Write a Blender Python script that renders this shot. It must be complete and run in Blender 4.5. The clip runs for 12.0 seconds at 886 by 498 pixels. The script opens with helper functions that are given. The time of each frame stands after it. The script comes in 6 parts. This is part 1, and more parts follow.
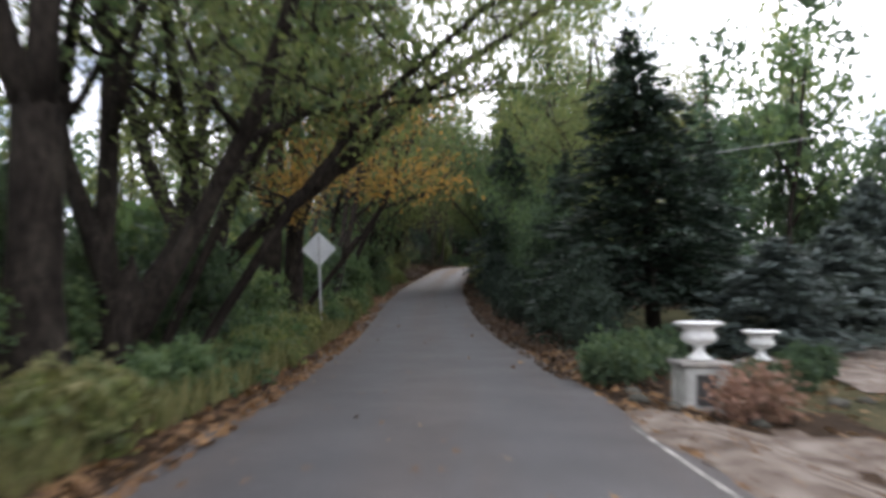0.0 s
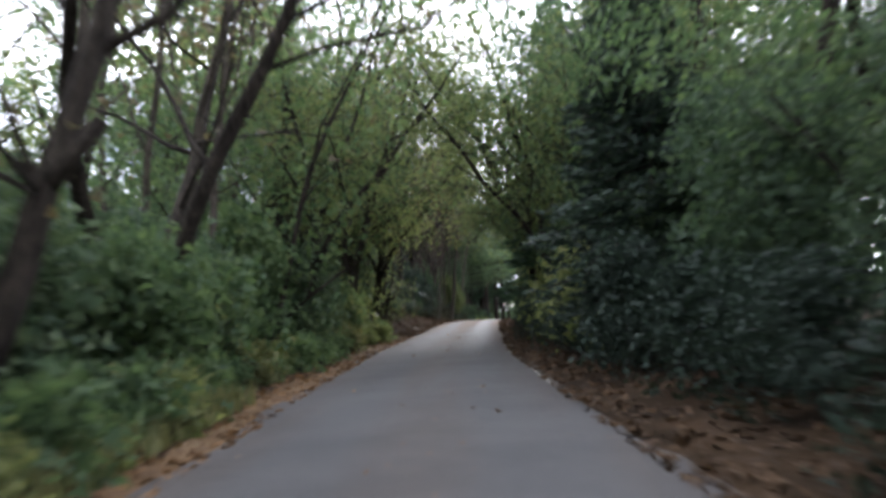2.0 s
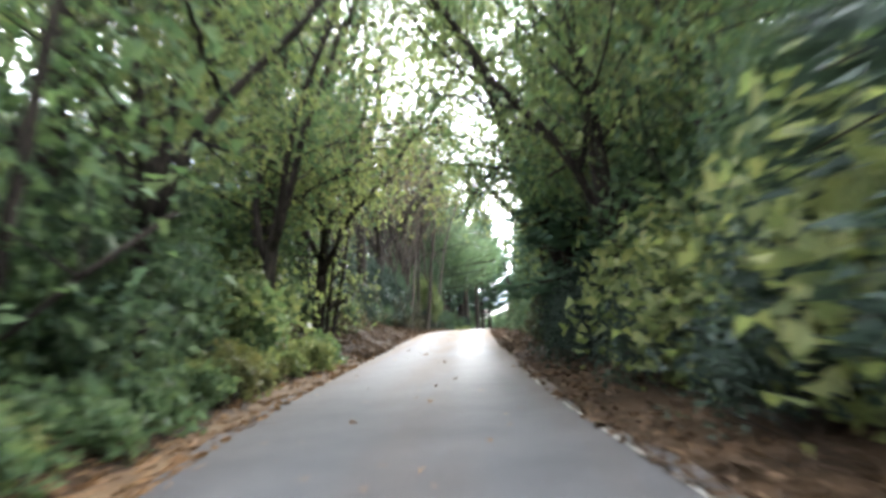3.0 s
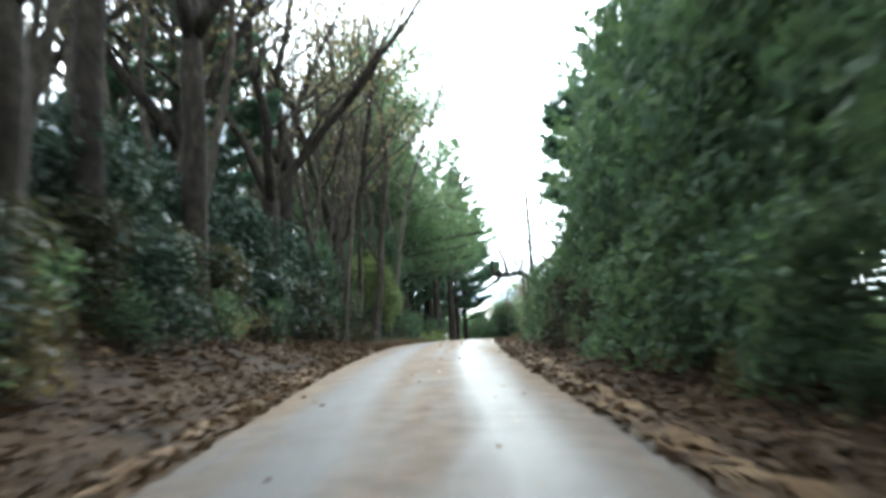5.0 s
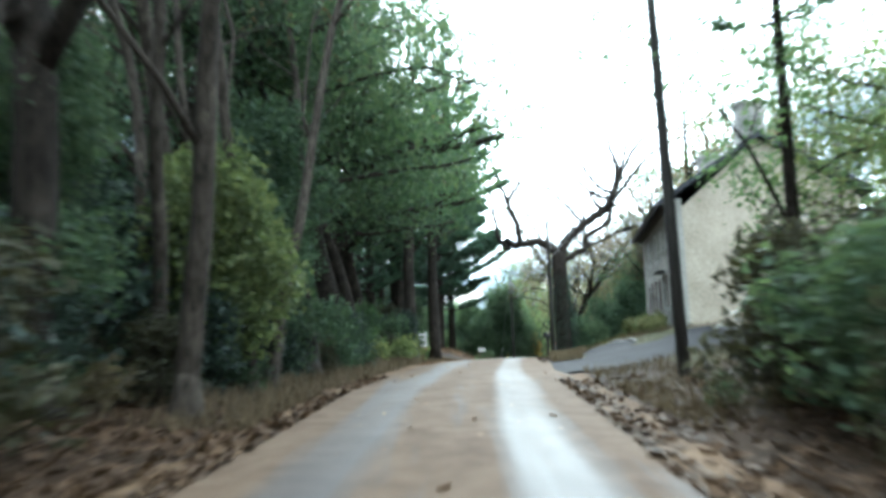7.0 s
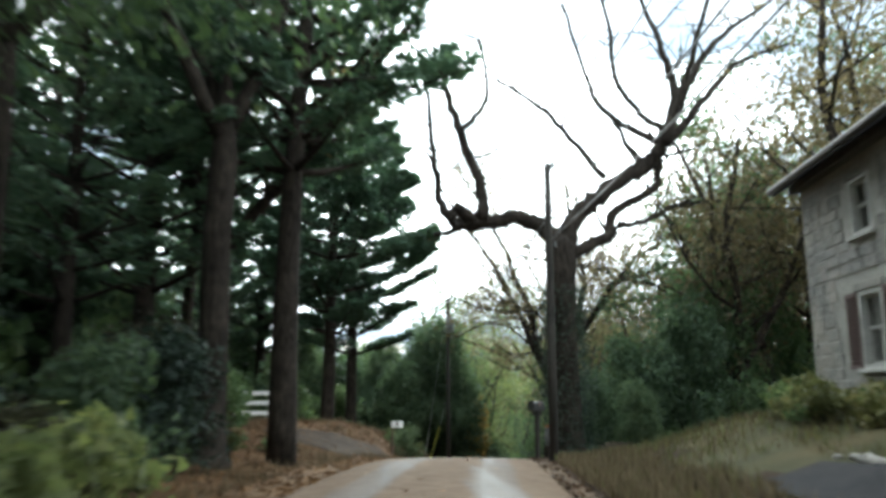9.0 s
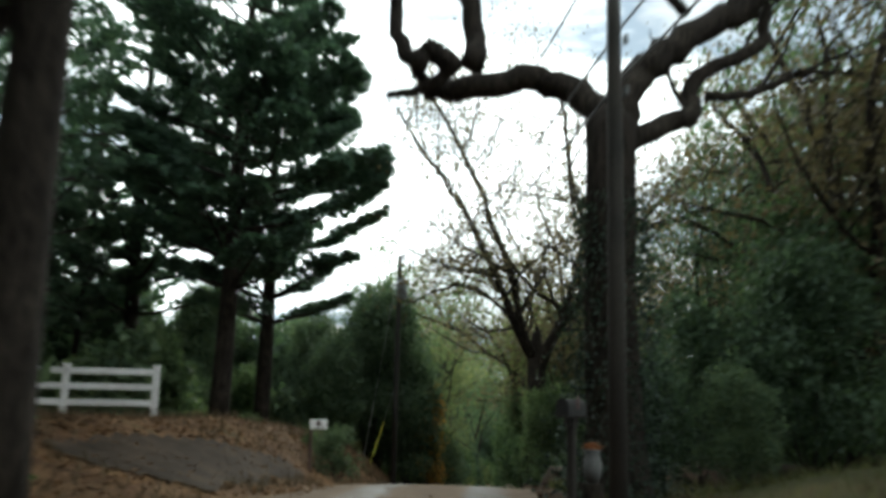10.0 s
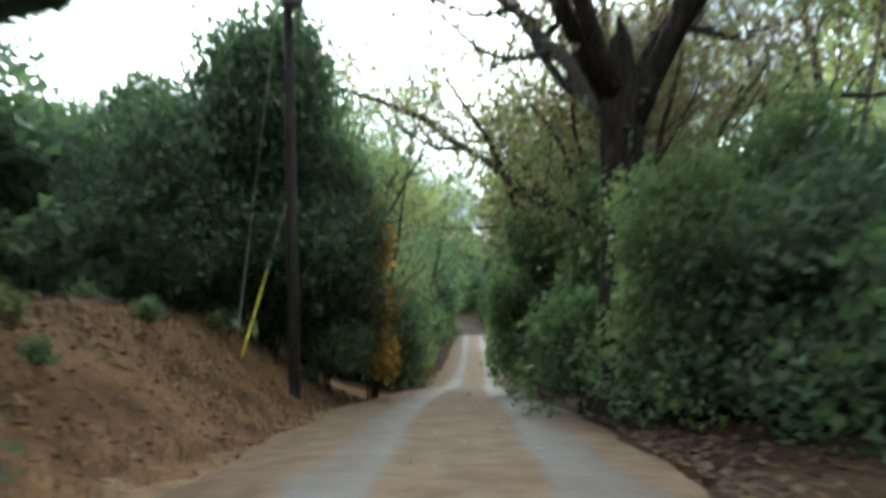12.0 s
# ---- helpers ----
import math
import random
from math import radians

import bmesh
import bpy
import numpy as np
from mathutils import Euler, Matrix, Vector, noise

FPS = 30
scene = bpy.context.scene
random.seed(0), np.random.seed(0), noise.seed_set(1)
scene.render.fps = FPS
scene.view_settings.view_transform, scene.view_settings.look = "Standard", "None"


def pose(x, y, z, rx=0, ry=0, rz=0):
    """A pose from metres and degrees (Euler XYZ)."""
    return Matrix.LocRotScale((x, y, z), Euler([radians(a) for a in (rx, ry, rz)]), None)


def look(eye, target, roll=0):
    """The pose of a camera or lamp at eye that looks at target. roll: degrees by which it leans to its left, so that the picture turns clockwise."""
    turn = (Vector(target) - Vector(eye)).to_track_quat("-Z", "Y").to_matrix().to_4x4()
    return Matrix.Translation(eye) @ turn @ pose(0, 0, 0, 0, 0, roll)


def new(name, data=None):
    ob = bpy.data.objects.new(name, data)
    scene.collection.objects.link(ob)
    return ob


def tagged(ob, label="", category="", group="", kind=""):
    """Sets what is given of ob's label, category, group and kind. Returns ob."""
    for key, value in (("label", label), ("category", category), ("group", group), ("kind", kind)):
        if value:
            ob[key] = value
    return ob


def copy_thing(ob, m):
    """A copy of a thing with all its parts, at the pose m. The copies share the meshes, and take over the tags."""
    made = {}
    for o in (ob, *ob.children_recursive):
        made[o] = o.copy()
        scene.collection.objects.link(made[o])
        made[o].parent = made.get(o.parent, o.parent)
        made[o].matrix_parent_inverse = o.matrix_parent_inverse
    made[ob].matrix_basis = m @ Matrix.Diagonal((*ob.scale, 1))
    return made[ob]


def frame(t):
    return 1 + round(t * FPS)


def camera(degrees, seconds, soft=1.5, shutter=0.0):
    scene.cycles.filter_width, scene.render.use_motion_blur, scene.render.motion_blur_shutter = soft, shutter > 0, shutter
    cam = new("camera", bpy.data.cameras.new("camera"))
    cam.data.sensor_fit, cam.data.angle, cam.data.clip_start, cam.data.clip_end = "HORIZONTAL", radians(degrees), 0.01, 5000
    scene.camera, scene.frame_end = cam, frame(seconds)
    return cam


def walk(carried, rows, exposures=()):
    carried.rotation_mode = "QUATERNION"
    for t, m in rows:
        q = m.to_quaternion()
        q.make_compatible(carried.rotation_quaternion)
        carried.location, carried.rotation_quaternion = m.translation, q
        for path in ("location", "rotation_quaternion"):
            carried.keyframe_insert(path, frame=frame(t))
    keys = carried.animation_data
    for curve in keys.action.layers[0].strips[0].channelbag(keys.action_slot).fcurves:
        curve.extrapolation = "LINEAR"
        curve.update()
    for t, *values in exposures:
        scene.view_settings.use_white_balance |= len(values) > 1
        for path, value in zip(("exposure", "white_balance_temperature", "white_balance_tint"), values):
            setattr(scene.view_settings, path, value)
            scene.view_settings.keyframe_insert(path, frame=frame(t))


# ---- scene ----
cam = camera(58.0, 12.0, soft=3.6, shutter=0.5)
PATH = [
    (0.0, (8.018, 1.353, -0.462), (6.958, 11.276, 0.166), 0.00),
    (0.5, (7.316, 7.914, -0.503), (6.123, 17.805, 0.351), -0.75),
    (1.0, (6.445, 15.282, -0.410), (5.160, 25.132, 0.740), -1.22),
    (1.5, (5.559, 22.026, -0.355), (4.317, 31.860, 0.967), -1.53),
    (2.0, (4.738, 28.143, -0.174), (3.631, 37.981, 1.234), -2.29),
    (2.5, (3.987, 34.007, 0.156), (3.021, 43.853, 1.616), -2.34),
    (3.0, (3.261, 40.410, 0.603), (2.491, 50.267, 2.097), -2.61),
    (5.0, (1.341, 66.357, 2.453), (1.028, 76.245, 3.912), -3.13),
    (5.5, (1.018, 73.150, 2.999), (0.772, 83.047, 4.407), -2.33),
    (6.0, (0.759, 79.553, 3.537), (0.495, 89.464, 4.841), -2.53),
    (6.5, (0.523, 85.984, 3.977), (0.362, 95.912, 5.160), -2.84),
    (8.3, (0.973, 108.284, 5.097), (1.238, 118.118, 6.892), -0.40),
    (8.5, (1.148, 110.617, 5.085), (1.478, 120.440, 6.931), -0.20),
    (9.0, (1.559, 116.188, 5.158), (2.414, 125.969, 7.059), -0.20),
    (9.5, (1.955, 121.205, 5.313), (3.170, 130.947, 7.214), 0.20),
    (10.0, (2.385, 126.425, 5.282), (3.865, 136.159, 7.028), 1.30),
    (10.5, (3.005, 131.056, 5.243), (4.695, 140.805, 6.694), 0.80),
    (11.0, (3.684, 135.522, 5.151), (5.659, 145.257, 6.298), 0.40),
    (11.5, (4.259, 139.811, 4.903), (6.498, 149.536, 5.544), -0.20),
    (12.0, (5.042, 143.640, 4.535), (7.232, 153.396, 4.406), -0.80),
]
walk(cam, [(t, look(eye, target, roll)) for t, eye, target, roll in PATH],
     exposures=[(0.0, 1.45, 6200, 16), (0.5, 1.82, 6250, 19), (1.0, 2.0, 6050, 15), (1.5, 2.15, 5950, 14), (2.0, 2.2, 5950, 15), (2.5, 2.6, 6150, 17), (3.0, 3.75, 6050, 10), (5.0, 2.95, 5750, 0), (6.5, 2.85, 5350, -4), (8.3, 2.55, 5850, 0), (9.0, 2.3, 6000, 0), (9.5, 1.95, 6050, 0), (10.0, 1.4, 6200, -2), (10.5, 1.95, 6350, -3), (11.0, 1.9, 6350, -3), (11.5, 2.0, 6350, -3), (12.0, 2.5, 5850, -2)])


# ---------- light ----------
SUN_AZ, SUN_EL = 8.0, 20.0          # degrees right of +y, and up
world = bpy.data.worlds.new("sky")
scene.world = world
world.use_nodes = True
wt = world.node_tree
wn, wl = wt.nodes, wt.links
bg = wn["Background"]
sky = wn.new("ShaderNodeTexSky")
sky.sky_type, sky.sun_disc = "NISHITA", False
sky.sun_elevation, sky.sun_rotation = radians(SUN_EL), radians(SUN_AZ)
sky.air_density, sky.dust_density, sky.ozone_density = 1.0, 2.0, 1.0
cl_co = wn.new("ShaderNodeTexCoord")
cl_map = wn.new("ShaderNodeMapping")
cl_map.inputs["Scale"].default_value = (1.0, 1.0, 3.2)
cl = wn.new("ShaderNodeTexNoise")
cl.inputs["Scale"].default_value, cl.inputs["Detail"].default_value = 2.2, 6.0
cl_ramp = wn.new("ShaderNodeValToRGB")          # how far the cloud hides the blue
cl_ramp.color_ramp.elements[0].position, cl_ramp.color_ramp.elements[0].color = 0.22, (0.6, 0.6, 0.6, 1)
cl_ramp.color_ramp.elements[1].position, cl_ramp.color_ramp.elements[1].color = 0.40, (1, 1, 1, 1)
cl_tone = wn.new("ShaderNodeValToRGB")          # thick grey cloud to thin bright cloud
cl_tone.color_ramp.elements[0].position, cl_tone.color_ramp.elements[0].color = 0.42, (0.15, 0.175, 0.21, 1)
cl_tone.color_ramp.elements[1].position, cl_tone.color_ramp.elements[1].color = 0.56, (1, 1, 1, 1)
cl_gain = wn.new("ShaderNodeVectorMath")
cl_gain.operation = "SCALE"
cl_gain.inputs["Scale"].default_value = 12.5
cl_mix = wn.new("ShaderNodeMix")
cl_mix.data_type = "RGBA"
wl.new(cl_co.outputs["Generated"], cl_map.inputs["Vector"])
wl.new(cl_map.outputs["Vector"], cl.inputs["Vector"])
wl.new(cl.outputs["Fac"], cl_ramp.inputs["Fac"])
wl.new(cl.outputs["Fac"], cl_tone.inputs["Fac"])
wl.new(cl_tone.outputs["Color"], cl_gain.inputs[0])
wl.new(cl_ramp.outputs["Color"], cl_mix.inputs["Factor"])
wl.new(sky.outputs["Color"], cl_mix.inputs["A"])
wl.new(cl_gain.outputs["Vector"], cl_mix.inputs["B"])
wl.new(cl_mix.outputs["Result"], bg.inputs["Color"])
bg.inputs["Strength"].default_value = 0.12

sun = new("sun", bpy.data.lights.new("sun", "SUN"))
sun.data.energy, sun.data.angle, sun.data.color = 1.0, radians(14), (1.0, 0.95, 0.88)
_az, _el = radians(SUN_AZ), radians(SUN_EL)
SUNWARD = Vector((math.sin(_az) * math.cos(_el), math.cos(_az) * math.cos(_el), math.sin(_el)))
sun.matrix_world = look(SUNWARD * 400, (0, 0, 0))


# ---------- materials ----------
def material(name, rough=0.8, metal=0.0):
    m = bpy.data.materials.new(name)
    m.use_nodes = True
    b = m.node_tree.nodes["Principled BSDF"]
    b.inputs["Roughness"].default_value, b.inputs["Metallic"].default_value = rough, metal
    return m, m.node_tree.nodes, m.node_tree.links, b


def ramp(nodes, stops):
    r = nodes.new("ShaderNodeValToRGB")
    e = r.color_ramp.elements
    e[0].position, e[0].color = stops[0][0], (*stops[0][1], 1)
    e[1].position, e[1].color = stops[-1][0], (*stops[-1][1], 1)
    for p, c in stops[1:-1]:
        k = e.new(p)
        k.color = (*c, 1)
    return r


def noise_tex(nodes, links, scale, detail=5.0, rough=0.55, vector=None):
    n = nodes.new("ShaderNodeTexNoise")
    n.inputs["Scale"].default_value, n.inputs["Detail"].default_value, n.inputs["Roughness"].default_value = scale, detail, rough
    if vector is None:
        geo = nodes.new("ShaderNodeNewGeometry")
        vector = geo.outputs["Position"]
    links.new(vector, n.inputs["Vector"])
    return n


def mix_rgb(nodes, links, fac, a, b, blend="MIX"):
    m = nodes.new("ShaderNodeMix")
    m.data_type, m.blend_type = "RGBA", blend
    for key, v in (("Factor", fac), ("A", a), ("B", b)):
        if isinstance(v, bpy.types.NodeSocket):
            links.new(v, m.inputs[key])
        elif isinstance(v, (int, float)):
            m.inputs[key].default_value = v
        else:
            m.inputs[key].default_value = (*v, 1)
    return m.outputs["Result"]


def bump(nodes, links, height, bsdf, strength=0.4, distance=0.02):
    b = nodes.new("ShaderNodeBump")
    b.inputs["Strength"].default_value, b.inputs["Distance"].default_value = strength, distance
    links.new(height, b.inputs["Height"])
    links.new(b.outputs["Normal"], bsdf.inputs["Normal"])


def mottled(name, stops, scale=3.0, rough=0.8, bump_scale=None, bump_strength=0.4, bump_dist=0.02, metal=0.0, fine=None):
    """A surface whose colour wanders over the stops at one scale, with fine grain and relief at another."""
    m, n, l, b = material(name, rough, metal)
    if rough >= 0.95:
        b.inputs["Specular IOR Level"].default_value = 0.08
    big = noise_tex(n, l, scale)
    r = ramp(n, stops)
    l.new(big.outputs["Fac"], r.inputs["Fac"])
    colour = r.outputs["Color"]
    small = noise_tex(n, l, fine or scale * 12, 4.0)
    g = ramp(n, [(0.3, (0.72, 0.72, 0.72)), (0.7, (1.18, 1.18, 1.18))])
    l.new(small.outputs["Fac"], g.inputs["Fac"])
    colour = mix_rgb(n, l, 1.0, colour, g.outputs["Color"], "MULTIPLY")
    l.new(colour, b.inputs["Base Color"])
    if bump_scale:
        h = noise_tex(n, l, bump_scale, 6.0)
        bump(n, l, h.outputs["Fac"], b, bump_strength, bump_dist)
    return m


def leafy(name, stops, translucent=0.35, rough=0.55):
    """Leaves: each leaf takes its own tone, each plant its own shift, and light shines partly through."""
    m, n, l, b = material(name, rough)
    geo, info = n.new("ShaderNodeNewGeometry"), n.new("ShaderNodeObjectInfo")
    r = ramp(n, stops)
    add = n.new("ShaderNodeMath")
    add.operation = "MULTIPLY_ADD"
    add.inputs[1].default_value, add.inputs[2].default_value = 0.62, 0.0
    l.new(geo.outputs["Random Per Island"], add.inputs[0])
    add2 = n.new("ShaderNodeMath")
    add2.operation = "MULTIPLY_ADD"
    add2.inputs[1].default_value = 0.38
    l.new(info.outputs["Random"], add2.inputs[0])
    l.new(add.outputs[0], add2.inputs[2])
    l.new(add2.outputs[0], r.inputs["Fac"])
    l.new(r.outputs["Color"], b.inputs["Base Color"])
    b.inputs["Specular IOR Level"].default_value = 0.2
    t = n.new("ShaderNodeBsdfTranslucent")
    warm = mix_rgb(n, l, 1.0, r.outputs["Color"], (1.2, 1.22, 0.85), "MULTIPLY")
    l.new(warm, t.inputs["Color"])
    mx = n.new("ShaderNodeMixShader")
    mx.inputs["Fac"].default_value = translucent
    l.new(b.outputs["BSDF"], mx.inputs[1])
    l.new(t.outputs["BSDF"], mx.inputs[2])
    l.new(mx.outputs["Shader"], n["Material Output"].inputs["Surface"])
    return m


M_GREEN = leafy("leaf_green", [(0.0, (0.043, 0.075, 0.040)), (0.45, (0.077, 0.122, 0.062)), (0.8, (0.122, 0.173, 0.083)), (1.0, (0.188, 0.225, 0.106))], 0.55)
M_DARK = leafy("leaf_evergreen", [(0.0, (0.037, 0.060, 0.039)), (0.5, (0.062, 0.098, 0.059)), (1.0, (0.115, 0.151, 0.081))], 0.50)
M_YELLOW = leafy("leaf_yellow_green", [(0.0, (0.074, 0.101, 0.048)), (0.5, (0.137, 0.163, 0.072)), (1.0, (0.240, 0.246, 0.106))], 0.58)
M_GOLD = leafy("leaf_gold", [(0.0, (0.125, 0.119, 0.044)), (0.35, (0.225, 0.163, 0.056)), (0.7, (0.400, 0.225, 0.062)), (1.0, (0.550, 0.250, 0.056))], 0.50)
M_RUST = leafy("leaf_rust", [(0.0, (0.057, 0.051, 0.032)), (0.5, (0.113, 0.092, 0.053)), (1.0, (0.184, 0.144, 0.076))], 0.40)
M_NEEDLE = leafy("needles", [(0.0, (0.037, 0.069, 0.048)), (0.5, (0.063, 0.109, 0.074)), (1.0, (0.103, 0.155, 0.094))], 0.40)
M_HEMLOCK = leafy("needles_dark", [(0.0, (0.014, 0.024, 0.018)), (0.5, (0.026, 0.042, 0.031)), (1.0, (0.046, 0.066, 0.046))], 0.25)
# olive-brown leaves, darkened to carry the shade on the banks
M_BRIERSHADE = leafy("brier_shade", [(0.0, (0.022, 0.020, 0.013)), (0.5, (0.042, 0.042, 0.024)), (1.0, (0.080, 0.074, 0.040))], 0.3)
M_BLUE = leafy("needles_blue", [(0.0, (0.046, 0.062, 0.058)), (0.5, (0.080, 0.102, 0.094)), (1.0, (0.130, 0.155, 0.138))], 0.15)
M_LITTER = leafy("fallen_leaves", [(0.0, (0.045, 0.026, 0.015)), (0.35, (0.108, 0.060, 0.030)), (0.7, (0.195, 0.110, 0.052)), (1.0, (0.33, 0.22, 0.12))], 0.15, 0.75)
M_LITTERWOOD = leafy("leaf_mould", [(0.0, (0.022, 0.014, 0.009)), (0.4, (0.060, 0.036, 0.020)), (0.8, (0.105, 0.064, 0.036)), (1.0, (0.22, 0.16, 0.098))], 0.1, 0.8)
M_GRASS = leafy("grass_blades", [(0.0, (0.055, 0.068, 0.026)), (0.5, (0.115, 0.122, 0.048)), (1.0, (0.22, 0.195, 0.09))], 0.3)
M_HAY = leafy("dry_grass", [(0.0, (0.046, 0.034, 0.021)), (0.5, (0.088, 0.066, 0.041)), (1.0, (0.155, 0.122, 0.078))], 0.2, 0.8)


def barky(name, stops, tall=0.22, depth=0.05):
    """Bark: upright furrows between plates, with lighter lichen here and there."""
    m, n, l, b = material(name, 0.95)
    geo, mp = n.new("ShaderNodeNewGeometry"), n.new("ShaderNodeMapping")
    mp.inputs["Scale"].default_value = (1.0, 1.0, tall)
    l.new(geo.outputs["Position"], mp.inputs["Vector"])
    furrow = noise_tex(n, l, 16.0, 5.0, 0.65, mp.outputs["Vector"])
    big = noise_tex(n, l, 1.8)
    r = ramp(n, stops)
    l.new(big.outputs["Fac"], r.inputs["Fac"])
    g = ramp(n, [(0.36, (0.35, 0.34, 0.33)), (0.62, (1.35, 1.32, 1.28))])
    l.new(furrow.outputs["Fac"], g.inputs["Fac"])
    l.new(mix_rgb(n, l, 1.0, r.outputs["Color"], g.outputs["Color"], "MULTIPLY"), b.inputs["Base Color"])
    b.inputs["Specular IOR Level"].default_value = 0.15
    bump(n, l, furrow.outputs["Fac"], b, 1.0, depth)
    return m


M_BARK = barky("bark", [(0.3, (0.015, 0.012, 0.010)), (0.55, (0.028, 0.023, 0.019)), (0.75, (0.050, 0.043, 0.035))])
M_BARKGREY = barky("bark_grey", [(0.3, (0.034, 0.028, 0.023)), (0.55, (0.060, 0.051, 0.042)), (0.75, (0.10, 0.088, 0.072))], depth=0.03)
M_SOIL = mottled("forest_floor", [(0.3, (0.014, 0.009, 0.006)), (0.5, (0.029, 0.018, 0.010)), (0.68, (0.054, 0.032, 0.018)), (0.8, (0.028, 0.030, 0.013))], 0.9, 0.95, 9.0, 0.9, 0.06, fine=14.0)
M_CLAY = mottled("leaf_strewn_clay", [(0.3, (0.045, 0.024, 0.013)), (0.46, (0.090, 0.048, 0.024)), (0.6, (0.14, 0.078, 0.038)), (0.74, (0.062, 0.052, 0.023))], 0.9, 0.95, 10.0, 0.8, 0.05, fine=12.0)
M_VERGE = mottled("tan_dirt", [(0.3, (0.060, 0.036, 0.020)), (0.5, (0.115, 0.072, 0.040)), (0.7, (0.18, 0.125, 0.075))], 1.4, 0.95, 14.0, 0.8, 0.03, fine=18.0)
M_LAWN = mottled("lawn", [(0.3, (0.028, 0.032, 0.014)), (0.5, (0.050, 0.048, 0.022)), (0.7, (0.080, 0.064, 0.032))], 0.6, 0.95, 30.0, 0.8, 0.03, fine=40.0)


# ---------- ground and road ----------
ROAD_Y = [-80, 1, 8, 15, 22, 28, 34, 40.3, 53, 66, 73, 79.5, 86, 97, 108, 116, 121, 126, 131, 135.5, 140, 144, 150, 156, 165, 175, 187, 208.5, 228, 246.5, 262, 282, 420]
ROAD_X = [16.76, 7.96, 7.22, 6.38, 5.43, 4.59, 3.79, 3.03, 1.75, 1.1, 0.8, 0.5, 0.25, 0.25, 0.65, 1.2, 1.65, 2.15, 2.8, 3.5, 4.2, 5.1, 6.6, 8.1, 10.4, 13.0, 16.4, 22.2, 27.3, 32.0, 33.5, 29.0, -40.0]
ROAD_Z = [-1.9, -1.75, -1.78, -1.70, -1.63, -1.45, -1.13, -0.68, 0.2, 1.17, 1.72, 2.22, 2.66, 3.32, 3.78, 3.86, 3.99, 3.97, 3.93, 3.84, 3.6, 3.25, 2.55, 1.75, 0.2, -1.6, -3.8, -5.8, -7.1, -8.0, -8.2, -8.3, -8.3]
ROAD_HALF = 2.18


def smooth_table(ys, vs):
    """The table, evened out over a few metres, as a quick lookup."""
    grid = np.arange(-80, 420.5, 0.5)
    raw = np.interp(grid, ys, vs)
    k = np.hanning(19)
    k /= k.sum()
    pad = np.r_[np.full(9, raw[0]), raw, np.full(9, raw[-1])]
    out = np.convolve(pad, k, "valid")
    return lambda y: np.interp(y, grid, out)


road_x, road_z = smooth_table(ROAD_Y, ROAD_X), smooth_table(ROAD_Y, ROAD_Z)

# heights of the banks beside the road, reached some metres out: y, left height, left width, right height, right width
BANKS = [(-80, 0.3, 5, 0.1, 6), (0, 0.3, 5, -0.36, 1.6), (16, 0.3, 5, -0.36, 1.6), (30, 0.5, 5, 0.3, 5), (45, 1.0, 5, 0.5, 5), (65, 1.6, 4.2, 0.6, 5), (85, 1.8, 4.4, 0.7, 4),
         (100, 0.8, 5, 0.6, 4), (107, 0.4, 5, 0.7, 5), (113, 0.4, 5, 0.7, 6), (119, 0.5, 6, 1.05, 5), (133, 0.9, 6, 1.0, 5), (141, 1.1, 3.5, 0.4, 6), (147, 1.5, 3.0, 0.2, 6), (152, 1.9, 3.2, 0.4, 6), (156, 2.1, 3.4, 0.5, 6), (162, 2.2, 3.5, 0.8, 6), (180, 2.5, 9, 1.6, 8), (420, 3, 9, 2, 8)]
_by = [b[0] for b in BANKS]
bank = [smooth_table(_by, [b[k] for b in BANKS]) for k in (1, 2, 3, 4)]


def sstep(v):
    v = np.clip(v, 0, 1)
    return v * v * (3 - 2 * v)


def wave(x, y):
    return (np.sin(x * 0.31 + 1.3) * np.sin(y * 0.27 + 0.4) + 0.6 * np.sin(x * 0.83 + y * 0.41) * np.sin(y * 0.71 - x * 0.2 + 2.0)
            + 0.35 * np.sin(x * 1.9 + 0.7) * np.sin(y * 1.63 + 1.1))


def ground_z(x, y):
    x, y = np.asarray(x, float), np.asarray(y, float)
    d = x - road_x(y)
    out = np.abs(d) - ROAD_HALF
    left = d < 0
    h = np.where(left, bank[0](y), bank[2](y))
    w = np.where(left, bank[1](y), bank[3](y))
    z = road_z(y) + h * sstep((out - 0.35) / w)
    z += np.where(out > 0.3, 0.10 * wave(x, y) * sstep((out - 0.3) / 2.0), 0)
    z += 0.02 * np.clip(out - w, 0, 40) * np.where(left, 0.6, 0.3)
    z -= 0.05 * sstep((0.25 - out) / 0.3)          # bed under the road
    return z


def gz(x, y):
    return float(ground_z(x, y))


def mesh_from(name, verts, faces, mats, smooth=True, index=None):
    me = bpy.data.meshes.new(name)
    me.from_pydata([tuple(v) for v in verts], [], [tuple(f) for f in faces])
    for m in mats:
        me.materials.append(m)
    if index is not None:
        me.polygons.foreach_set("material_index", np.asarray(index, np.int32))
    if smooth:
        me.polygons.foreach_set("use_smooth", np.ones(len(me.polygons), bool))
    me.update()
    return me


def grid_mesh(name, xs, ys, zfun, mats, index_fun=None):
    gx, gy = np.meshgrid(xs, ys)
    z = zfun(gx, gy)
    verts = np.stack([gx.ravel(), gy.ravel(), z.ravel()], 1)
    nx, ny = len(xs), len(ys)
    a = (np.arange(ny - 1)[:, None] * nx + np.arange(nx - 1)[None]).ravel()
    faces = np.stack([a, a + 1, a + 1 + nx, a + nx], 1)
    idx = None
    if index_fun:
        c = verts[faces].mean(1)
        idx = index_fun(c[:, 0], c[:, 1])
    return mesh_from(name, verts, faces.tolist(), mats, True, idx)


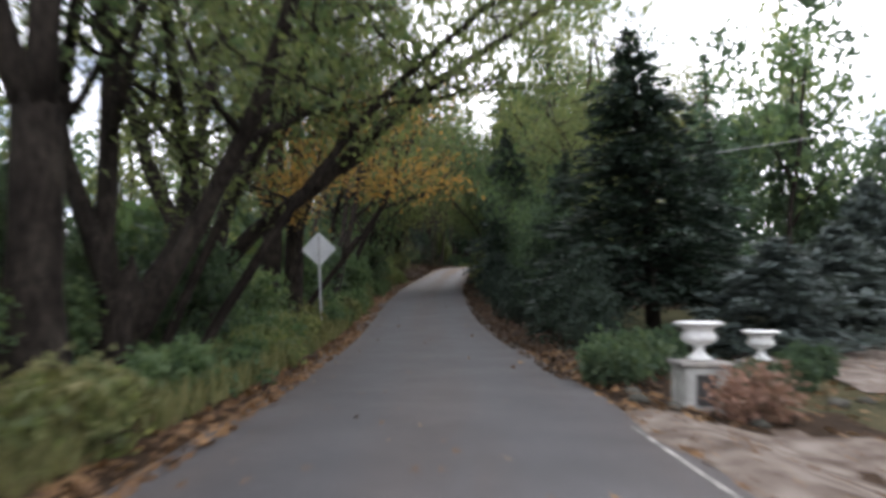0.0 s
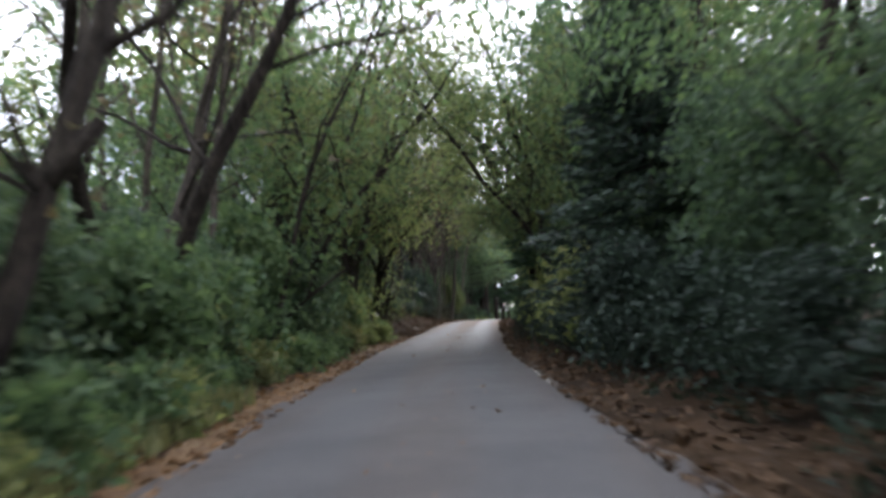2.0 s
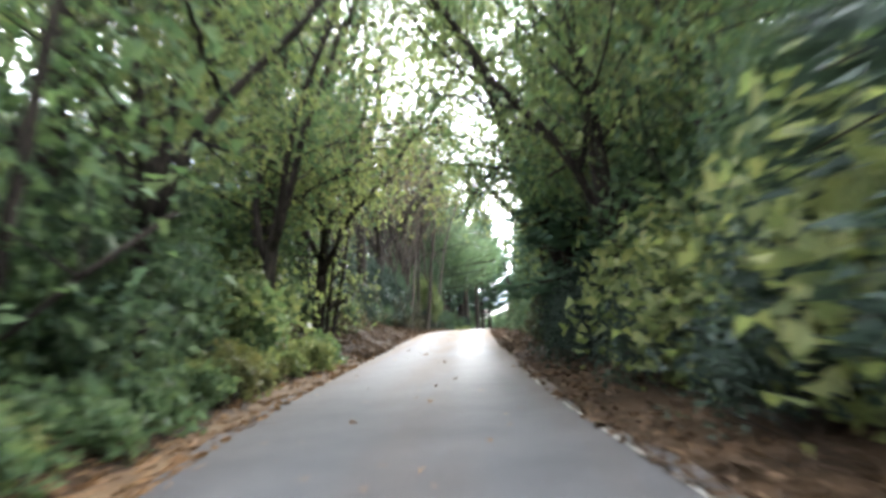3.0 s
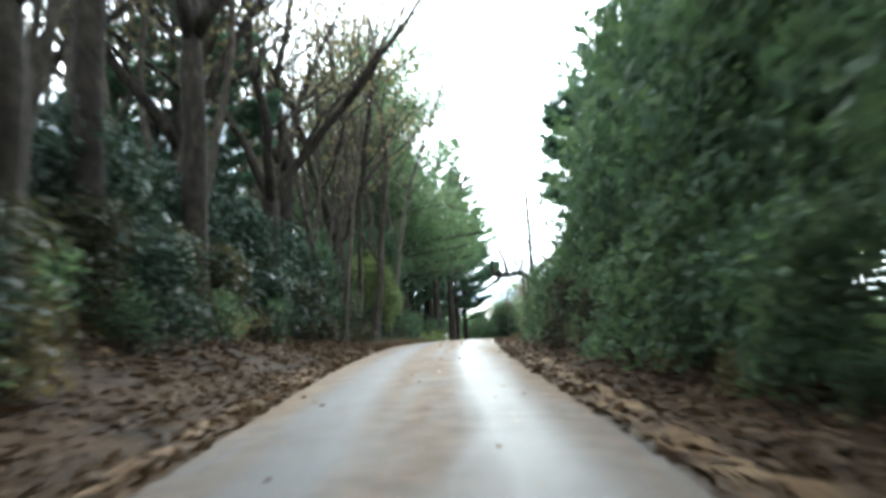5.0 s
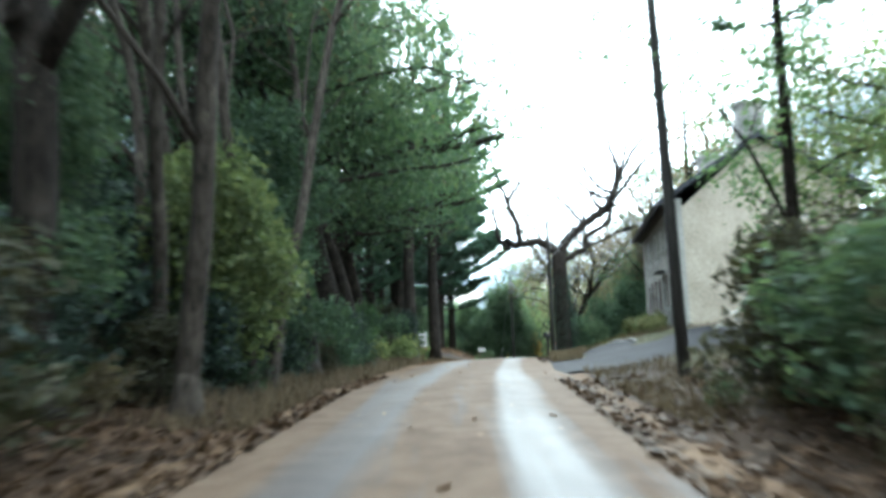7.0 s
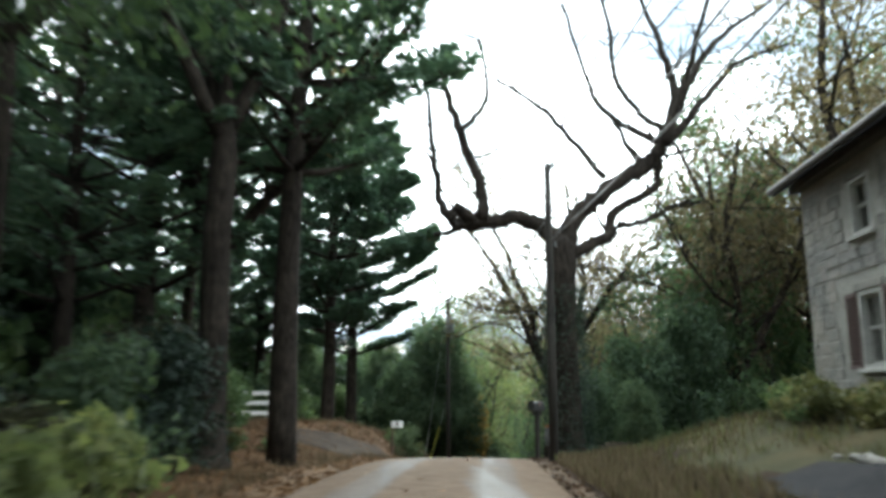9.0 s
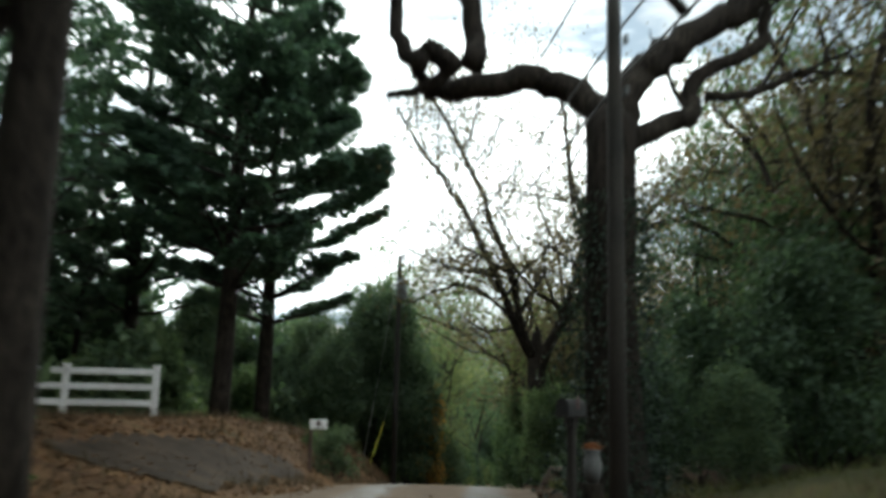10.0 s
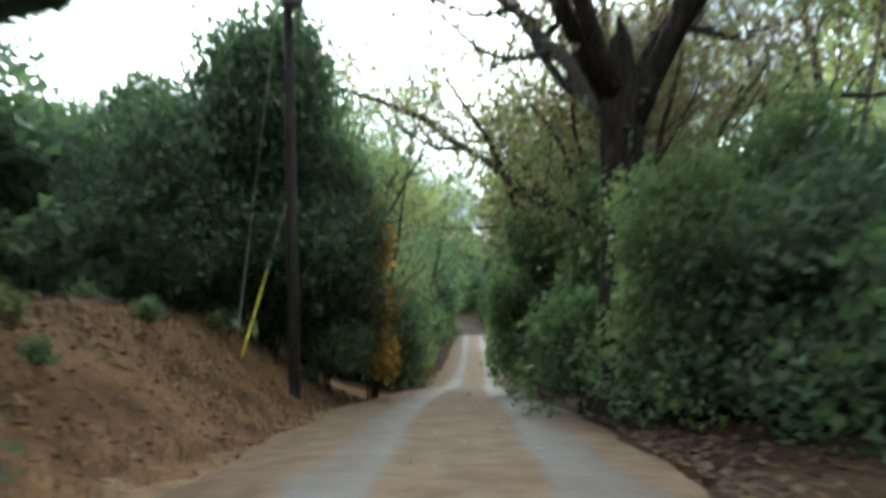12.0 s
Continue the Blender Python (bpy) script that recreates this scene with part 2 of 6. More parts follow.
def ground_kind(x, y):
    d = x - road_x(y) + 1.2 * wave(x * 0.6, y * 0.6)
    y = y + 2.0 * wave(x * 0.5 + 3, y * 0.4)
    k = np.zeros(len(x), np.int32)
    k[(d > 4.2) & (d < 52) & (y > 104) & (y < 140)] = 2               # house lawn
    k[(d > 5) & (y > -20) & (y < 34) & (d < 60)] = 2        # lawn by the drive
    k[(d < -1.5) & (d > -14) & (y > 122) & (y < 172)] = 1   # bare clay bank
    return k


xs = np.unique(np.r_[np.arange(-34, 46.1, 0.7), np.linspace(-1500, -34, 26), np.linspace(46, 1500, 26)])
ys = np.unique(np.r_[np.arange(-12, 240.1, 0.8), np.linspace(-1200, -12, 16), np.linspace(240, 2500, 24)])
ground = new("ground", grid_mesh("ground", xs, ys, ground_z, [M_SOIL, M_CLAY, M_LAWN], ground_kind))
tagged(ground, "leaf-strewn woodland ground with banks and lawns", "ground", kind="structure")


def road_material():
    m, n, l, b = material("worn_asphalt", 0.6)
    at_r, at_l = n.new("ShaderNodeAttribute"), n.new("ShaderNodeAttribute")
    at_r.attribute_name, at_l.attribute_name = "run", "lat"
    base = noise_tex(n, l, 0.7, 5)
    r = ramp(n, [(0.3, (0.040, 0.040, 0.043)), (0.7, (0.065, 0.064, 0.067))])
    l.new(base.outputs["Fac"], r.inputs["Fac"])
    grit = noise_tex(n, l, 55, 3)
    g = ramp(n, [(0.3, (0.7, 0.7, 0.7)), (0.72, (1.3, 1.3, 1.3))])
    l.new(grit.outputs["Fac"], g.inputs["Fac"])
    col = mix_rgb(n, l, 1.0, r.outputs["Color"], g.outputs["Color"], "MULTIPLY")
    # wheel tracks a little paler, crown and edges dirtier
    lat = n.new("ShaderNodeMath")
    lat.operation = "ABSOLUTE"
    l.new(at_l.outputs["Fac"], lat.inputs[0])
    dirt_lat = ramp(n, [(0.0, (0.85, 0.85, 0.85)), (0.18, (0.7, 0.7, 0.7)), (0.34, (0.14, 0.14, 0.14)), (0.56, (0.22, 0.22, 0.22)), (0.78, (0.8, 0.8, 0.8)), (0.95, (1, 1, 1))])
    l.new(lat.outputs[0], dirt_lat.inputs["Fac"])
    streak_map = n.new("ShaderNodeMapping")
    streak_map.inputs["Scale"].default_value = (1.0, 0.05, 1.0)
    geo = n.new("ShaderNodeNewGeometry")
    l.new(geo.outputs["Position"], streak_map.inputs["Vector"])
    streak = noise_tex(n, l, 1.6, 5, 0.6, streak_map.outputs["Vector"])
    amount = n.new("ShaderNodeMapRange")
    amount.inputs["From Min"].default_value, amount.inputs["From Max"].default_value = 50, 125
    amount.inputs["To Min"].default_value, amount.inputs["To Max"].default_value = 0.22, 2.9
    l.new(at_r.outputs["Fac"], amount.inputs["Value"])
    s = ramp(n, [(0.34, (0.32, 0.32, 0.32)), (0.56, (1, 1, 1))])
    l.new(streak.outputs["Fac"], s.inputs["Fac"])
    f = mix_rgb(n, l, 1.0, dirt_lat.outputs["Color"], s.outputs["Color"], "MULTIPLY")
    mul = n.new("ShaderNodeMath")
    mul.operation, mul.use_clamp = "MULTIPLY", True
    l.new(f, mul.inputs[0])
    l.new(amount.outputs[0], mul.inputs[1])
    tan = noise_tex(n, l, 2.5, 4)
    tr = ramp(n, [(0.35, (0.074, 0.046, 0.027)), (0.65, (0.116, 0.080, 0.051))])
    l.new(tan.outputs["Fac"], tr.inputs["Fac"])
    col = mix_rgb(n, l, mul.outputs[0], col, tr.outputs["Color"])
    l.new(col, b.inputs["Base Color"])
    rr = n.new("ShaderNodeMapRange")
    rr.inputs["To Min"].default_value, rr.inputs["To Max"].default_value = 0.66, 0.97
    l.new(mul.outputs[0], rr.inputs["Value"])
    l.new(rr.outputs[0], b.inputs["Roughness"])
    b.inputs["Specular IOR Level"].default_value = 0.17
    bump(n, l, grit.outputs["Fac"], b, 0.5, 0.012)
    return m


M_ROAD = road_material()


def build_road():
    ys_ = np.arange(-80, 400.1, 0.5)
    lat = np.array([-1.12, -1.0, -0.97, -0.7, -0.45, -0.2, 0, 0.2, 0.45, 0.7, 0.97, 1.0, 1.12])
    rng = np.random.RandomState(3)
    verts, run, la = [], [], []
    for y in ys_:
        sl = (road_x(y + 1) - road_x(y - 1)) / 2
        edge_l, edge_r = 0.12 * math.sin(y * 0.9) * math.sin(y * 0.37) + rng.uniform(-.03, .03), 0.10 * math.sin(y * 0.8 + 2) * math.sin(y * 0.29) + rng.uniform(-.03, .03)
        for q in lat:
            d = q * ROAD_HALF + (edge_l if q < -0.9 else edge_r if q > 0.9 else 0)
            h = 0.045 - 0.05 * q * q if abs(q) <= 1 else -0.09
            verts.append((road_x(y) + d, y - d * sl, road_z(y) + h))
            run.append(y)
            la.append(q)
    w = len(lat)
    faces = [(i * w + j, i * w + j + 1, (i + 1) * w + j + 1, (i + 1) * w + j) for i in range(len(ys_) - 1) for j in range(w - 1)]
    me = mesh_from("road", verts, faces, [M_ROAD])
    for nm, v in (("run", run), ("lat", la)):
        a = me.attributes.new(nm, "FLOAT", "POINT")
        a.data.foreach_set("value", np.array(v, np.float32))
    return tagged(new("road", me), "narrow worn grey asphalt lane with tan dirt", "road", kind="structure")


build_road()


def verge(side, y0, y1, width, label):
    """Bare dirt along the asphalt, ragged on its outer edge."""
    verts, faces = [], []
    ys_ = np.arange(y0, y1, 0.3)
    for y in ys_:
        w = width * (0.75 + 0.3 * math.sin(y * 0.7) * math.sin(y * 0.23 + 1) + 0.16 * math.sin(y * 3.1) + 0.1 * math.sin(y * 7.3 + 1))
        for k in (0.0, 0.35, 0.7, 1.0):
            d = side * (ROAD_HALF - 0.16 + (w + 0.16) * k)
            x = float(road_x(y)) + d
            lift = 0.022 if k else 0.0
            z = float(road_z(y)) + 0.045 - 0.05 * (d / ROAD_HALF) ** 2 + 0.010 if k == 0 else max(float(ground_z(x, y)) + lift, float(road_z(y)) - 0.012 if k < 0.5 else -99.0)
            verts.append((x, y, z - (0.03 if k == 1.0 else 0)))
    for i in range(len(ys_) - 1):
        for k in range(3):
            faces.append((i * 4 + k, i * 4 + k + 1, i * 4 + k + 5, i * 4 + k + 4))
    return tagged(new("verge", mesh_from("verge", verts, faces, [M_VERGE])), label, "verge", kind="structure")


verge(-1, 30.0, 141.0, 0.75, "bare tan dirt along the edge of the lane")
verge(-1, 147.0, 200.0, 0.8, "bare tan dirt below the clay bank")
verge(1, 64.0, 110.0, 0.5, "bare tan dirt along the hedge")


# ---------- plants ----------
def leaf_mesh(name, centers, sizes, mat, rng, aspect=0.55, flat=0.0, along=None, corners=4):
    """Many small folded leaves, four or three corners each, lying every way (flat: nearer to level; along: pointing that way)."""
    n = len(centers)
    a = rng.normal(size=(n, 3)) if along is None else along + rng.normal(size=(n, 3)) * 0.35
    a[:, 2] *= 1 - flat
    a /= np.linalg.norm(a, axis=1)[:, None]
    b = rng.normal(size=(n, 3))
    b[:, 2] *= 1 - flat
    b -= a * (a * b).sum(1)[:, None]
    b /= np.linalg.norm(b, axis=1)[:, None] + 1e-9
    c = np.cross(a, b)
    s = np.asarray(sizes)[:, None]
    q = corners
    v = np.empty((n, q, 3))
    if q == 4:
        v[:, 0] = centers - a * s
        v[:, 1] = centers + b * s * aspect + c * s * 0.12
        v[:, 2] = centers + a * s
        v[:, 3] = centers - b * s * aspect + c * s * 0.12
    else:
        v[:, 0] = centers - a * s * 0.8 - b * s * aspect
        v[:, 1] = centers - a * s * 0.5 + b * s * aspect * 1.3
        v[:, 2] = centers + a * s * 1.25
    me = bpy.data.meshes.new(name)
    me.vertices.add(n * q)
    me.vertices.foreach_set("co", v.reshape(-1))
    me.loops.add(n * q)
    me.loops.foreach_set("vertex_index", np.arange(n * q, dtype=np.int32))
    me.polygons.add(n)
    me.polygons.foreach_set("loop_start", np.arange(0, n * q, q, dtype=np.int32))
    me.polygons.foreach_set("loop_total", np.full(n, q, np.int32))
    me.materials.append(mat)
    me.update(calc_edges=True)
    return me


def tubes_mesh(name, limbs, mat, sides=7, uneven=0.0):
    """Limbs: lists of (point, radius); each becomes a tapered tube with a closed tip."""
    verts, faces = [], []
    for limb in limbs:
        pts = [Vector(p) for p, _ in limb]
        k = sides if limb[0][1] > 0.09 else 5 if limb[0][1] > 0.05 else 3
        lumpy = uneven if limb[0][1] > 0.12 else 0.0
        start = len(verts)
        side = None
        for i, (p, r) in enumerate(limb):
            t = (pts[min(i + 1, len(pts) - 1)] - pts[max(i - 1, 0)]).normalized()
            ref = side if side is not None else (Vector((1, 0, 0)) if abs(t.x) < 0.8 else Vector((0, 1, 0)))
            side = (ref - t * ref.dot(t)).normalized()
            other = t.cross(side)
            for j in range(k):
                an = 2 * math.pi * j / k
                q = r * (1 + lumpy * math.sin(3 * an + start + i * 0.7) + lumpy * 0.7 * math.sin(5 * an + i * 1.9)) if lumpy else r
                verts.append(pts[i] + (side * math.cos(an) + other * math.sin(an)) * q)
        for i in range(len(limb) - 1):
            for j in range(k):
                a, b = start + i * k + j, start + i * k + (j + 1) % k
                faces.append((a, b, b + k, a + k))
        if limb[0][1] > 0.03:
            faces.append(tuple(start + (len(limb) - 1) * k + j for j in range(k)))
            faces.append(tuple(start + j for j in reversed(range(k))))
    return mesh_from(name, verts, faces, [mat])


def part(name, me, parent, label=""):
    ob = new(name, me)
    ob.parent = parent
    if label:
        ob["label"] = label
    return ob


def limb_line(rng, p, direction, length, r0, r1, n, wobble, up=0.0):
    p, d = Vector(p), Vector(direction).normalized()
    out = [(p.copy(), r0)]
    for i in range(1, n + 1):
        d = (d + Vector(rng.normal(size=3)) * wobble + Vector((0, 0, up))).normalized()
        p = p + d * (length / n)
        out.append((p.copy(), r0 + (r1 - r0) * i / n))
    return out, d


def branch_tree(rng, height, radius, forks, lean, spread, bare_to, twig_up=0.12, depth=3, kids=(5, 4, 4), bole=0.0, gnarl=1.0, flare=1.0, reach=1.0, wide=99.0):
    """Limb lines of a broadleaf tree, and the points along its twigs where leaves sit."""
    limbs, tips = [], []

    def grow(p, d, length, r, level):
        n = max((5, 3, 2, 2)[level], int(length / (0.75, 0.8, 1.1, 1.4)[level]))
        line, dd = limb_line(rng, p, d, length, r, r * (0.35 if level == 0 else 0.22), n, (0.10 if bole else 0.06, 0.16, 0.22, 0.25)[level] * gnarl, twig_up * (0.25 if level == 0 else 0.6))
        if level and height > 8:          # boughs over the lane are worn back to a cart's height
            low = [i for i, (q, _) in enumerate(line) if i and (q.z < 3.9 and math.hypot(q.x, q.y) > 2.0 or math.hypot(q.x, q.y) > wide)]
            line = line[:low[0]] if low else line
            if len(line) < 2:
                return
            n = len(line) - 1
        limbs.append(line)
        if level >= depth:
            for q, _ in line[1:]:
                tips.append(q)
            return
        count = kids[level]
        lo = bare_to if level == 0 else 0.25
        for i in range(count):
            f = lo + (1 - lo) * (i + rng.uniform(0.1, 0.9)) / count
            k = min(int(f * n), n - 1)
            q, rr = line[k]
            along = (line[k + 1][0] - q).normalized()
            az = rng.uniform(0, 2 * math.pi)
            out = Vector((math.cos(az), math.sin(az), rng.uniform(-0.1, 0.5)))
            nd = (along * (1 - spread) + out * spread).normalized()
            grow(q, nd, length * rng.uniform(0.30, 0.52) * (1.25 - 0.5 * f) * (reach if level == 0 else 1), rr * rng.uniform(0.4, 0.65), level + 1)

    for f in range(forks):
        az = 2 * math.pi * f / forks + rng.uniform(-.5, .5)
        tilt = 0.0 if forks == 1 else rng.uniform(0.14, 0.32) * flare
        d = Vector((lean[0] + math.cos(az) * tilt, lean[1] + math.sin(az) * tilt, 1))
        if bole:
            out = Vector((math.cos(az), math.sin(az), 0))
            z0 = bole - rng.uniform(0.2, 0.9) - radius * 1.5
            grow(Vector((lean[0] * z0, lean[1] * z0, z0)) + out * radius * 0.20, d + out * rng.uniform(0.1, 0.45) * flare, (height - bole) * rng.uniform(0.8, 1.0) + 0.8, radius * rng.uniform(0.52, 0.62) * min(1, (4 / forks) ** 0.6), 0)
        else:
            grow(Vector((math.cos(az), math.sin(az), 0)) * (0.25 if forks > 1 else 0) + Vector((0, 0, -0.3)), d, height * rng.uniform(0.88, 1.0), radius * (1 if forks == 1 else 0.72), 0)
    if bole:
        steps = [-0.3, 0.05, 0.3, 0.7, 1.2] + [1.2 + (bole - 1.2) * k / 4 for k in (1, 2, 3, 4)] + [bole + 0.12, bole + 0.3] if bole > 1.6 else [-0.3, 0.05, 0.3, bole * 0.7, bole, bole + 0.12, bole + 0.3]
        sway = [Vector((rng.uniform(-0.1, 0.1), rng.uniform(-0.1, 0.1), 0)) * radius for _ in steps]
        girth = [1.75, 1.42, 1.2, 1.06, 1.0]
        limbs.append([(Vector((lean[0] * z, lean[1] * z, z)) + sway[i], radius * (girth[i] if i < 5 and z < bole else 0.98 - 0.12 * min(1, z / bole) if z < bole - 0.05 else 0.45 if z <= bole else 0.25 if z < bole + 0.2 else 0.08)) for i, z in enumerate(steps)])
    # root flare follows the foot of each stem
    for line in [l for l in limbs if l[0][0].z < -0.2 and not bole]:
        (a, r), (b, _) = line[0], line[1]
        limbs.append([(a, r * 1.75), (a.lerp(b, 0.35), r * 1.4), (a.lerp(b, 0.65), r * 1.12), (b, r * 0.9)])
    return limbs, tips


def broadleaf(seed, height, radius, forks=1, lean=(0, 0), spread=0.6, bare_to=0.4, leaves=2600, leaf=0.13, cloud=0.45, mat=None, bark=None, depth=3, kids=(6, 4, 4), ivy=0.0, label="", name="deciduous_tree", bole=0.0, twig_up=0.12, gnarl=1.0, flare=1.0, reach=1.0, wide=99.0):
    stout = radius > 0.23
    rng = np.random.RandomState(seed)
    limbs, tips = branch_tree(rng, height, radius, forks, lean, spread, bare_to, depth=depth, kids=kids, bole=bole, twig_up=twig_up, gnarl=gnarl, flare=flare, reach=reach, wide=wide)
    tree = new(name)
    main = [l for l in limbs if l[0][1] > radius * 0.33]
    part("trunk", tubes_mesh("trunk", limbs, bark or M_BARK, 9 if stout else 7, 0.05), tree)
    tips = np.array([tuple(t) for t in tips])
    if leaves:
        pick = tips[rng.randint(0, len(tips), leaves)]
        c = pick + rng.normal(size=(leaves, 3)) * cloud * np.array((1, 1, 0.75))
        if height > 8:
            c = c[(c[:, 2] > 3.6) | (np.hypot(c[:, 0], c[:, 1]) < 2.2)]
        part("crown", leaf_mesh("crown", c, leaf * rng.uniform(0.55, 1.35, len(c)), mat or M_GREEN, rng, corners=3), tree)
    if ivy:
        pts = []
        for line in [l for l in main if l[0][0].z < 0.5]:
            for (a, ra), (b, rb) in zip(line, line[1:]):
                if a.z < height * ivy:
                    for _ in range(46):
                        f = rng.uniform()
                        p = a.lerp(b, f)
                        o = Vector(rng.normal(size=3)).normalized() * (ra + abs(rng.normal()) * 0.18)
                        pts.append(tuple(p + o))
        part("ivy", leaf_mesh("ivy", np.array(pts), 0.075 * rng.uniform(0.5, 1.2, len(pts)), M_DARK, rng), tree, "green climbing ivy leaves")
    return tagged(tree, label or "tall broadleaf woodland tree with thinning green leaves", "tree", kind="")


def conifer(seed, height, radius, reach, start=0.08, gap=0.42, droop=0.25, per=46, leaf=0.16, mat=None, plume=False, label="", name="conifer_tree"):
    """A straight trunk with whorls of boughs; plume: open white-pine layers with tufts towards the ends."""
    rng = np.random.RandomState(seed)
    limbs = [limb_line(rng, (0, 0, -0.3), (0, 0, 1), height + 0.3, radius, radius * 0.12, 14, 0.012)[0]]
    boughs, pts, dirs = [], [], []
    z = height * start
    while z < height * 0.985:
        f = (z / height - start) / (1 - start)
        prof = (1 - f) ** 0.75 if not plume else (0.45 + 0.75 * math.sin(min(1, f * 1.25 + 0.12) * math.pi) ** 0.8) * (1 - f * 0.35)
        ln = reach * max(prof, 0.06)
        count = rng.randint(4, 7) if not plume else rng.randint(3, 6)
        az0 = rng.uniform(0, 7)
        for i in range(count):
            az = az0 + 2 * math.pi * i / count + rng.uniform(-.35, .35)
            length = ln * rng.uniform(0.65, 1.12)
            k = min(int((z + 0.3) / (height + 0.3) * 14), 13)
            base = limbs[0][k][0].lerp(limbs[0][k + 1][0], ((z + 0.3) / (height + 0.3) * 14) % 1)
            d0 = Vector((math.cos(az), math.sin(az), (0.15 if plume else 0.25 - droop * 1.6)))
            line, _ = limb_line(rng, base, d0, length, max(0.012, radius * 0.28 * (1 - f * 0.6)), 0.006, 5, 0.05, 0.07 if plume else -0.02)
            boughs.append(line)
            m = max(5, int(per * length / reach))
            for _ in range(m):
                g = rng.uniform(0.15, 1.0) if not plume else rng.uniform(0.35, 1.0) ** 0.7
                q = g * 5
                j = min(int(q), 4)
                p = line[j][0].lerp(line[j + 1][0], q - j)
                sidev = Vector((-math.sin(az), math.cos(az), 0))
                w = (0.34 if not plume else 0.42) * length * (1.05 - g * 0.75) + 0.08
                off = sidev * rng.uniform(-w, w) + Vector((0, 0, rng.uniform(-0.26, 0.14) if not plume else rng.uniform(-.05, .22)))
                pts.append(tuple(p + off))
                dirs.append(tuple(Vector((math.cos(az), math.sin(az), -0.15)) + sidev * rng.uniform(-.6, .6)))
        z += gap * rng.uniform(0.7, 1.3) * (1 if not plume else 1.0)
    tree = new(name)
    part("trunk", tubes_mesh("trunk", limbs + boughs, M_BARK, 9), tree)
    n = len(pts)
    part("needles", leaf_mesh("needles", np.array(pts), leaf * rng.uniform(0.7, 1.5, n), mat or M_NEEDLE, rng, aspect=0.34, flat=0.3, along=np.array(dirs), corners=3), tree)
    return tagged(tree, label or "dark green conifer with drooping boughs", "tree")


def shrub(seed, size, height, leaves=2200, leaf=0.11, mat=None, lobes=14, label="", name="shrub", corners=4):
    rng = np.random.RandomState(seed)
    cs, rs = [], []
    for _ in range(lobes):
        az, rr = rng.uniform(0, 7), math.sqrt(rng.uniform()) * size * 0.72
        zz = rng.uniform(0.12, 1.0) ** 0.8 * height
        shrink = 1 - 0.55 * (zz / height) ** 2
        cs.append((math.cos(az) * rr * shrink, math.sin(az) * rr * shrink, zz * 0.86))
        rs.append(rng.uniform(0.24, 0.46) * min(size, height))
    cs, rs = np.array(cs), np.array(rs)
    pick = rng.randint(0, lobes, leaves)
    d = rng.normal(size=(leaves, 3))
    d /= np.linalg.norm(d, axis=1)[:, None]
    c = cs[pick] + d * (rs[pick] * rng.uniform(0.25, 1.0, leaves) ** 0.5)[:, None] + rng.normal(size=(leaves, 3)) * 0.07
    c[:, 2] = np.abs(c[:, 2])
    bush = new(name)
    stems = []
    for i in range(min(7, lobes)):
        tgt = Vector(cs[i])
        stems.append(limb_line(rng, (rng.uniform(-.15, .15), rng.uniform(-.15, .15), -0.15), tgt, tgt.length * 1.1, 0.03, 0.006, 6, 0.08)[0])
    part("stem", tubes_mesh("stem", stems, M_BARK, 5), bush)["kind"] = "stuff"
    part("foliage", leaf_mesh("foliage", c, leaf * rng.uniform(0.55, 1.4, leaves), mat or M_GREEN, rng, corners=corners), bush)
    return tagged(bush, label or "dense green roadside shrub", "shrub")


class Stock:
    """One plant built once, then set out any number of times."""
    def __init__(self, build, group):
        self.build, self.group, self.first = build, group, None

    def put(self, x, y, s=1.0, turn=0.0, tall=1.0, sink=0.0):
        m = pose(x, y, gz(x, y) - sink, 0, 0, turn) @ Matrix.Diagonal((s, s, s * tall, 1))
        if self.first is None:
            self.first = self.build()
            tagged(self.first, group=self.group)
            self.first.matrix_basis = m
            return self.first
        k = self.first.scale
        return copy_thing(self.first, m @ Matrix.Diagonal((1 / k[0], 1 / k[1], 1 / k[2], 1)))


WOOD = [Stock(lambda i=i: broadleaf(100 + i, 15 + i, 0.20 + 0.02 * (i % 3), kids=(6, 4, 3), bare_to=0.34, leaves=2700, leaf=0.125, cloud=0.6, mat=(M_GREEN, M_GREEN, M_YELLOW, M_DARK, M_GREEN)[i], ivy=(0, .5, 0, .6, .45)[i],
        label=("tall woodland tree with thin green crown", "tall ivy-clad woodland tree with green crown", "tall woodland tree turning yellow green", "dark ivy-clad woodland tree with dense crown", "slender woodland tree with climbing ivy")[i]), "woodland trees") for i in range(5)]
FAR = [Stock(lambda i=i: broadleaf(150 + i, 15 + i, 0.2, bare_to=0.22, leaves=720, leaf=0.31, cloud=0.8, mat=(M_GREEN, M_DARK, M_YELLOW)[i], depth=2, kids=(5, 3), label=("tall green tree deep in the woods", "tall dark tree deep in the woods", "tall olive tree deep in the woods")[i]), "deep woods trees") for i in range(3)]
BARE = [Stock(lambda i=i: broadleaf(200 + i, 13 + i, 0.15, forks=(1, 2, 2)[i], bare_to=0.3, leaves=(260, 500, 200)[i], leaf=0.09, cloud=0.3, spread=0.5, kids=(6, 4, 2), mat=M_RUST, bark=M_BARKGREY,
        label="nearly bare tree with a few rusty leaves"), "bare trees") for i in range(3)]
SPRUCE = [Stock(lambda i=i: conifer(300 + i, (9, 13)[i], 0.17, (2.6, 3.2)[i], label="dark green spruce with drooping boughs"), "spruces") for i in range(2)]
PINE = [Stock(lambda i=i: conifer(320 + i, (18, 16)[i], 0.30, (4.4, 4.0)[i], start=0.2, gap=0.95, per=170, leaf=0.155, plume=True, label="tall white pine with open layered boughs", name="pine_tree"), "white pines") for i in range(2)]
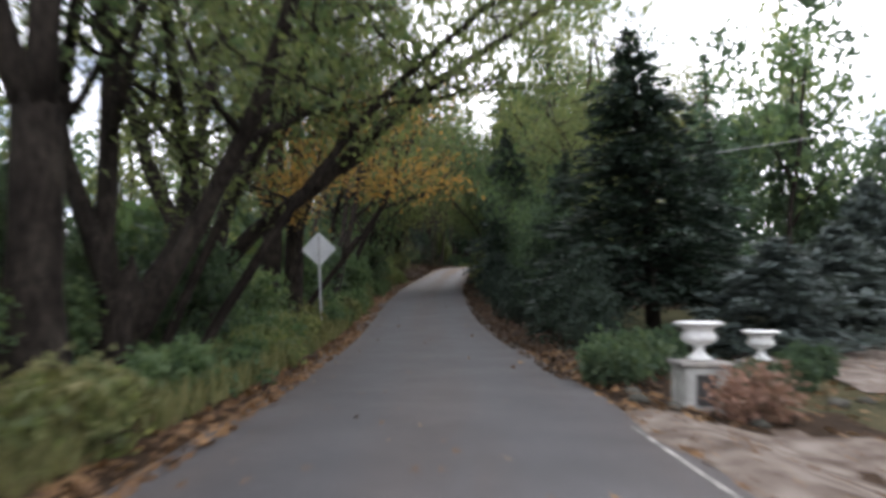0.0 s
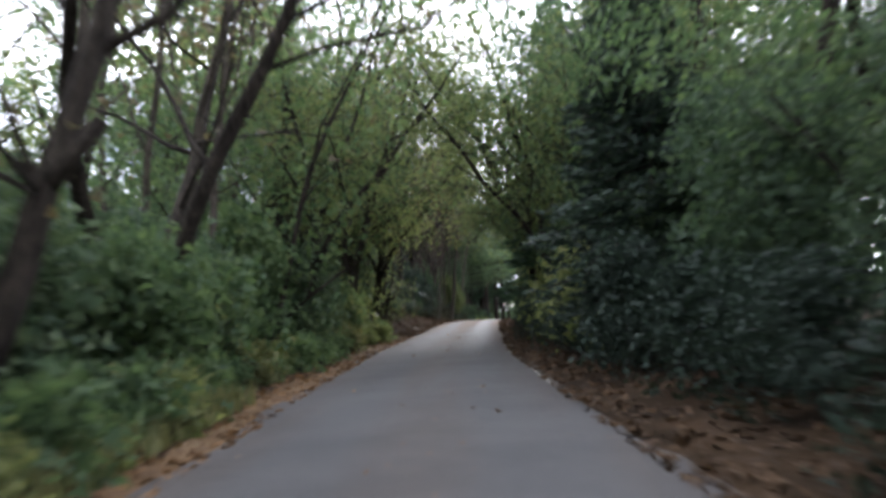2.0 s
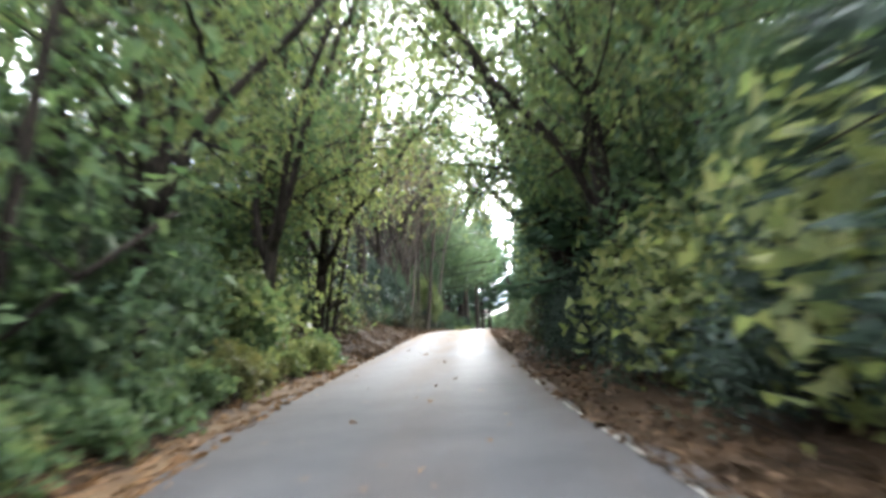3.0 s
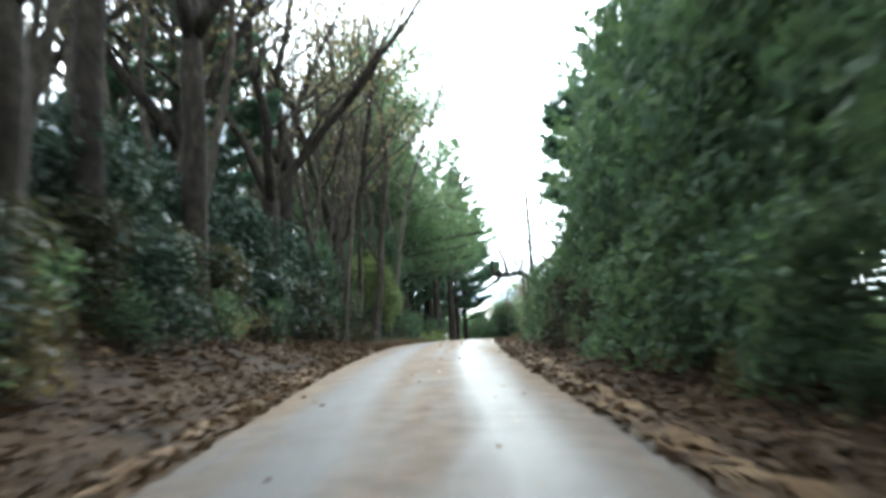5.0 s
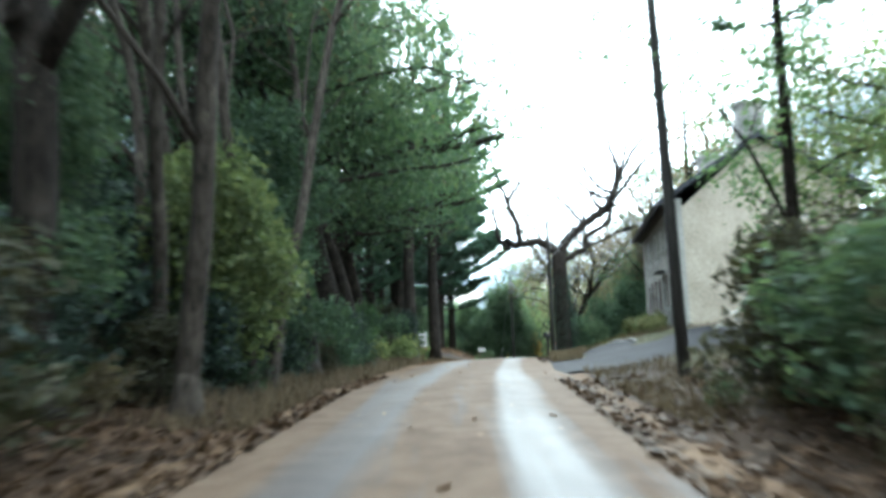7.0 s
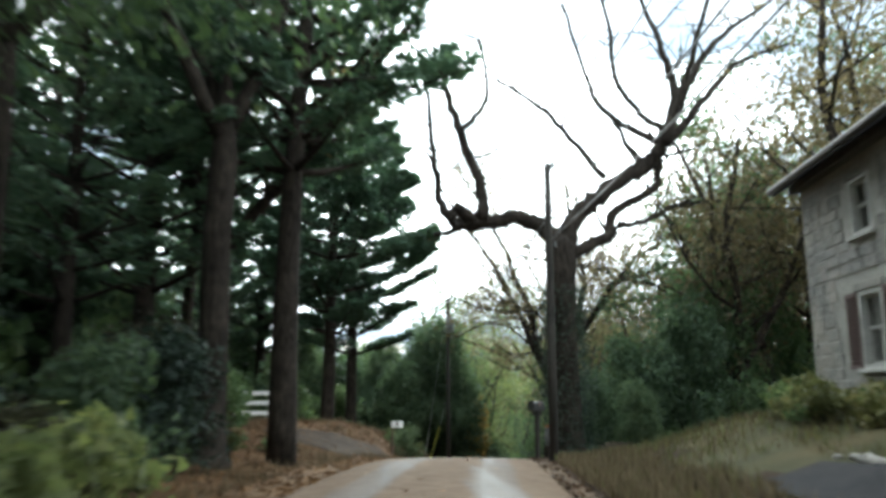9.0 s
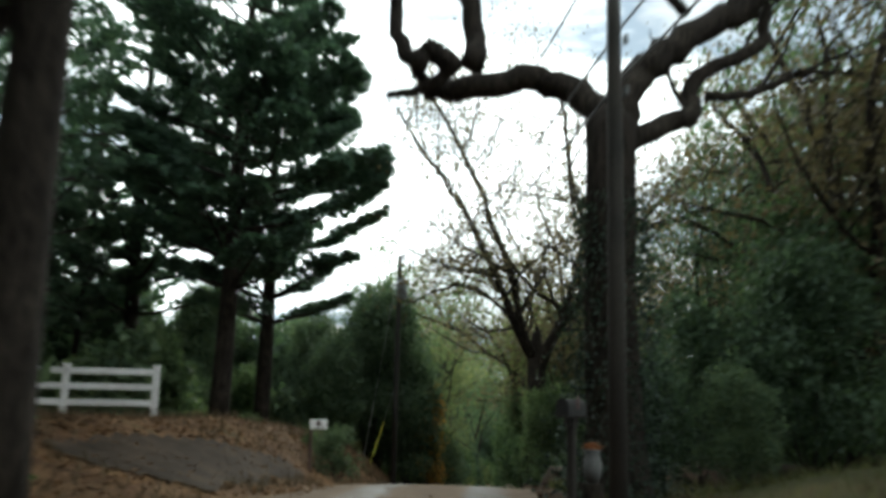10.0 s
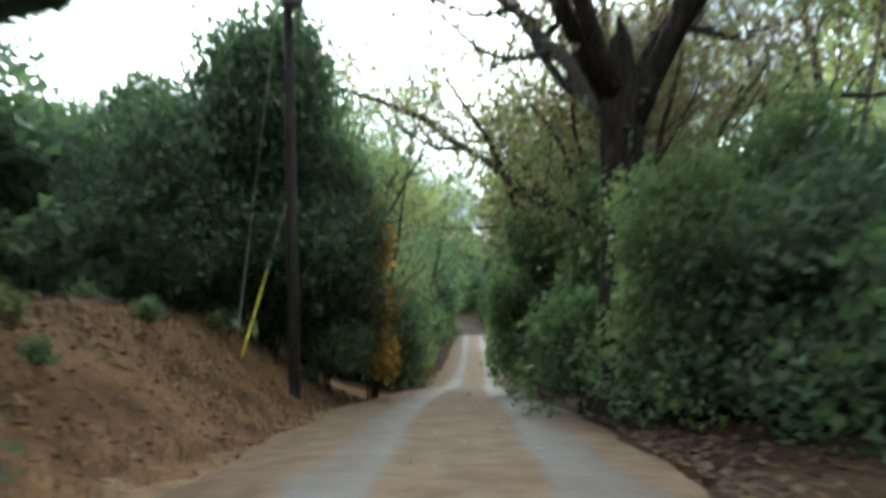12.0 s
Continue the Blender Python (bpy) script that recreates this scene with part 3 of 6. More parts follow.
BUSH = [Stock(lambda i=i: shrub(400 + i, (1.7, 2.0, 1.5, 1.9)[i], (2.4, 3.0, 1.9, 2.6)[i], 2700, 0.086, (M_GREEN, M_DARK, M_GREEN, M_YELLOW)[i], 20,
        label=("dense green shrub beside the lane", "tall dark evergreen shrub beside the lane", "low green shrub beside the lane", "yellow-green shrub beside the lane")[i], corners=3), "roadside shrubs") for i in range(4)]
EVER = [Stock(lambda i=i: shrub(420 + i, (2.6, 2.3)[i], (6.5, 5.0)[i], 6300, 0.10, (M_DARK, M_GREEN)[i], 34, label=("tall dark evergreen overhanging the lane", "tall green hedge tree overhanging the lane")[i], name="evergreen_shrub", corners=3), "evergreen screen") for i in range(2)]
FAREVER = [Stock(lambda i=i: shrub(424 + i, (2.6, 2.3)[i], (6.5, 5.0)[i], 2600, 0.155, (M_DARK, M_GREEN)[i], 34, label=("tall dark evergreen in the far hollow", "tall green tree in the far hollow")[i], name="evergreen_shrub", corners=3), "far evergreens") for i in range(2)]
EDGE = [Stock(lambda i=i: broadleaf(230 + i, (9, 11, 10)[i], 0.10, forks=(2, 3, 2)[i], spread=0.7, bare_to=0.10, leaves=4600, leaf=0.085, cloud=0.5, mat=(M_GREEN, M_YELLOW, M_GREEN)[i], kids=(9, 4, 3), label=("leafy many-branched young tree at the wood edge", "yellow-green many-branched young tree at the wood edge", "leafy young tree at the wood edge")[i]), "edge trees") for i in range(3)]
CANOPY = [Stock(lambda i=i: broadleaf(240 + i, 12, 0.17, forks=4, bole=3.2, lean=(0.10, 0), spread=0.8, bare_to=0.2, leaves=5200, leaf=0.085, cloud=0.65, mat=(M_YELLOW, M_GREEN)[i], kids=(8, 4, 4), label=("spreading yellow-green tree arching over the lane", "spreading green tree arching over the lane")[i]), "arching trees") for i in range(2)]
WEED = [Stock(lambda i=i: shrub(440 + i, 0.7, 0.7, 560, 0.062, (M_GRASS, M_YELLOW, M_GREEN)[i], 9, label=("clump of pale dry roadside weeds", "clump of yellow-green roadside weeds", "clump of low green roadside weeds")[i], name="weed_clump", corners=3), "roadside weeds") for i in range(3)]

# bank shrubs: the shade they stand in is put into their dark leaf colours
SHADEBUSH = [Stock(lambda i=i: shrub(410 + i, (1.9, 1.7)[i], (2.9, 2.2)[i], 2700, 0.082, (M_HEMLOCK, M_BRIERSHADE)[i], 20, label=("evergreen shrub with shade put into its leaf colour", "brown-green thicket shrub on the bank, leaves darkened for shade")[i], corners=3), "bank shrubs") for i in range(2)]
BRAMBLE = [Stock(lambda i=i: shrub(480 + i, 0.75, (0.8, 1.3)[i], 620, 0.05, (M_RUST, M_DARK)[i], 12, label=("brown withering bramble on the bank", "dark straggling bramble on the bank")[i], name="bramble", corners=3), "brambles") for i in range(2)]

TALLLEAF = [Stock(lambda i=i: broadleaf(250 + i, (19, 17, 18)[i], (0.30, 0.22, 0.26)[i], spread=0.78, bare_to=(0.27, 0.28, 0.26)[i], leaves=(26000, 13000, 16000)[i], leaf=(0.088, 0.08, 0.092)[i], cloud=0.66, mat=(M_GREEN, M_YELLOW, M_DARK)[i], kids=(14, 5, 3), twig_up=0.0, reach=0.95, wide=5.0, label=("tall full-crowned broadleaf tree beside the lane", "tall olive-leaved tree with hanging boughs", "tall dark full-crowned tree beside the lane")[i]), "full-crowned trees") for i in range(3)]
DENSE = [Stock(lambda i=i: shrub(490 + i, (2.7, 2.4, 2.3)[i], (8.0, 6.5, 5.5)[i], 15000, 0.085, (M_DARK, M_GREEN, M_YELLOW)[i], (46, 40, 40)[i], label=("big rounded dark evergreen beside the lane", "big rounded green tree beside the lane", "arching yellow-green tree beside the lane")[i], name="evergreen_tree", corners=3), "rounded trees") for i in range(3)]

SCATTER = random.Random(11)
CLEAR = [(10.24, 12.46, 2.2), (12.06, 15.95, 2.2), (1.43, 11.53, 1.0), (1.48, 13.53, 1.0), (1.09, 17.52, 1.0), (0.27, 26.09, 1.0), (1.88, 24.77, 1.3), (0.33, 30.90, 0.8), (10.86, 24.40, 2.5), (14.18, 22.06, 2.5),
         (4.55, 106.5, 1.2), (6.27, 136.6, 1.5), (5.58, 159.25, 1.2), (6.87, 138.25, 1.5), (-0.6, 150.5, 0.9), (0.8, 156, 0.9), (2.4, 146.6, 2.2), (4.6, 154.7, 1.6), (10.4, 154.8, 1.0), (6.1, 136.8, 2.0)]


def clear_of(x, y, d):
    """Whether a plant may stand here: off the drives, the house, the fence and the placed things."""
    if 6.2 < x < 19 and 118.5 < y < 135:
        return False
    if d > 0 and 103 < y < 122 and d < 22:
        return False
    if d > 0 and -8 < y < 20 and d < 26:
        return False
    if 6.0 < x < 13.5 and 139.9 < y < 147.6:
        return False
    if 136 < y < 146 and -6.6 < d < -2.9:
        return False
    if -8 < x < 3.4 and 141.5 < y < 147.5:
        return False
    return all((x - a) ** 2 + (y - b) ** 2 > r * r for a, b, r in CLEAR)


def row_of(stocks, y0, y1, side, near, far, step, smin=0.8, smax=1.25, tall=(0.9, 1.15), sink=0.05):
    """Plants along one side of the lane (side -1 left, 1 right), near to far metres from its middle."""
    y = y0
    while y < y1:
        d = SCATTER.uniform(near, far)
        x = float(road_x(y)) + side * d
        stock, s, turn, up = SCATTER.choice(stocks), SCATTER.uniform(smin, smax), SCATTER.uniform(0, 360), SCATTER.uniform(*tall)
        if clear_of(x, y, side * d):
            stock.put(x, y, s, turn, up, sink)
        y += step * SCATTER.uniform(0.6, 1.4)


THICKET = {}


def thicket_row(stocks, y0, y1, side, near, far, step, smin=0.8, smax=1.25, tall=(0.9, 1.15), sink=0.05):
    """As row_of, but the plants are too deep in the wood to tell apart, and are joined further down."""
    y = y0
    while y < y1:
        d = SCATTER.uniform(near, far)
        x = float(road_x(y)) + side * d
        stock, s, turn, up = SCATTER.choice(stocks), SCATTER.uniform(smin, smax), SCATTER.uniform(0, 360), SCATTER.uniform(*tall)
        if clear_of(x, y, side * d):
            if stock.first is None:
                stock.put(x, y, s, turn, up, sink)
                y += step * SCATTER.uniform(0.6, 1.4)
                continue
            THICKET.setdefault(stock, []).append(pose(x, y, gz(x, y) - sink, 0, 0, turn) @ Matrix.Diagonal((s, s, s * up, 1)))
        y += step * SCATTER.uniform(0.6, 1.4)


# left of the lane
row_of(WEED, 2, 64, -1, 2.9, 3.8, 0.7, 0.7, 1.2)
row_of(BUSH, 5, 40, -1, 4.5, 6.2, 1.5, 0.7, 1.0)
row_of(BUSH, 36, 66, -1, 3.9, 5.4, 1.5, 0.7, 1.1)
row_of(BUSH[:3], 5, 22, -1, 6.8, 9.0, 2.0, 0.9, 1.2)
thicket_row(BUSH, 22, 105, -1, 7.2, 9.5, 2.4, 1.0, 1.5)
row_of(BRAMBLE, 64, 106, -1, 4.2, 6.0, 0.8, 0.6, 1.2)
row_of(BRAMBLE, 122, 132, -1, 4.0, 6.0, 1.2, 0.5, 0.9)
row_of(BRAMBLE, 66, 104, 1, 3.4, 4.2, 1.6, 0.4, 0.8)
row_of(EDGE, 46, 70, -1, 4.6, 7.5, 3.2, 0.6, 0.9)
row_of(BUSH[:2], 26, 66, -1, 4.8, 6.4, 2.0, 0.9, 1.3)
row_of(BARE, 32, 50, -1, 5.0, 9.0, 4.2, 0.8, 1.1)
row_of(EDGE, 44, 66, 1, 4.6, 6.5, 2.6, 0.7, 1.0)
for ky_, side_, kind_ in ((51, -1, 0), (55, 1, 0), (58.5, -1, 1), (62, 1, 1), (65, -1, 0), (68, 1.05, 0), (176, -1.35, 1), (172, 1.4, 0), (181, 1.4, 1)):
    CANOPY[kind_].put(float(road_x(ky_)) + side_ * 3.9, ky_, 1.0, 0 if side_ < 0 else 180)
for kx, ky, kind, ks in ((9.31, 41.85, 0, 0.95), (8.54, 47.32, 2, 1.0), (-3.02, 50.26, 4, 0.85)):
    WOOD[kind].put(kx, ky, ks, ky * 33)
for kx, ky, kind, ks in ((9.40, 33.83, 0, 0.66), (9.60, 37.84, 0, 0.7), (-2.10, 47.80, 0, 1.3), (5.2, 66.0, 1, 1.1), (13.2, 162.0, 1, 0.95), (-2.9, 66.5, 1, 1.0)):
    EDGE[kind].put(kx, ky, ks, ky * 33)
row_of(BUSH[3:], 47, 56, 1, 4.3, 5.0, 2.2, 0.9, 1.4)
row_of([BARE[0], BARE[1], BARE[2], WOOD[0], BARE[0]], 68, 104, -1, 6.0, 11.0, 7.0)
row_of(BARE, 66, 104, -1, 6.0, 11.0, 2.6, 1.0, 1.3)
row_of(BARE, 104, 122, -1, 6.5, 11.0, 2.6, 1.0, 1.3)
row_of(WOOD[:2], 2, 27, -1, 9, 18, 4.2)
row_of(BUSH, 28, 50, -1, 9, 18, 2.2, 0.7, 1.0)
row_of(WOOD + FAR, 50, 66, -1, 11, 18, 3.8)
row_of(BARE + FAR[:1], 66, 104, -1, 11, 18, 3.4)
row_of(BARE + WOOD[3:4], 106, 140, -1, 11, 18, 4.6, 0.7, 1.0)
thicket_row(FAR, -5, 30, -1, 18, 28, 4.5, 1.0, 1.3)
thicket_row(FAR, 30, 56, -1, 20, 34, 2.5, 0.22, 0.4)
thicket_row(FAR, 56, 104, -1, 18, 30, 5.0, 0.6, 0.9)
thicket_row(FAR, 116, 175, -1, 22, 32, 3.0, 0.4, 0.6)
row_of(SHADEBUSH[:1], 64, 108, -1, 5.6, 7.2, 1.5, 0.9, 1.35)
row_of(BARE, 82, 114, -1, 7.0, 12.0, 4.0, 0.8, 1.1)
thicket_row(EVER[:1], 228, 262, 1, 4, 12, 1.6, 0.9, 1.3)
row_of([SHADEBUSH[0], SHADEBUSH[1], BUSH[1]], 104, 130, -1, 3.9, 5.0, 1.6, 0.4, 0.75)
row_of([SHADEBUSH[0], SHADEBUSH[1], BUSH[0]], 116, 140, -1, 5.0, 7.0, 1.6, 0.6, 1.0)
thicket_row(BUSH[:3], 108, 142, -1, 7, 10, 2.0, 0.9, 1.3)
row_of([BARE[0], PINE[1], WOOD[3]], 117, 145, -1, 6.0, 12.0, 2.8, 0.7, 1.0)
thicket_row(EVER[:1], 118, 146, -1, 11, 20, 1.0, 0.9, 1.3)
row_of(PINE, 120, 142, -1, 12, 20, 4.5, 0.8, 1.1)
thicket_row(BUSH[:2], 148, 168, -1, 7.5, 11, 1.6, 0.6, 0.9)
row_of(EVER, 151, 172, -1, 8, 14, 2.2, 0.42, 0.6)
row_of(FAREVER, 172, 215, -1, 4.6, 9, 2.4, 0.8, 1.1)
thicket_row(EVER, 164, 215, -1, 9, 16, 3.0, 1.0, 1.3)
thicket_row(EVER[:1], 148, 178, -1, 12, 21, 1.0, 0.65, 0.85)
thicket_row(EVER[:1], 142, 176, -1, 17, 30, 1.1, 0.8, 1.2)
thicket_row(BUSH, 176, 260, -1, 4.0, 6, 2.0, 0.9, 1.4)
thicket_row(FAR, 170, 300, -1, 12, 24, 5.0, 0.45, 0.65)
row_of(WOOD, 186, 270, -1, 4.6, 8, 5.0)
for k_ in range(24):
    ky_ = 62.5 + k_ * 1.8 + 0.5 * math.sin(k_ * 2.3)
    SHADEBUSH[k_ % 2].put(float(road_x(ky_)) - 5.3 - 0.9 * math.sin(k_ * 1.7), ky_, 0.75 + 0.2 * math.sin(k_ * 3.1), k_ * 77)
# right of the lane
row_of(EVER[:1], 30, 52, 1, 4.5, 5.8, 2.3, 0.62, 0.85)
row_of(EVER, 52, 68, 1, 5.2, 6.4, 2.6, 0.7, 1.0)
row_of(SHADEBUSH[:1], 20, 66, 1, 3.5, 4.4, 1.6, 0.5, 0.75)
row_of(EVER[:1] * 2, 66, 91, 1, 5.0, 6.2, 2.2, 1.0, 1.25)
row_of([SHADEBUSH[1], BUSH[1]], 91, 104, 1, 5.5, 9.0, 1.2, 1.0, 1.3)
row_of([BUSH[1], SHADEBUSH[1]], 64, 104, 1, 3.7, 4.6, 1.6, 0.6, 0.9)
row_of(BARE + SPRUCE, 36, 66, 1, 7.5, 13, 4.5)
row_of(WOOD, 66, 92, 1, 8, 12, 4.6)
row_of(PINE, 93, 102, 1, 9, 13, 4.0)
row_of(BARE, -5, 40, 1, 27, 36, 4.0, 0.9, 1.2)
thicket_row(FAR, 0, 60, 1, 30, 38, 6.0, 0.4, 0.6)
thicket_row(FAR, 40, 104, 1, 15, 30, 6.0, 0.6, 1.0)
row_of(WOOD[1:2] + BARE, 150, 200, 1, 10, 15, 5.0)
row_of(EDGE, 163, 185, 1, 4.8, 7.5, 4.0, 0.8, 1.1)
row_of([BUSH[1], SHADEBUSH[1], BUSH[0]], 143, 160, 1, 4.4, 5.6, 1.4, 0.7, 1.1)
row_of(BUSH[:3], 160, 200, 1, 3.6, 5.0, 1.4, 0.8, 1.3)
row_of([BUSH[1], SHADEBUSH[1], BUSH[0]], 148, 162, 1, 6, 8, 1.5, 0.9, 1.2)
thicket_row(BUSH[:3], 162, 200, 1, 5, 8, 1.5, 1.0, 1.35)
thicket_row(EVER, 178, 222, 1, 4.6, 9, 1.6, 0.7, 1.1)
thicket_row(BUSH, 215, 300, 1, 3.4, 7, 1.8, 1.0, 1.6)
thicket_row(BUSH, 225, 300, -1, 3.4, 7, 1.8, 1.0, 1.6)
thicket_row(EVER, 236, 290, -1, 4, 9, 3.0)
thicket_row(EVER, 246, 300, 1, 3.6, 14, 1.2, 1.2, 1.7)
thicket_row(FAR, 250, 300, 1, 8, 20, 3.0, 0.8, 1.1)
row_of(WEED[::2], 124, 165, -1, 3.6, 8.0, 0.9, 0.35, 0.75)
row_of([BUSH[1], SHADEBUSH[1], BUSH[2]], 146, 157, 1, 8, 11, 2.4, 1.1, 1.5)
thicket_row(BUSH, 157, 175, 1, 8, 12, 1.8, 1.1, 1.6)
thicket_row(FAR, 104, 210, 1, 24, 34, 6.0, 1.0, 1.3)
thicket_row(FAR, 146, 260, 1, 16, 24, 5.0, 0.7, 1.1)
row_of(WOOD, 186, 270, 1, 4.6, 9, 5.0)

for kx, ky, kind, ks in ((-6.0, 149.5, 1, 1.0), (-6.4, 158.0, 1, 0.95), (-9.0, 167.0, 0, 1.0), (-12.0, 160.0, 0, 1.0), (-3.4, 152.5, 0, 0.9), (-8.0, 140.0, 1, 1.0), ):
    PINE[kind].put(kx, ky, ks, kx * 77)
HIGHPINE = Stock(lambda: conifer(333, 19, 0.30, 4.0, start=0.20, gap=0.72, per=640, leaf=0.14, plume=True, label="tall white pine with bare lower trunk", name="pine_tree"), "high pines")
NARROWPINE = Stock(lambda: conifer(334, 18, 0.34, 4.2, start=0.36, gap=0.7, per=300, leaf=0.14, plume=True, label="stout dark pine standing close to the lane", name="pine_tree"), "stout pines")
for kx, ky, ks in ((-0.38, 134.1, 1.0), (-2.6, 137.0, 0.9)):
    NARROWPINE.put(kx, ky, ks, kx * 77)
for kx, ky, ks in ((-0.3, 150.0, 1.0), (0.5, 155.6, 1.0), (-8.4, 92.5, 0.8)):
    HIGHPINE.put(kx, ky, ks, kx * 77)
for kx, ky, kind, ks in ((-3.1, 112.8, 2, 1.05), (-2.8, 117.0, 0, 1.15), (14.5, 147.5, 2, 0.8), (9.6, 53.5, 1, 1.05), (-2.9, 121.0, 2, 0.95), (-2.9, 125.5, 0, 1.05), (8.3, 106.8, 1, 0.5), (9.4, 182.5, 1, 0.78), (11.6, 190.0, 1, 0.8), (18.6, 179.0, 1, 0.75), (20.6, 187.0, 0, 0.75), (-7.0, 113.0, 2, 1.0), (-7.5, 119.5, 0, 1.0),
                         (11.2, 31.8, 1, 0.66), (11.8, 50.5, 1, 0.98), (5.2, 62.5, 1, 0.98), (15.4, 56.0, 1, 1.05), (12.2, 44.5, 2, 0.62), (-2.4, 52.5, 1, 0.8), (-2.9, 60.0, 1, 0.85), (6.9, 58.5, 1, 0.72)):
    TALLLEAF[kind].put(kx, ky, ks, kx * 51)
for kx, ky, kind, ks in ((-1.9, 43.3, 1, 0.95), (-3.2, 103.5, 0, 1.25), (-4.4, 105.5, 1, 1.2), (-3.1, 107.6, 2, 1.2), (-5.2, 108.8, 0, 1.3), (-3.7, 110.2, 1, 1.15), (-6.3, 104.0, 2, 1.25), (-5.3, 100.3, 1, 1.2), (-4.0, 98.6, 2, 1.15), (-7.4, 110.5, 1, 1.2), (-8.2, 101.5, 0, 1.3)):
    BARE[kind].put(kx, ky, ks, ky * 61)
for kx, ky, kind, ks in ((-3.9, 107.0, 2, 0.85), (-3.6, 110.6, 0, 0.85), (-5.2, 103.0, 0, 0.7), (-4.8, 98.0, 0, 0.5)):
    DENSE[kind].put(kx, ky, ks, ky * 70)
BIGTRUNK = [Stock(lambda i=i: broadleaf(570 + i, 17, 0.30, forks=3, bole=(7.5, 5.5)[i], spread=0.6, bare_to=0.2, leaves=900, leaf=0.10, cloud=0.4, mat=M_RUST, kids=(7, 4, 3), label="tall dark trunk with a bare twiggy crown"), "bare forest trunks") for i in range(2)]
for kd, ky, kind in ((5.2, 71, 0), (4.9, 75.5, 1), (5.6, 79.5, 0), (5.0, 83.5, 0), (6.4, 87, 1), (5.2, 91.5, 1), (6.0, 97, 0), (5.0, 102, 1), (4.8, 67.5, 0), (9.5, 84, 1), (10.5, 94, 0), (4.6, 62, 0), (6.2, 58, 1), (5.8, 68, 1), (4.4, 131.8, 0), (5.9, 136.2, 1), (7.4, 129.5, 0)):
    BIGTRUNK[kind].put(float(road_x(ky)) - kd, ky, 1.0, ky * 40)
for kx, ky, ks in ((9.4, 140.7, 0.62), (10.8, 139.4, 0.7)):
    EVER[0].put(kx, ky, ks, kx * 70)
RUSTOAK = Stock(lambda: broadleaf(560, 11, 0.26, forks=4, bole=2.6, spread=0.75, bare_to=0.12, leaves=7600, leaf=0.078, cloud=0.6, mat=M_RUST, kids=(6, 4, 4), label="dark oak holding dull rusty leaves"), "rusty oaks")
for kx, ky, ks in ((13.0, 141.0, 1.0), (14.6, 151.0, 0.85), (17.0, 144.0, 1.1), (13.9, 165.5, 1.0), (13.2, 160.4, 0.8), (16.5, 137.5, 1.35), (19.5, 150.0, 1.3), (21.0, 141.0, 1.4)):
    RUSTOAK.put(kx, ky, ks, kx * 90)
THINPINE = Stock(lambda: conifer(328, 17, 0.17, 2.4, start=0.42, gap=0.8, per=50, leaf=0.17, plume=True, label="thin high-branched pine beside the hedge", name="pine_tree"), "thin pines")
DARKPINE = Stock(lambda: conifer(336, 14, 0.20, 3.8, start=0.30, gap=0.6, per=520, leaf=0.14, plume=True, label="dark pine with a bare lower trunk above the hedge", name="pine_tree"), "dark pines")
for kx, ky, ks in ((-5.0, 152.5, 0.6), (-8.6, 149.5, 0.62)):
    DARKPINE.put(kx, ky, ks, kx * 77)
for kx, ky, ks in ((7.8, 101.6, 0.95), (9.8, 100.6, 1.0)):
    DARKPINE.put(kx, ky, ks, kx * 77)
for kx, ky, ks in ((6.9, 107.0, 0.85), (9.0, 103.8, 0.9)):
    THINPINE.put(kx, ky, ks, kx * 77)
VINETREE = Stock(lambda: broadleaf(546, 15.0, 0.32, forks=6, bole=4.8, spread=0.72, bare_to=0.12, leaves=22000, leaf=0.06, cloud=0.55, bark=M_BARK, mat=M_RUST, kids=(10, 6, 4), ivy=0.25, gnarl=1.8, flare=0.95, label="big many-stemmed tree hung with vines and thin rusty leaves"), "vine trees")
VINETREE.put(10.1, 154.3, 1.12, 100)
for kx, ky, kind, ks in ((-4.4, 158.5, 0, 0.81), (-6.8, 161.0, 0, 0.93), (-8.4, 156.0, 0, 0.89), (-3.6, 165.5, 0, 0.74), (-10.5, 163.0, 0, 0.96), (-6.5, 168.5, 0, 0.96), (-3.4, 155.0, 0, 0.59), (4.9, 162.8, 0, 1.05), (5.0, 168.0, 0, 0.85), (6.2, 173.5, 1, 0.9), (13.6, 163.0, 1, 0.8), (14.6, 168.5, 1, 0.9), (16.4, 174.0, 1, 0.95), (3.2, 161.0, 0, 0.78), (1.4, 163.8, 0, 0.70), (17.8, 179.5, 0, 0.9), (10.4, 178.0, 0, 0.8)):
    EVER[kind].put(kx, ky, ks, kx * 70)
for kx, ky, kind, ks in ((2.95, 148.0, 1, 0.48), (-2.2, 131.2, 1, 0.5), (-2.6, 129.0, 2, 0.5), (11.3, 153.4, 2, 0.75), (11.5, 155.6, 3, 0.7), (12.6, 158.6, 0, 1.1), (10.9, 151.2, 1, 0.9), (10.4, 152.7, 1, 0.85), (9.95, 155.4, 0, 0.8), (12.6, 152.6, 1, 1.2), (14.4, 152.4, 1, 1.2), (13.2, 154.0, 1, 1.1)):
    BUSH[kind].put(kx, ky, ks, kx * 70)
VINETREE.put(14.8, 164.5, 1.05, 150)
for kx, ky, ks in ((8.0, 139.6, 0.44), (8.9, 138.4, 0.34)):
    EVER[0].put(kx, ky, ks, kx * 70)
for kx, ky, kind, ks in ((8.0, 108.2, 0, 0.85), (11.0, 108.4, 2, 0.7), (float(road_x(169.5)) + 4.3, 169.5, 1, 1.3), (float(road_x(178)) - 4.4, 178, 1, 1.2), (float(road_x(186)) + 4.6, 186, 1, 1.5)):
    EDGE[kind].put(kx, ky, ks, kx * 70)
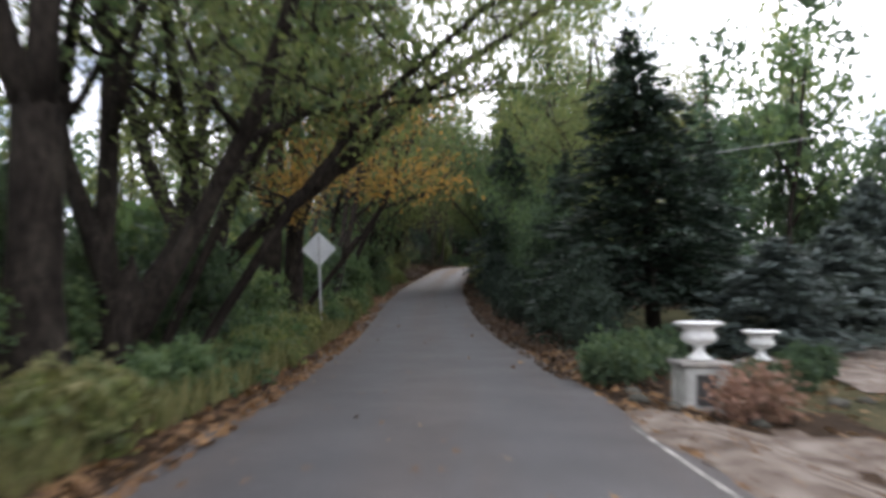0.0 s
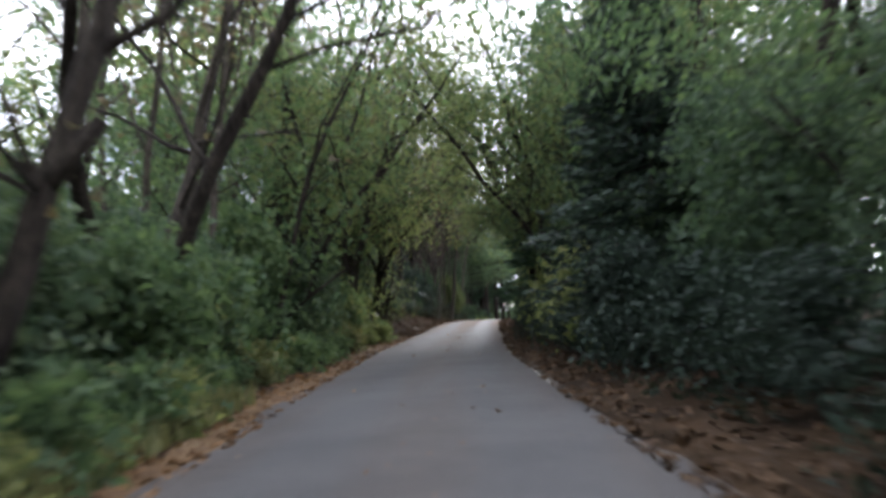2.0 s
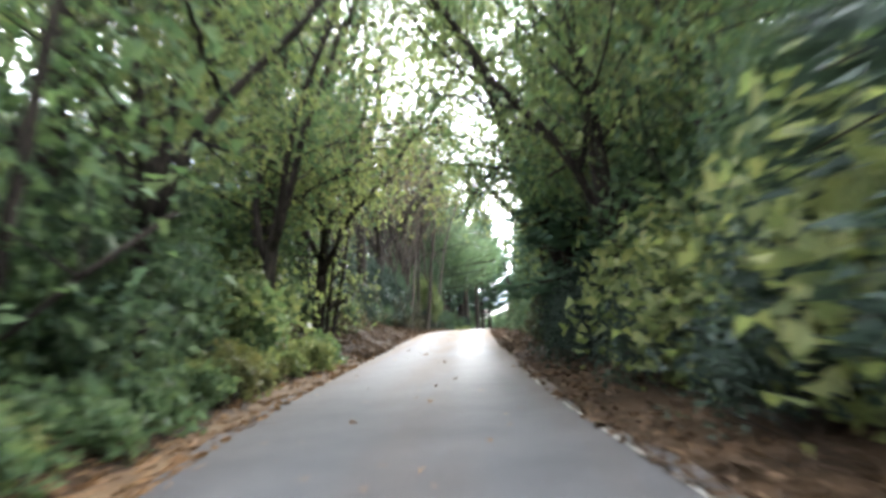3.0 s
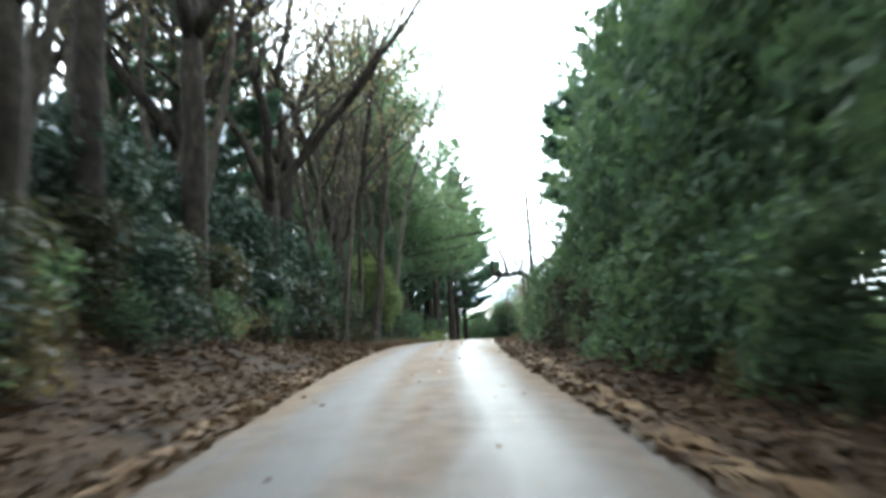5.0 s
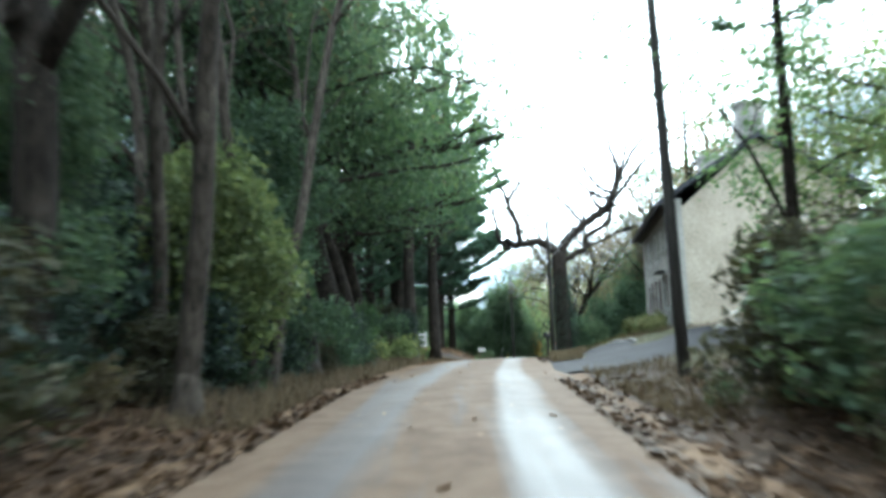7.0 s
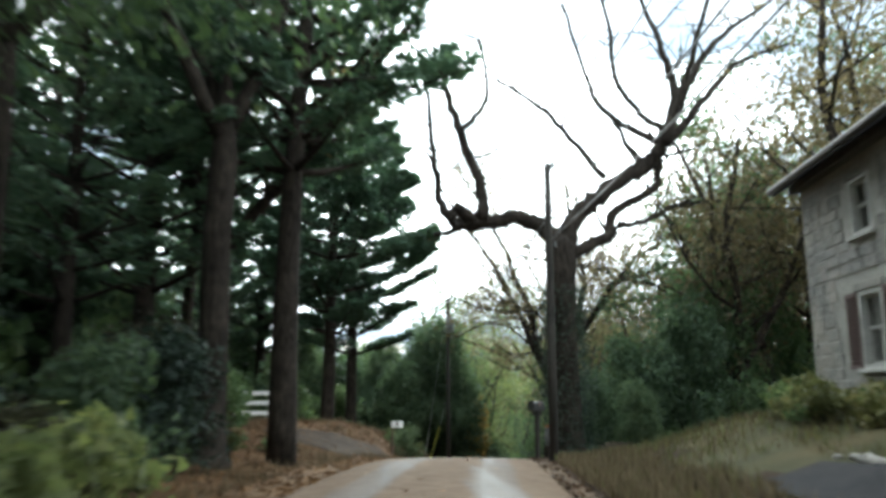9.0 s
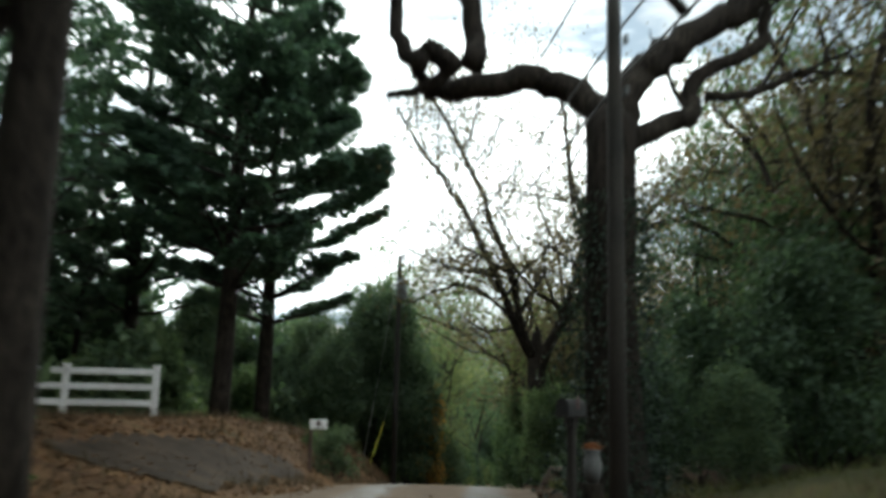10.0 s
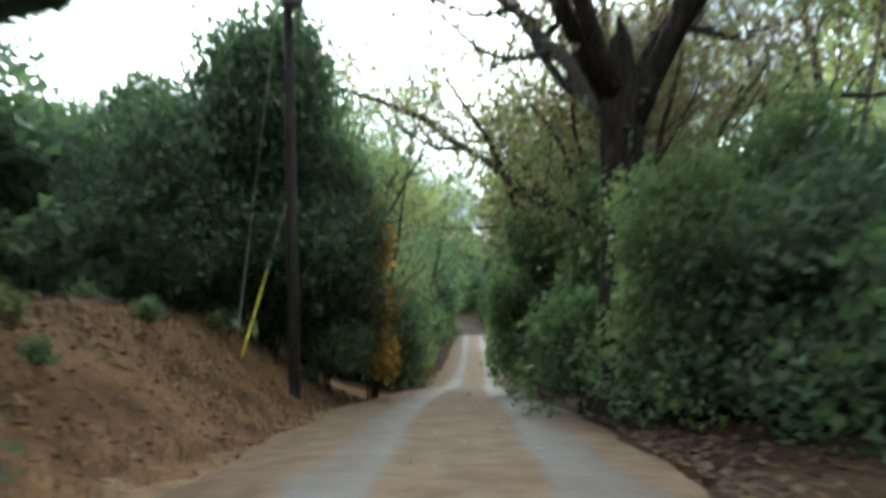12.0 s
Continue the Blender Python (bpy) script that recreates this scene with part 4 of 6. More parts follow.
PINE[1].put(10.8, 100.5, 0.9, 40)
for kx, ky, kind, ks in ((15.0, 142.5, 1, 0.8), (19.5, 146, 3, 0.9), (22.5, 142.0, 3, 1.0), (24.5, 147.0, 3, 1.1)):
    WOOD[kind].put(kx, ky, ks, kx * 77)
for kx, ky, kind, ks in ((4.6, 162.5, 0, 0.95), (5.2, 162.9, 0, 1.1), (-2.5, 163.0, 0, 0.92), (-6.5, 164.0, 0, 1.0), (-10.5, 160.0, 0, 0.9), (-2.9, 175.0, 0, 1.2), (2.3, 170.0, 1, 1.15), (10.0, 152.6, 1, 0.55), (13.0, 158.8, 2, 0.8), (2.4, 164.5, 0, 0.82), (6.2, 166.0, 0, 0.95), (0.0, 167.0, 0, 0.82), (-3.6, 166.0, 0, 0.84), (15.4, 169.0, 2, 1.05), (17.2, 175.5, 2, 1.1), (19.4, 184.0, 1, 1.1), (10.0, 181.5, 2, 1.0), (12.0, 188.0, 2, 1.0), (12.4, 141.2, 1, 0.9), (15.2, 143.6, 1, 1.1), (6.6, 163.6, 0, 0.85), (12.2, 163.5, 1, 0.8),
                         (13.8, 155.5, 1, 0.75), (12.6, 159.5, 1, 0.8), (15.5, 151.5, 0, 0.55), (17.5, 157.0, 0, 0.6)):
    DENSE[kind].put(kx, ky, ks, kx * 70)
GOLDBUSH = [Stock(lambda i=i: shrub(470 + i, (1.0, 0.8)[i], (3.4, 2.2)[i], 2400, 0.09, M_GOLD, 16, label="small golden autumn tree beside the lane", name="autumn_shrub"), "golden shrubs") for i in range(2)]
for kx, ky, kind, ks in ((7.75, 164.6, 0, 1.2), (11.2, 180.5, 1, 1.0), (18.6, 181.5, 1, 1.2)):
    GOLDBUSH[kind].put(kx, ky, ks, kx * 77, 1.45)


# ---------- shared shapes ----------
def box_into(bm, x0, x1, y0, y1, z0, z1, m=None, bevel=0.0):
    r = bmesh.ops.create_cube(bm, size=1.0)
    vs = r["verts"]
    mat = Matrix.Translation(((x0 + x1) / 2, (y0 + y1) / 2, (z0 + z1) / 2)) @ Matrix.Diagonal((x1 - x0, y1 - y0, z1 - z0, 1))
    bmesh.ops.transform(bm, matrix=(m @ mat) if m else mat, verts=vs)
    if bevel:
        es = list({e for v in vs for e in v.link_edges})
        bmesh.ops.bevel(bm, geom=es, offset=bevel, segments=1, affect="EDGES")


def bm_mesh(name, bm, mat, smooth=False):
    bmesh.ops.recalc_face_normals(bm, faces=bm.faces)
    me = bpy.data.meshes.new(name)
    bm.to_mesh(me)
    bm.free()
    me.materials.append(mat)
    if smooth:
        for p in me.polygons:
            p.use_smooth = True
    return me


def box_mesh(name, x0, x1, y0, y1, z0, z1, mat, bevel=0.0, m=None):
    bm = bmesh.new()
    box_into(bm, x0, x1, y0, y1, z0, z1, m, bevel)
    return bm_mesh(name, bm, mat)


def turned_mesh(name, profile, mat, sides=28, smooth=True):
    """A solid turned round z from (radius, height) pairs."""
    verts, faces = [], []
    for r, z in profile:
        for j in range(sides):
            an = 2 * math.pi * j / sides
            verts.append((r * math.cos(an), r * math.sin(an), z))
    for i in range(len(profile) - 1):
        for j in range(sides):
            a, b = i * sides + j, i * sides + (j + 1) % sides
            faces.append((a, b, b + sides, a + sides))
    faces.append(tuple(reversed(range(sides))))
    faces.append(tuple((len(profile) - 1) * sides + j for j in range(sides)))
    return mesh_from(name, verts, faces, [mat], smooth)


def sag_line(a, b, sag, n=24):
    a, b = Vector(a), Vector(b)
    return [a.lerp(b, i / n) - Vector((0, 0, 4 * sag * (i / n) * (1 - i / n))) for i in range(n + 1)]


M_WOODPOLE = mottled("weathered_pole", [(0.3, (0.013, 0.011, 0.009)), (0.7, (0.032, 0.027, 0.022))], 1.5, 0.9, 40, 0.6, 0.01)
M_GALV = mottled("galvanised_steel", [(0.3, (0.36, 0.37, 0.38)), (0.7, (0.50, 0.51, 0.52))], 3.0, 0.45, None, metal=0.6)
M_SIGNBACK = mottled("sign_back", [(0.3, (0.50, 0.52, 0.54)), (0.7, (0.64, 0.66, 0.67))], 2.5, 0.5, None, metal=0.2)
M_WHITE = mottled("white_paint", [(0.3, (0.62, 0.62, 0.60)), (0.7, (0.80, 0.80, 0.78))], 3.0, 0.6, 30, 0.2, 0.004)
M_STONEPALE = mottled("pale_cast_stone", [(0.3, (0.26, 0.26, 0.235)), (0.6, (0.40, 0.40, 0.37)), (0.75, (0.52, 0.52, 0.49))], 4.0, 0.8, 40, 0.4, 0.006)
M_WIRE = mottled("wire", [(0.3, (0.03, 0.03, 0.03)), (0.7, (0.06, 0.06, 0.06))], 2, 0.6)
M_CABLE = mottled("pale_cable", [(0.3, (0.35, 0.36, 0.37)), (0.7, (0.5, 0.5, 0.5))], 2, 0.5)
M_BLACK = mottled("black_enamel", [(0.3, (0.008, 0.008, 0.009)), (0.7, (0.018, 0.018, 0.018))], 3, 0.6)
M_TANK = mottled("transformer_grey", [(0.3, (0.10, 0.11, 0.11)), (0.7, (0.16, 0.17, 0.17))], 3, 0.5, metal=0.2)
M_YELLOWPL = mottled("yellow_plastic", [(0.3, (0.62, 0.60, 0.05)), (0.7, (0.75, 0.72, 0.10))], 3, 0.5)
M_PAINTLINE = mottled("worn_line_paint", [(0.38, (0.07, 0.066, 0.06)), (0.52, (0.20, 0.185, 0.165)), (0.70, (0.38, 0.36, 0.33))], 5.0, 0.8, fine=22)
M_GRAVEL = mottled("pale_gravel", [(0.32, (0.080, 0.060, 0.046)), (0.5, (0.165, 0.132, 0.108)), (0.68, (0.27, 0.235, 0.20))], 2.4, 0.95, 40, 0.9, 0.03, fine=30)
M_DRIVE = mottled("dark_drive", [(0.3, (0.016, 0.016, 0.018)), (0.7, (0.030, 0.030, 0.032))], 0.8, 0.95, 50, 0.5, 0.01)
M_TRACK = mottled("dark_earth", [(0.3, (0.022, 0.016, 0.012)), (0.5, (0.040, 0.029, 0.021)), (0.7, (0.070, 0.048, 0.032))], 1.8, 0.95, 16, 0.8, 0.03, fine=20)
M_STONE = mottled("field_stone", [(0.3, (0.14, 0.135, 0.125)), (0.5, (0.22, 0.21, 0.195)), (0.7, (0.30, 0.275, 0.24))], 1.6, 0.9, 22, 0.7, 0.02, fine=16)
M_MOSSROCK = mottled("mossy_rock", [(0.3, (0.045, 0.045, 0.036)), (0.5, (0.075, 0.072, 0.060)), (0.7, (0.125, 0.118, 0.10))], 3.0, 0.95, 24, 0.7, 0.02, fine=20)
M_MORTAR = mottled("mortar", [(0.3, (0.27, 0.26, 0.235)), (0.7, (0.36, 0.345, 0.315))], 2.0, 0.95, 30, 0.4, 0.01)
M_STUCCO = mottled("beige_stucco", [(0.3, (0.33, 0.28, 0.215)), (0.7, (0.43, 0.37, 0.29))], 1.2, 0.9, 40, 0.3, 0.006)
M_SLATE = mottled("slate_roof", [(0.3, (0.030, 0.031, 0.036)), (0.7, (0.058, 0.059, 0.065))], 2.0, 0.96, 20, 0.4, 0.01)
M_TRIM = mottled("faded_trim_paint", [(0.3, (0.30, 0.29, 0.27)), (0.7, (0.42, 0.41, 0.38))], 3.0, 0.7, 30, 0.2, 0.004)
M_EAVE = mottled("dark_eave_boards", [(0.3, (0.05, 0.047, 0.045)), (0.7, (0.09, 0.085, 0.08))], 3.0, 0.8, 30, 0.2, 0.004)
M_SHUTTER = mottled("maroon_shutter", [(0.3, (0.070, 0.042, 0.038)), (0.7, (0.105, 0.060, 0.055))], 3.0, 0.6)
M_DOOR = mottled("brown_door", [(0.3, (0.06, 0.035, 0.028)), (0.7, (0.10, 0.055, 0.042))], 3.0, 0.6)
M_DARKROOM = mottled("dim_interior", [(0.3, (0.03, 0.03, 0.03)), (0.7, (0.05, 0.05, 0.05))], 1.0, 0.9)
M_ORANGE = leafy("orange_flowers", [(0.0, (0.16, 0.05, 0.02)), (1.0, (0.34, 0.14, 0.05))], 0.3)
M_MUM = leafy("dull_flowers", [(0.0, (0.07, 0.065, 0.04)), (0.5, (0.21, 0.125, 0.09)), (1.0, (0.36, 0.21, 0.16))], 0.2)
M_PINKPL = mottled("pink_plastic", [(0.3, (0.42, 0.20, 0.19)), (0.7, (0.50, 0.26, 0.25))], 4.0, 0.5)
M_YELLOWTOY = mottled("yellow_plastic", [(0.3, (0.52, 0.40, 0.12)), (0.7, (0.62, 0.48, 0.18))], 4.0, 0.5)
M_POT = mottled("grey_planter", [(0.3, (0.09, 0.09, 0.09)), (0.7, (0.17, 0.17, 0.165))], 3.0, 0.8)


def glass_material():
    m, n, l, b = material("window_glass", 0.05)
    b.inputs["Base Color"].default_value = (0.9, 0.93, 0.93, 1)
    b.inputs["Transmission Weight"].default_value = 1.0
    b.inputs["IOR"].default_value = 1.45
    return m


M_GLASS = glass_material()


# ---------- the lane's edge ----------
def edge_line(y0, y1, offset, width):
    """A worn painted strip lying on the asphalt, offset metres right of the middle."""
    verts, faces = [], []
    ys_ = np.arange(y0, y1 + 0.01, 0.5)
    for y in ys_:
        for d in (offset - width / 2, offset + width / 2):
            q = d / ROAD_HALF
            verts.append((road_x(y) + d, y - d * (road_x(y + 1) - road_x(y - 1)) / 2, road_z(y) + 0.045 - 0.05 * q * q + 0.006))
    for i in range(len(ys_) - 1):
        faces.append((2 * i, 2 * i + 1, 2 * i + 3, 2 * i + 2))
    return tagged(new("road_marking", mesh_from("road_marking", verts, faces, [M_PAINTLINE])), "worn white edge line painted on the asphalt", "road marking", kind="structure")


for a0, a1 in ((2.0, 6.2), (6.5, 9.6), (41, 46.5), (47.2, 53), (54, 60)):
    edge_line(a0, a1, 2.02, 0.062)


def ground_patch(name, x0, x1, y0, y1, inside, mat, label, lift=0.035, step=0.35):
    """A surface laid over the ground where inside(x, y) holds."""
    xs_, ys_ = np.arange(x0, x1, step), np.arange(y0, y1, step)
    gx, gy = np.meshgrid(xs_, ys_)
    zz = ground_z(gx, gy) + lift
    nx = len(xs_)
    verts = np.stack([gx.ravel(), gy.ravel(), zz.ravel()], 1)
    faces = [(j * nx + i, j * nx + i + 1, (j + 1) * nx + i + 1, (j + 1) * nx + i) for j in range(len(ys_) - 1) for i in range(nx - 1) if inside(gx[j, i] + step / 2, gy[j, i] + step / 2)]
    used = sorted({v for f in faces for v in f})
    at = {v: k for k, v in enumerate(used)}
    return tagged(new(name, mesh_from(name, verts[used], [tuple(at[v] for v in f) for f in faces], [mat])), label, "driveway", kind="structure")


def in_gravel(x, y):
    d = x - float(road_x(y))
    mid = 12.8 + (d - 2) * 0.60
    return 1.9 < d < 34 and (y < mid + 4.2 + 0.3 * math.sin(x * 2)) and (y > mid - 7.0) and not (d < 7.0 and y > 10.8 + 0.2 * math.sin(x * 3))


ground_patch("driveway", 8, 47, -6, 38, in_gravel, M_GRAVEL, "pale gravel drive branching off the lane")


def in_drive(x, y):
    d = x - float(road_x(y))
    if 117 < y < 125.8 - 0.4 * abs(d - 4.4) and 3.3 + 0.1 * (y - 118) < d < 4.95:
        return True
    return 1.9 < d < 26 and 111.0 - 0.10 * d < y < 117.5 + 0.12 * d + 0.2 * math.sin(x * 1.7)


ground_patch("driveway", 2, 30, 106, 128, in_drive, M_DRIVE, "dark asphalt drive rising to the stone house", step=0.25)


def in_left_drive(x, y):
    d = x - float(road_x(y))
    return 138.7 + 0.3 * math.sin(x * 2) < y < 145.4 and -3.77 - 0.26 * (145.2 - y) < d < -3.15 - 0.12 * math.sin(y * 2.3)


# earth drive joining the lane; its dark colour also stands for the shade there
ground_patch("driveway", -4, 3, 134, 147, in_left_drive, M_TRACK, "earth drive beside the clay bank, coloured dark for its shade", step=0.2)


# ---------- at the gravel drive ----------
def road_sign(x, y):
    z = gz(x, y)
    sign = new("road_sign")
    sign.matrix_basis = pose(x, y, z, 0, -2.5, 6.8)
    post = bmesh.new()
    for dx, w in ((-0.028, 0.012), (0.0, 0.05), (0.028, 0.012)):
        box_into(post, dx - w / 2, dx + w / 2, -0.02 + (0.03 if w < 0.02 else 0), 0.02, -0.4, 2.95)
    part("post", bm_mesh("post", post, M_GALV), sign, "grey steel channel post")
    s = 0.74
    bm = bmesh.new()
    box_into(bm, -s / 2, s / 2, 0.026, 0.030, -s / 2, s / 2, Matrix.Translation((0, 0, 2.55)) @ pose(0, 0, 0, 0, 45, 0), 0.0)
    es = [e for e in bm.edges if abs((e.verts[0].co - e.verts[1].co).y) > 0.002]
    bmesh.ops.bevel(bm, geom=es, offset=0.04, segments=3, affect="EDGES")
    part("panel", bm_mesh("panel", bm, M_SIGNBACK), sign, "diamond panel showing its bare grey back")
    for dz in (-0.22, 0.22):
        bolt = part("bolt", turned_mesh("bolt", [(0.012, -0.01), (0.012, 0.01), (0.006, 0.014)], M_GALV, 8), sign)
        bolt.matrix_basis = pose(0, -0.024, 2.55 + dz, 90, 0, 0)
    tagged(sign, "diamond road sign seen from its grey back", "road sign")


road_sign(1.88, 24.77)


def urn_and_pedestal(x, y, s, sink=0.0):
    z = gz(x, y) - sink
    ped = new("pedestal")
    ped.matrix_basis = pose(x, y, z, 0, 0, 8) @ Matrix.Diagonal((s, s, s, 1))
    part("base", box_mesh("base", -0.40, 0.40, -0.40, 0.40, -0.25, 0.10, M_STONEPALE, 0.02), ped)
    body = bmesh.new()
    box_into(body, -0.34, 0.34, -0.24, 0.34, 0.10, 0.78, None, 0.0)
    for a0, a1, c0, c1 in ((-0.34, -0.17, 0.10, 0.78), (0.17, 0.34, 0.10, 0.78), (-0.17, 0.17, 0.10, 0.17), (-0.17, 0.17, 0.66, 0.78)):
        box_into(body, a0, a1, -0.34, -0.24, c0, c1)
    part("body", bm_mesh("body", body, M_STONEPALE), ped)
    # thin dark sheet added at the back of the niche to deepen its shade
    part("niche_panel", box_mesh("niche_panel", -0.165, 0.165, -0.25, -0.242, 0.175, 0.655, M_EAVE), ped, "dark sheet standing for the shade in the niche")
    for sx, sy, w in ((0, 1, 1), (-1, 0, 0), (1, 0, 0)):
        bm = bmesh.new()
        for a in (-0.22, 0.18):
            box_into(bm, a, a + 0.04, -0.015, 0.015, 0.2, 0.68)
        for zz in (0.2, 0.64):
            box_into(bm, -0.22, 0.22, -0.013, 0.013, zz, zz + 0.04)
        fr = part("panel_moulding", bm_mesh("panel_moulding", bm, M_STONEPALE), ped)
        fr.matrix_basis = pose(sx * 0.345, sy * 0.345, 0, 0, 0, 0 if w else 90)
    part("cap", box_mesh("cap", -0.40, 0.40, -0.40, 0.40, 0.78, 0.85, M_STONE, 0.015), ped, "weathered dark stone slab")
    tagged(ped, "square pale stone pedestal beside the gravel drive", "pedestal", "urn pedestals")
    urn = new("garden_urn")
    urn.matrix_basis = pose(x, y, z + 0.86 * s, 0, 0, 8) @ Matrix.Diagonal((s, s, s, 1))
    part("foot", turned_mesh("foot", [(0.19, 0), (0.19, 0.035), (0.15, 0.06), (0.085, 0.12), (0.065, 0.18), (0.075, 0.21), (0.12, 0.235)], M_WHITE), urn)
    part("bowl", turned_mesh("bowl", [(0.10, 0.23), (0.20, 0.26), (0.265, 0.32), (0.27, 0.37), (0.235, 0.43), (0.23, 0.48), (0.27, 0.52)], M_WHITE), urn)
    part("rim", turned_mesh("rim", [(0.26, 0.515), (0.34, 0.535), (0.375, 0.56), (0.375, 0.585), (0.33, 0.60), (0.29, 0.585), (0.27, 0.52)], M_WHITE), urn)
    tagged(urn, "white classical garden urn on a stone pedestal", "urn", "garden urns")


urn_and_pedestal(10.29, 12.46, 0.86, 0.08)
urn_and_pedestal(12.06, 15.95, 0.86, 0.36)

# low clipped growth and rocks by the urns
ROCKS = random.Random(5)


def rock(x, y, s, label="mossy dark field rock half sunk in leaves", mat=None):
    rng = np.random.RandomState(int(x * 97 + y * 31) % 9999)
    bm = bmesh.new()
    bmesh.ops.create_icosphere(bm, subdivisions=2, radius=s)
    for v in bm.verts:
        v.co += v.co.normalized() * s * 0.35 * noise.noise(v.co / s * 1.3 + Vector((x, y, 0)))
        v.co.z *= 0.6
    ob = new("rock", bm_mesh("rock", bm, mat or M_MOSSROCK, True))
    ob.matrix_basis = pose(x, y, gz(x, y) + s * 0.18, 0, 0, rng.uniform(0, 360))
    return tagged(ob, label, "rock", "loose rocks")


for rx_, ry_, rs_ in ((9.38, 11.72, 0.22), (9.79, 11.54, 0.16), (10.79, 11.49, 0.2), (12.40, 13.37, 0.25), (11.22, 13.01, 0.18), (12.98, 13.90, 0.2), (9.43, 12.62, 0.18)):
    rock(rx_, ry_, rs_ * 0.62)

for k_ in range(22):
    ry_ = 119.2 + k_ * 0.31
    rock(float(road_x(ry_)) + 5.06 + ROCKS.uniform(-0.06, 0.06), ry_, ROCKS.uniform(0.06, 0.12), "pale rough edging stone beside the dark drive", M_STONE)

LOWEVER = Stock(lambda: shrub(460, 1.25, 0.85, 2600, 0.075, M_DARK, 18, label="low dark green spreading shrub beside the drive"), "low shrubs")
BLUEFIR = Stock(lambda: conifer(350, 5.2, 0.13, 3.0, start=0.03, gap=0.25, per=120, leaf=0.15, mat=M_BLUE, droop=0.10, label="blue-grey spreading cedar beside the drive", name="cedar_tree"), "cedars")
MUM = Stock(lambda: shrub(464, 0.30, 0.34, 700, 0.03, M_MUM, 10, label="clump of faded russet flowers below the pedestal", name="flower_clump"), "flower clumps")
for px_, py_, ps_ in ((10.60, 11.78, 1.5), (11.02, 11.92, 1.7)):
    MUM.put(px_, py_, ps_, px_ * 50)
for px_, py_, ps_ in ((11.50, 14.42, 0.55), (12.32, 14.96, 0.55), (9.19, 13.51, 0.62), (9.61, 15.13, 0.85), (10.31, 17.17, 0.9), (13.05, 16.50, 0.6)):
    LOWEVER.put(px_, py_, ps_, px_ * 50)
BIGSPRUCE = Stock(lambda: conifer(340, 11.5, 0.22, 3.7, start=0.17, gap=0.33, per=170, leaf=0.14, droop=0.3, mat=M_HEMLOCK, label="large dark spruce with low drooping boughs"), "large spruces")
BIGSPRUCE.put(11.53, 24.44, 1.08, 20, 0.71)
BIGSPRUCE.put(13.49, 28.04, 0.55, 130)
BIGSPRUCE.put(9.27, 30.33, 0.55, 230)
BIGSPRUCE.put(7.45, 44.2, 0.8, 310)
for px_, py_, ps_ in ((17.0, 40.5, 1.35), (21.5, 43.5, 1.5), (26.0, 41.0, 1.3)):
    FAREVER[0].put(px_, py_, ps_, px_ * 50)
BLUEFIR.put(13.63, 20.94, 0.85, 0, 0.62)
BLUEFIR.put(16.48, 24.08, 0.95, 90, 0.66)
BLUEFIR.put(19.53, 29.33, 0.9, 200)

cable = new("cable", tubes_mesh("cable", [[(p, 0.014) for p in sag_line((32.60, -2.57, 6.5), (11.62, 37.46, 5.6), 1.6, 40)]], M_CABLE, 5))
tagged(cable, "pale overhead cable running into the trees", "cable")


# ---------- trees by the sign ----------
def leaning_oak(x, y, seed, height, radius, lean, forks, bole, leaves, mat, label="", turn=0):
    t = broadleaf(seed, height, radius, forks=forks, lean=lean, spread=0.62, bare_to=0.3, leaves=leaves, leaf=0.10, cloud=0.55, mat=mat, kids=(6, 5, 4), label=label, name="oak_tree", bole=bole)
    t.matrix_basis = pose(x, y, gz(x, y), 0, 0, turn)
    return tagged(t, group="roadside oaks")


leaning_oak(1.38, 11.53, 501, 14, 0.40, (-0.02, 0.0), 3, 4.5, 1800, M_GREEN, label="massive dark oak trunk beside the lane")
leaning_oak(1.59, 13.34, 502, 13, 0.34, (0.10, 0.04), 4, 1.6, 6500, M_GREEN, label="dark oak with limbs leaning over the lane")
leaning_oak(1.20, 17.32, 503, 12, 0.32, (0.06, 0.06), 4, 2.4, 7200, M_YELLOW, label="dark forked oak with olive leaves over the lane")
leaning_oak(-0.12, 26.06, 504, 14, 0.33, (0.01, 0.0), 3, 6.5, 1800, M_RUST, label="dark upright trunk behind the road sign")
leaning_oak(0.36, 26.80, 505, 14, 0.31, (0.03, 0.0), 3, 6.0, 1800, M_RUST, label="dark upright trunk close behind the road sign")


def overhanging_tree(x, y):
    t = broadleaf(531, 11.0, 0.15, forks=2, lean=(0.55, 0.0), spread=0.85, bare_to=0.4, leaves=9000, leaf=0.07, cloud=0.5, mat=M_YELLOW, kids=(9, 6, 4), twig_up=-0.11, label="leaning tree trailing yellow-green boughs over the lane", name="deciduous_tree")
    t.matrix_basis = pose(x, y, gz(x, y), 0, 0, 0)
    return t


overhanging_tree(1.62, 14.84)


def gold_tree(x, y):
    t = broadleaf(523, 8.8, 0.13, forks=2, lean=(0.66, -0.02), spread=0.74, bare_to=0.48, leaves=5600, leaf=0.075, cloud=0.36, mat=M_GOLD, kids=(9, 6, 4), label="maple with golden orange autumn leaves over the lane", name="maple_tree")
    t.matrix_basis = pose(x, y, gz(x, y), 0, 0, 0)
    return tagged(t, group="maples")


gold_tree(0.29, 25.59)

leaning_oak(-0.62, 34.06, 506, 13, 0.30, (0.0, 0.0), 3, 0.8, 600, M_RUST, label="dark many-stemmed tree with bare limbs", turn=160)
leaning_oak(-1.28, 39.33, 507, 13, 0.26, (0.03, 0.0), 3, 1.0, 600, M_RUST, label="dark many-stemmed tree with bare twigs")

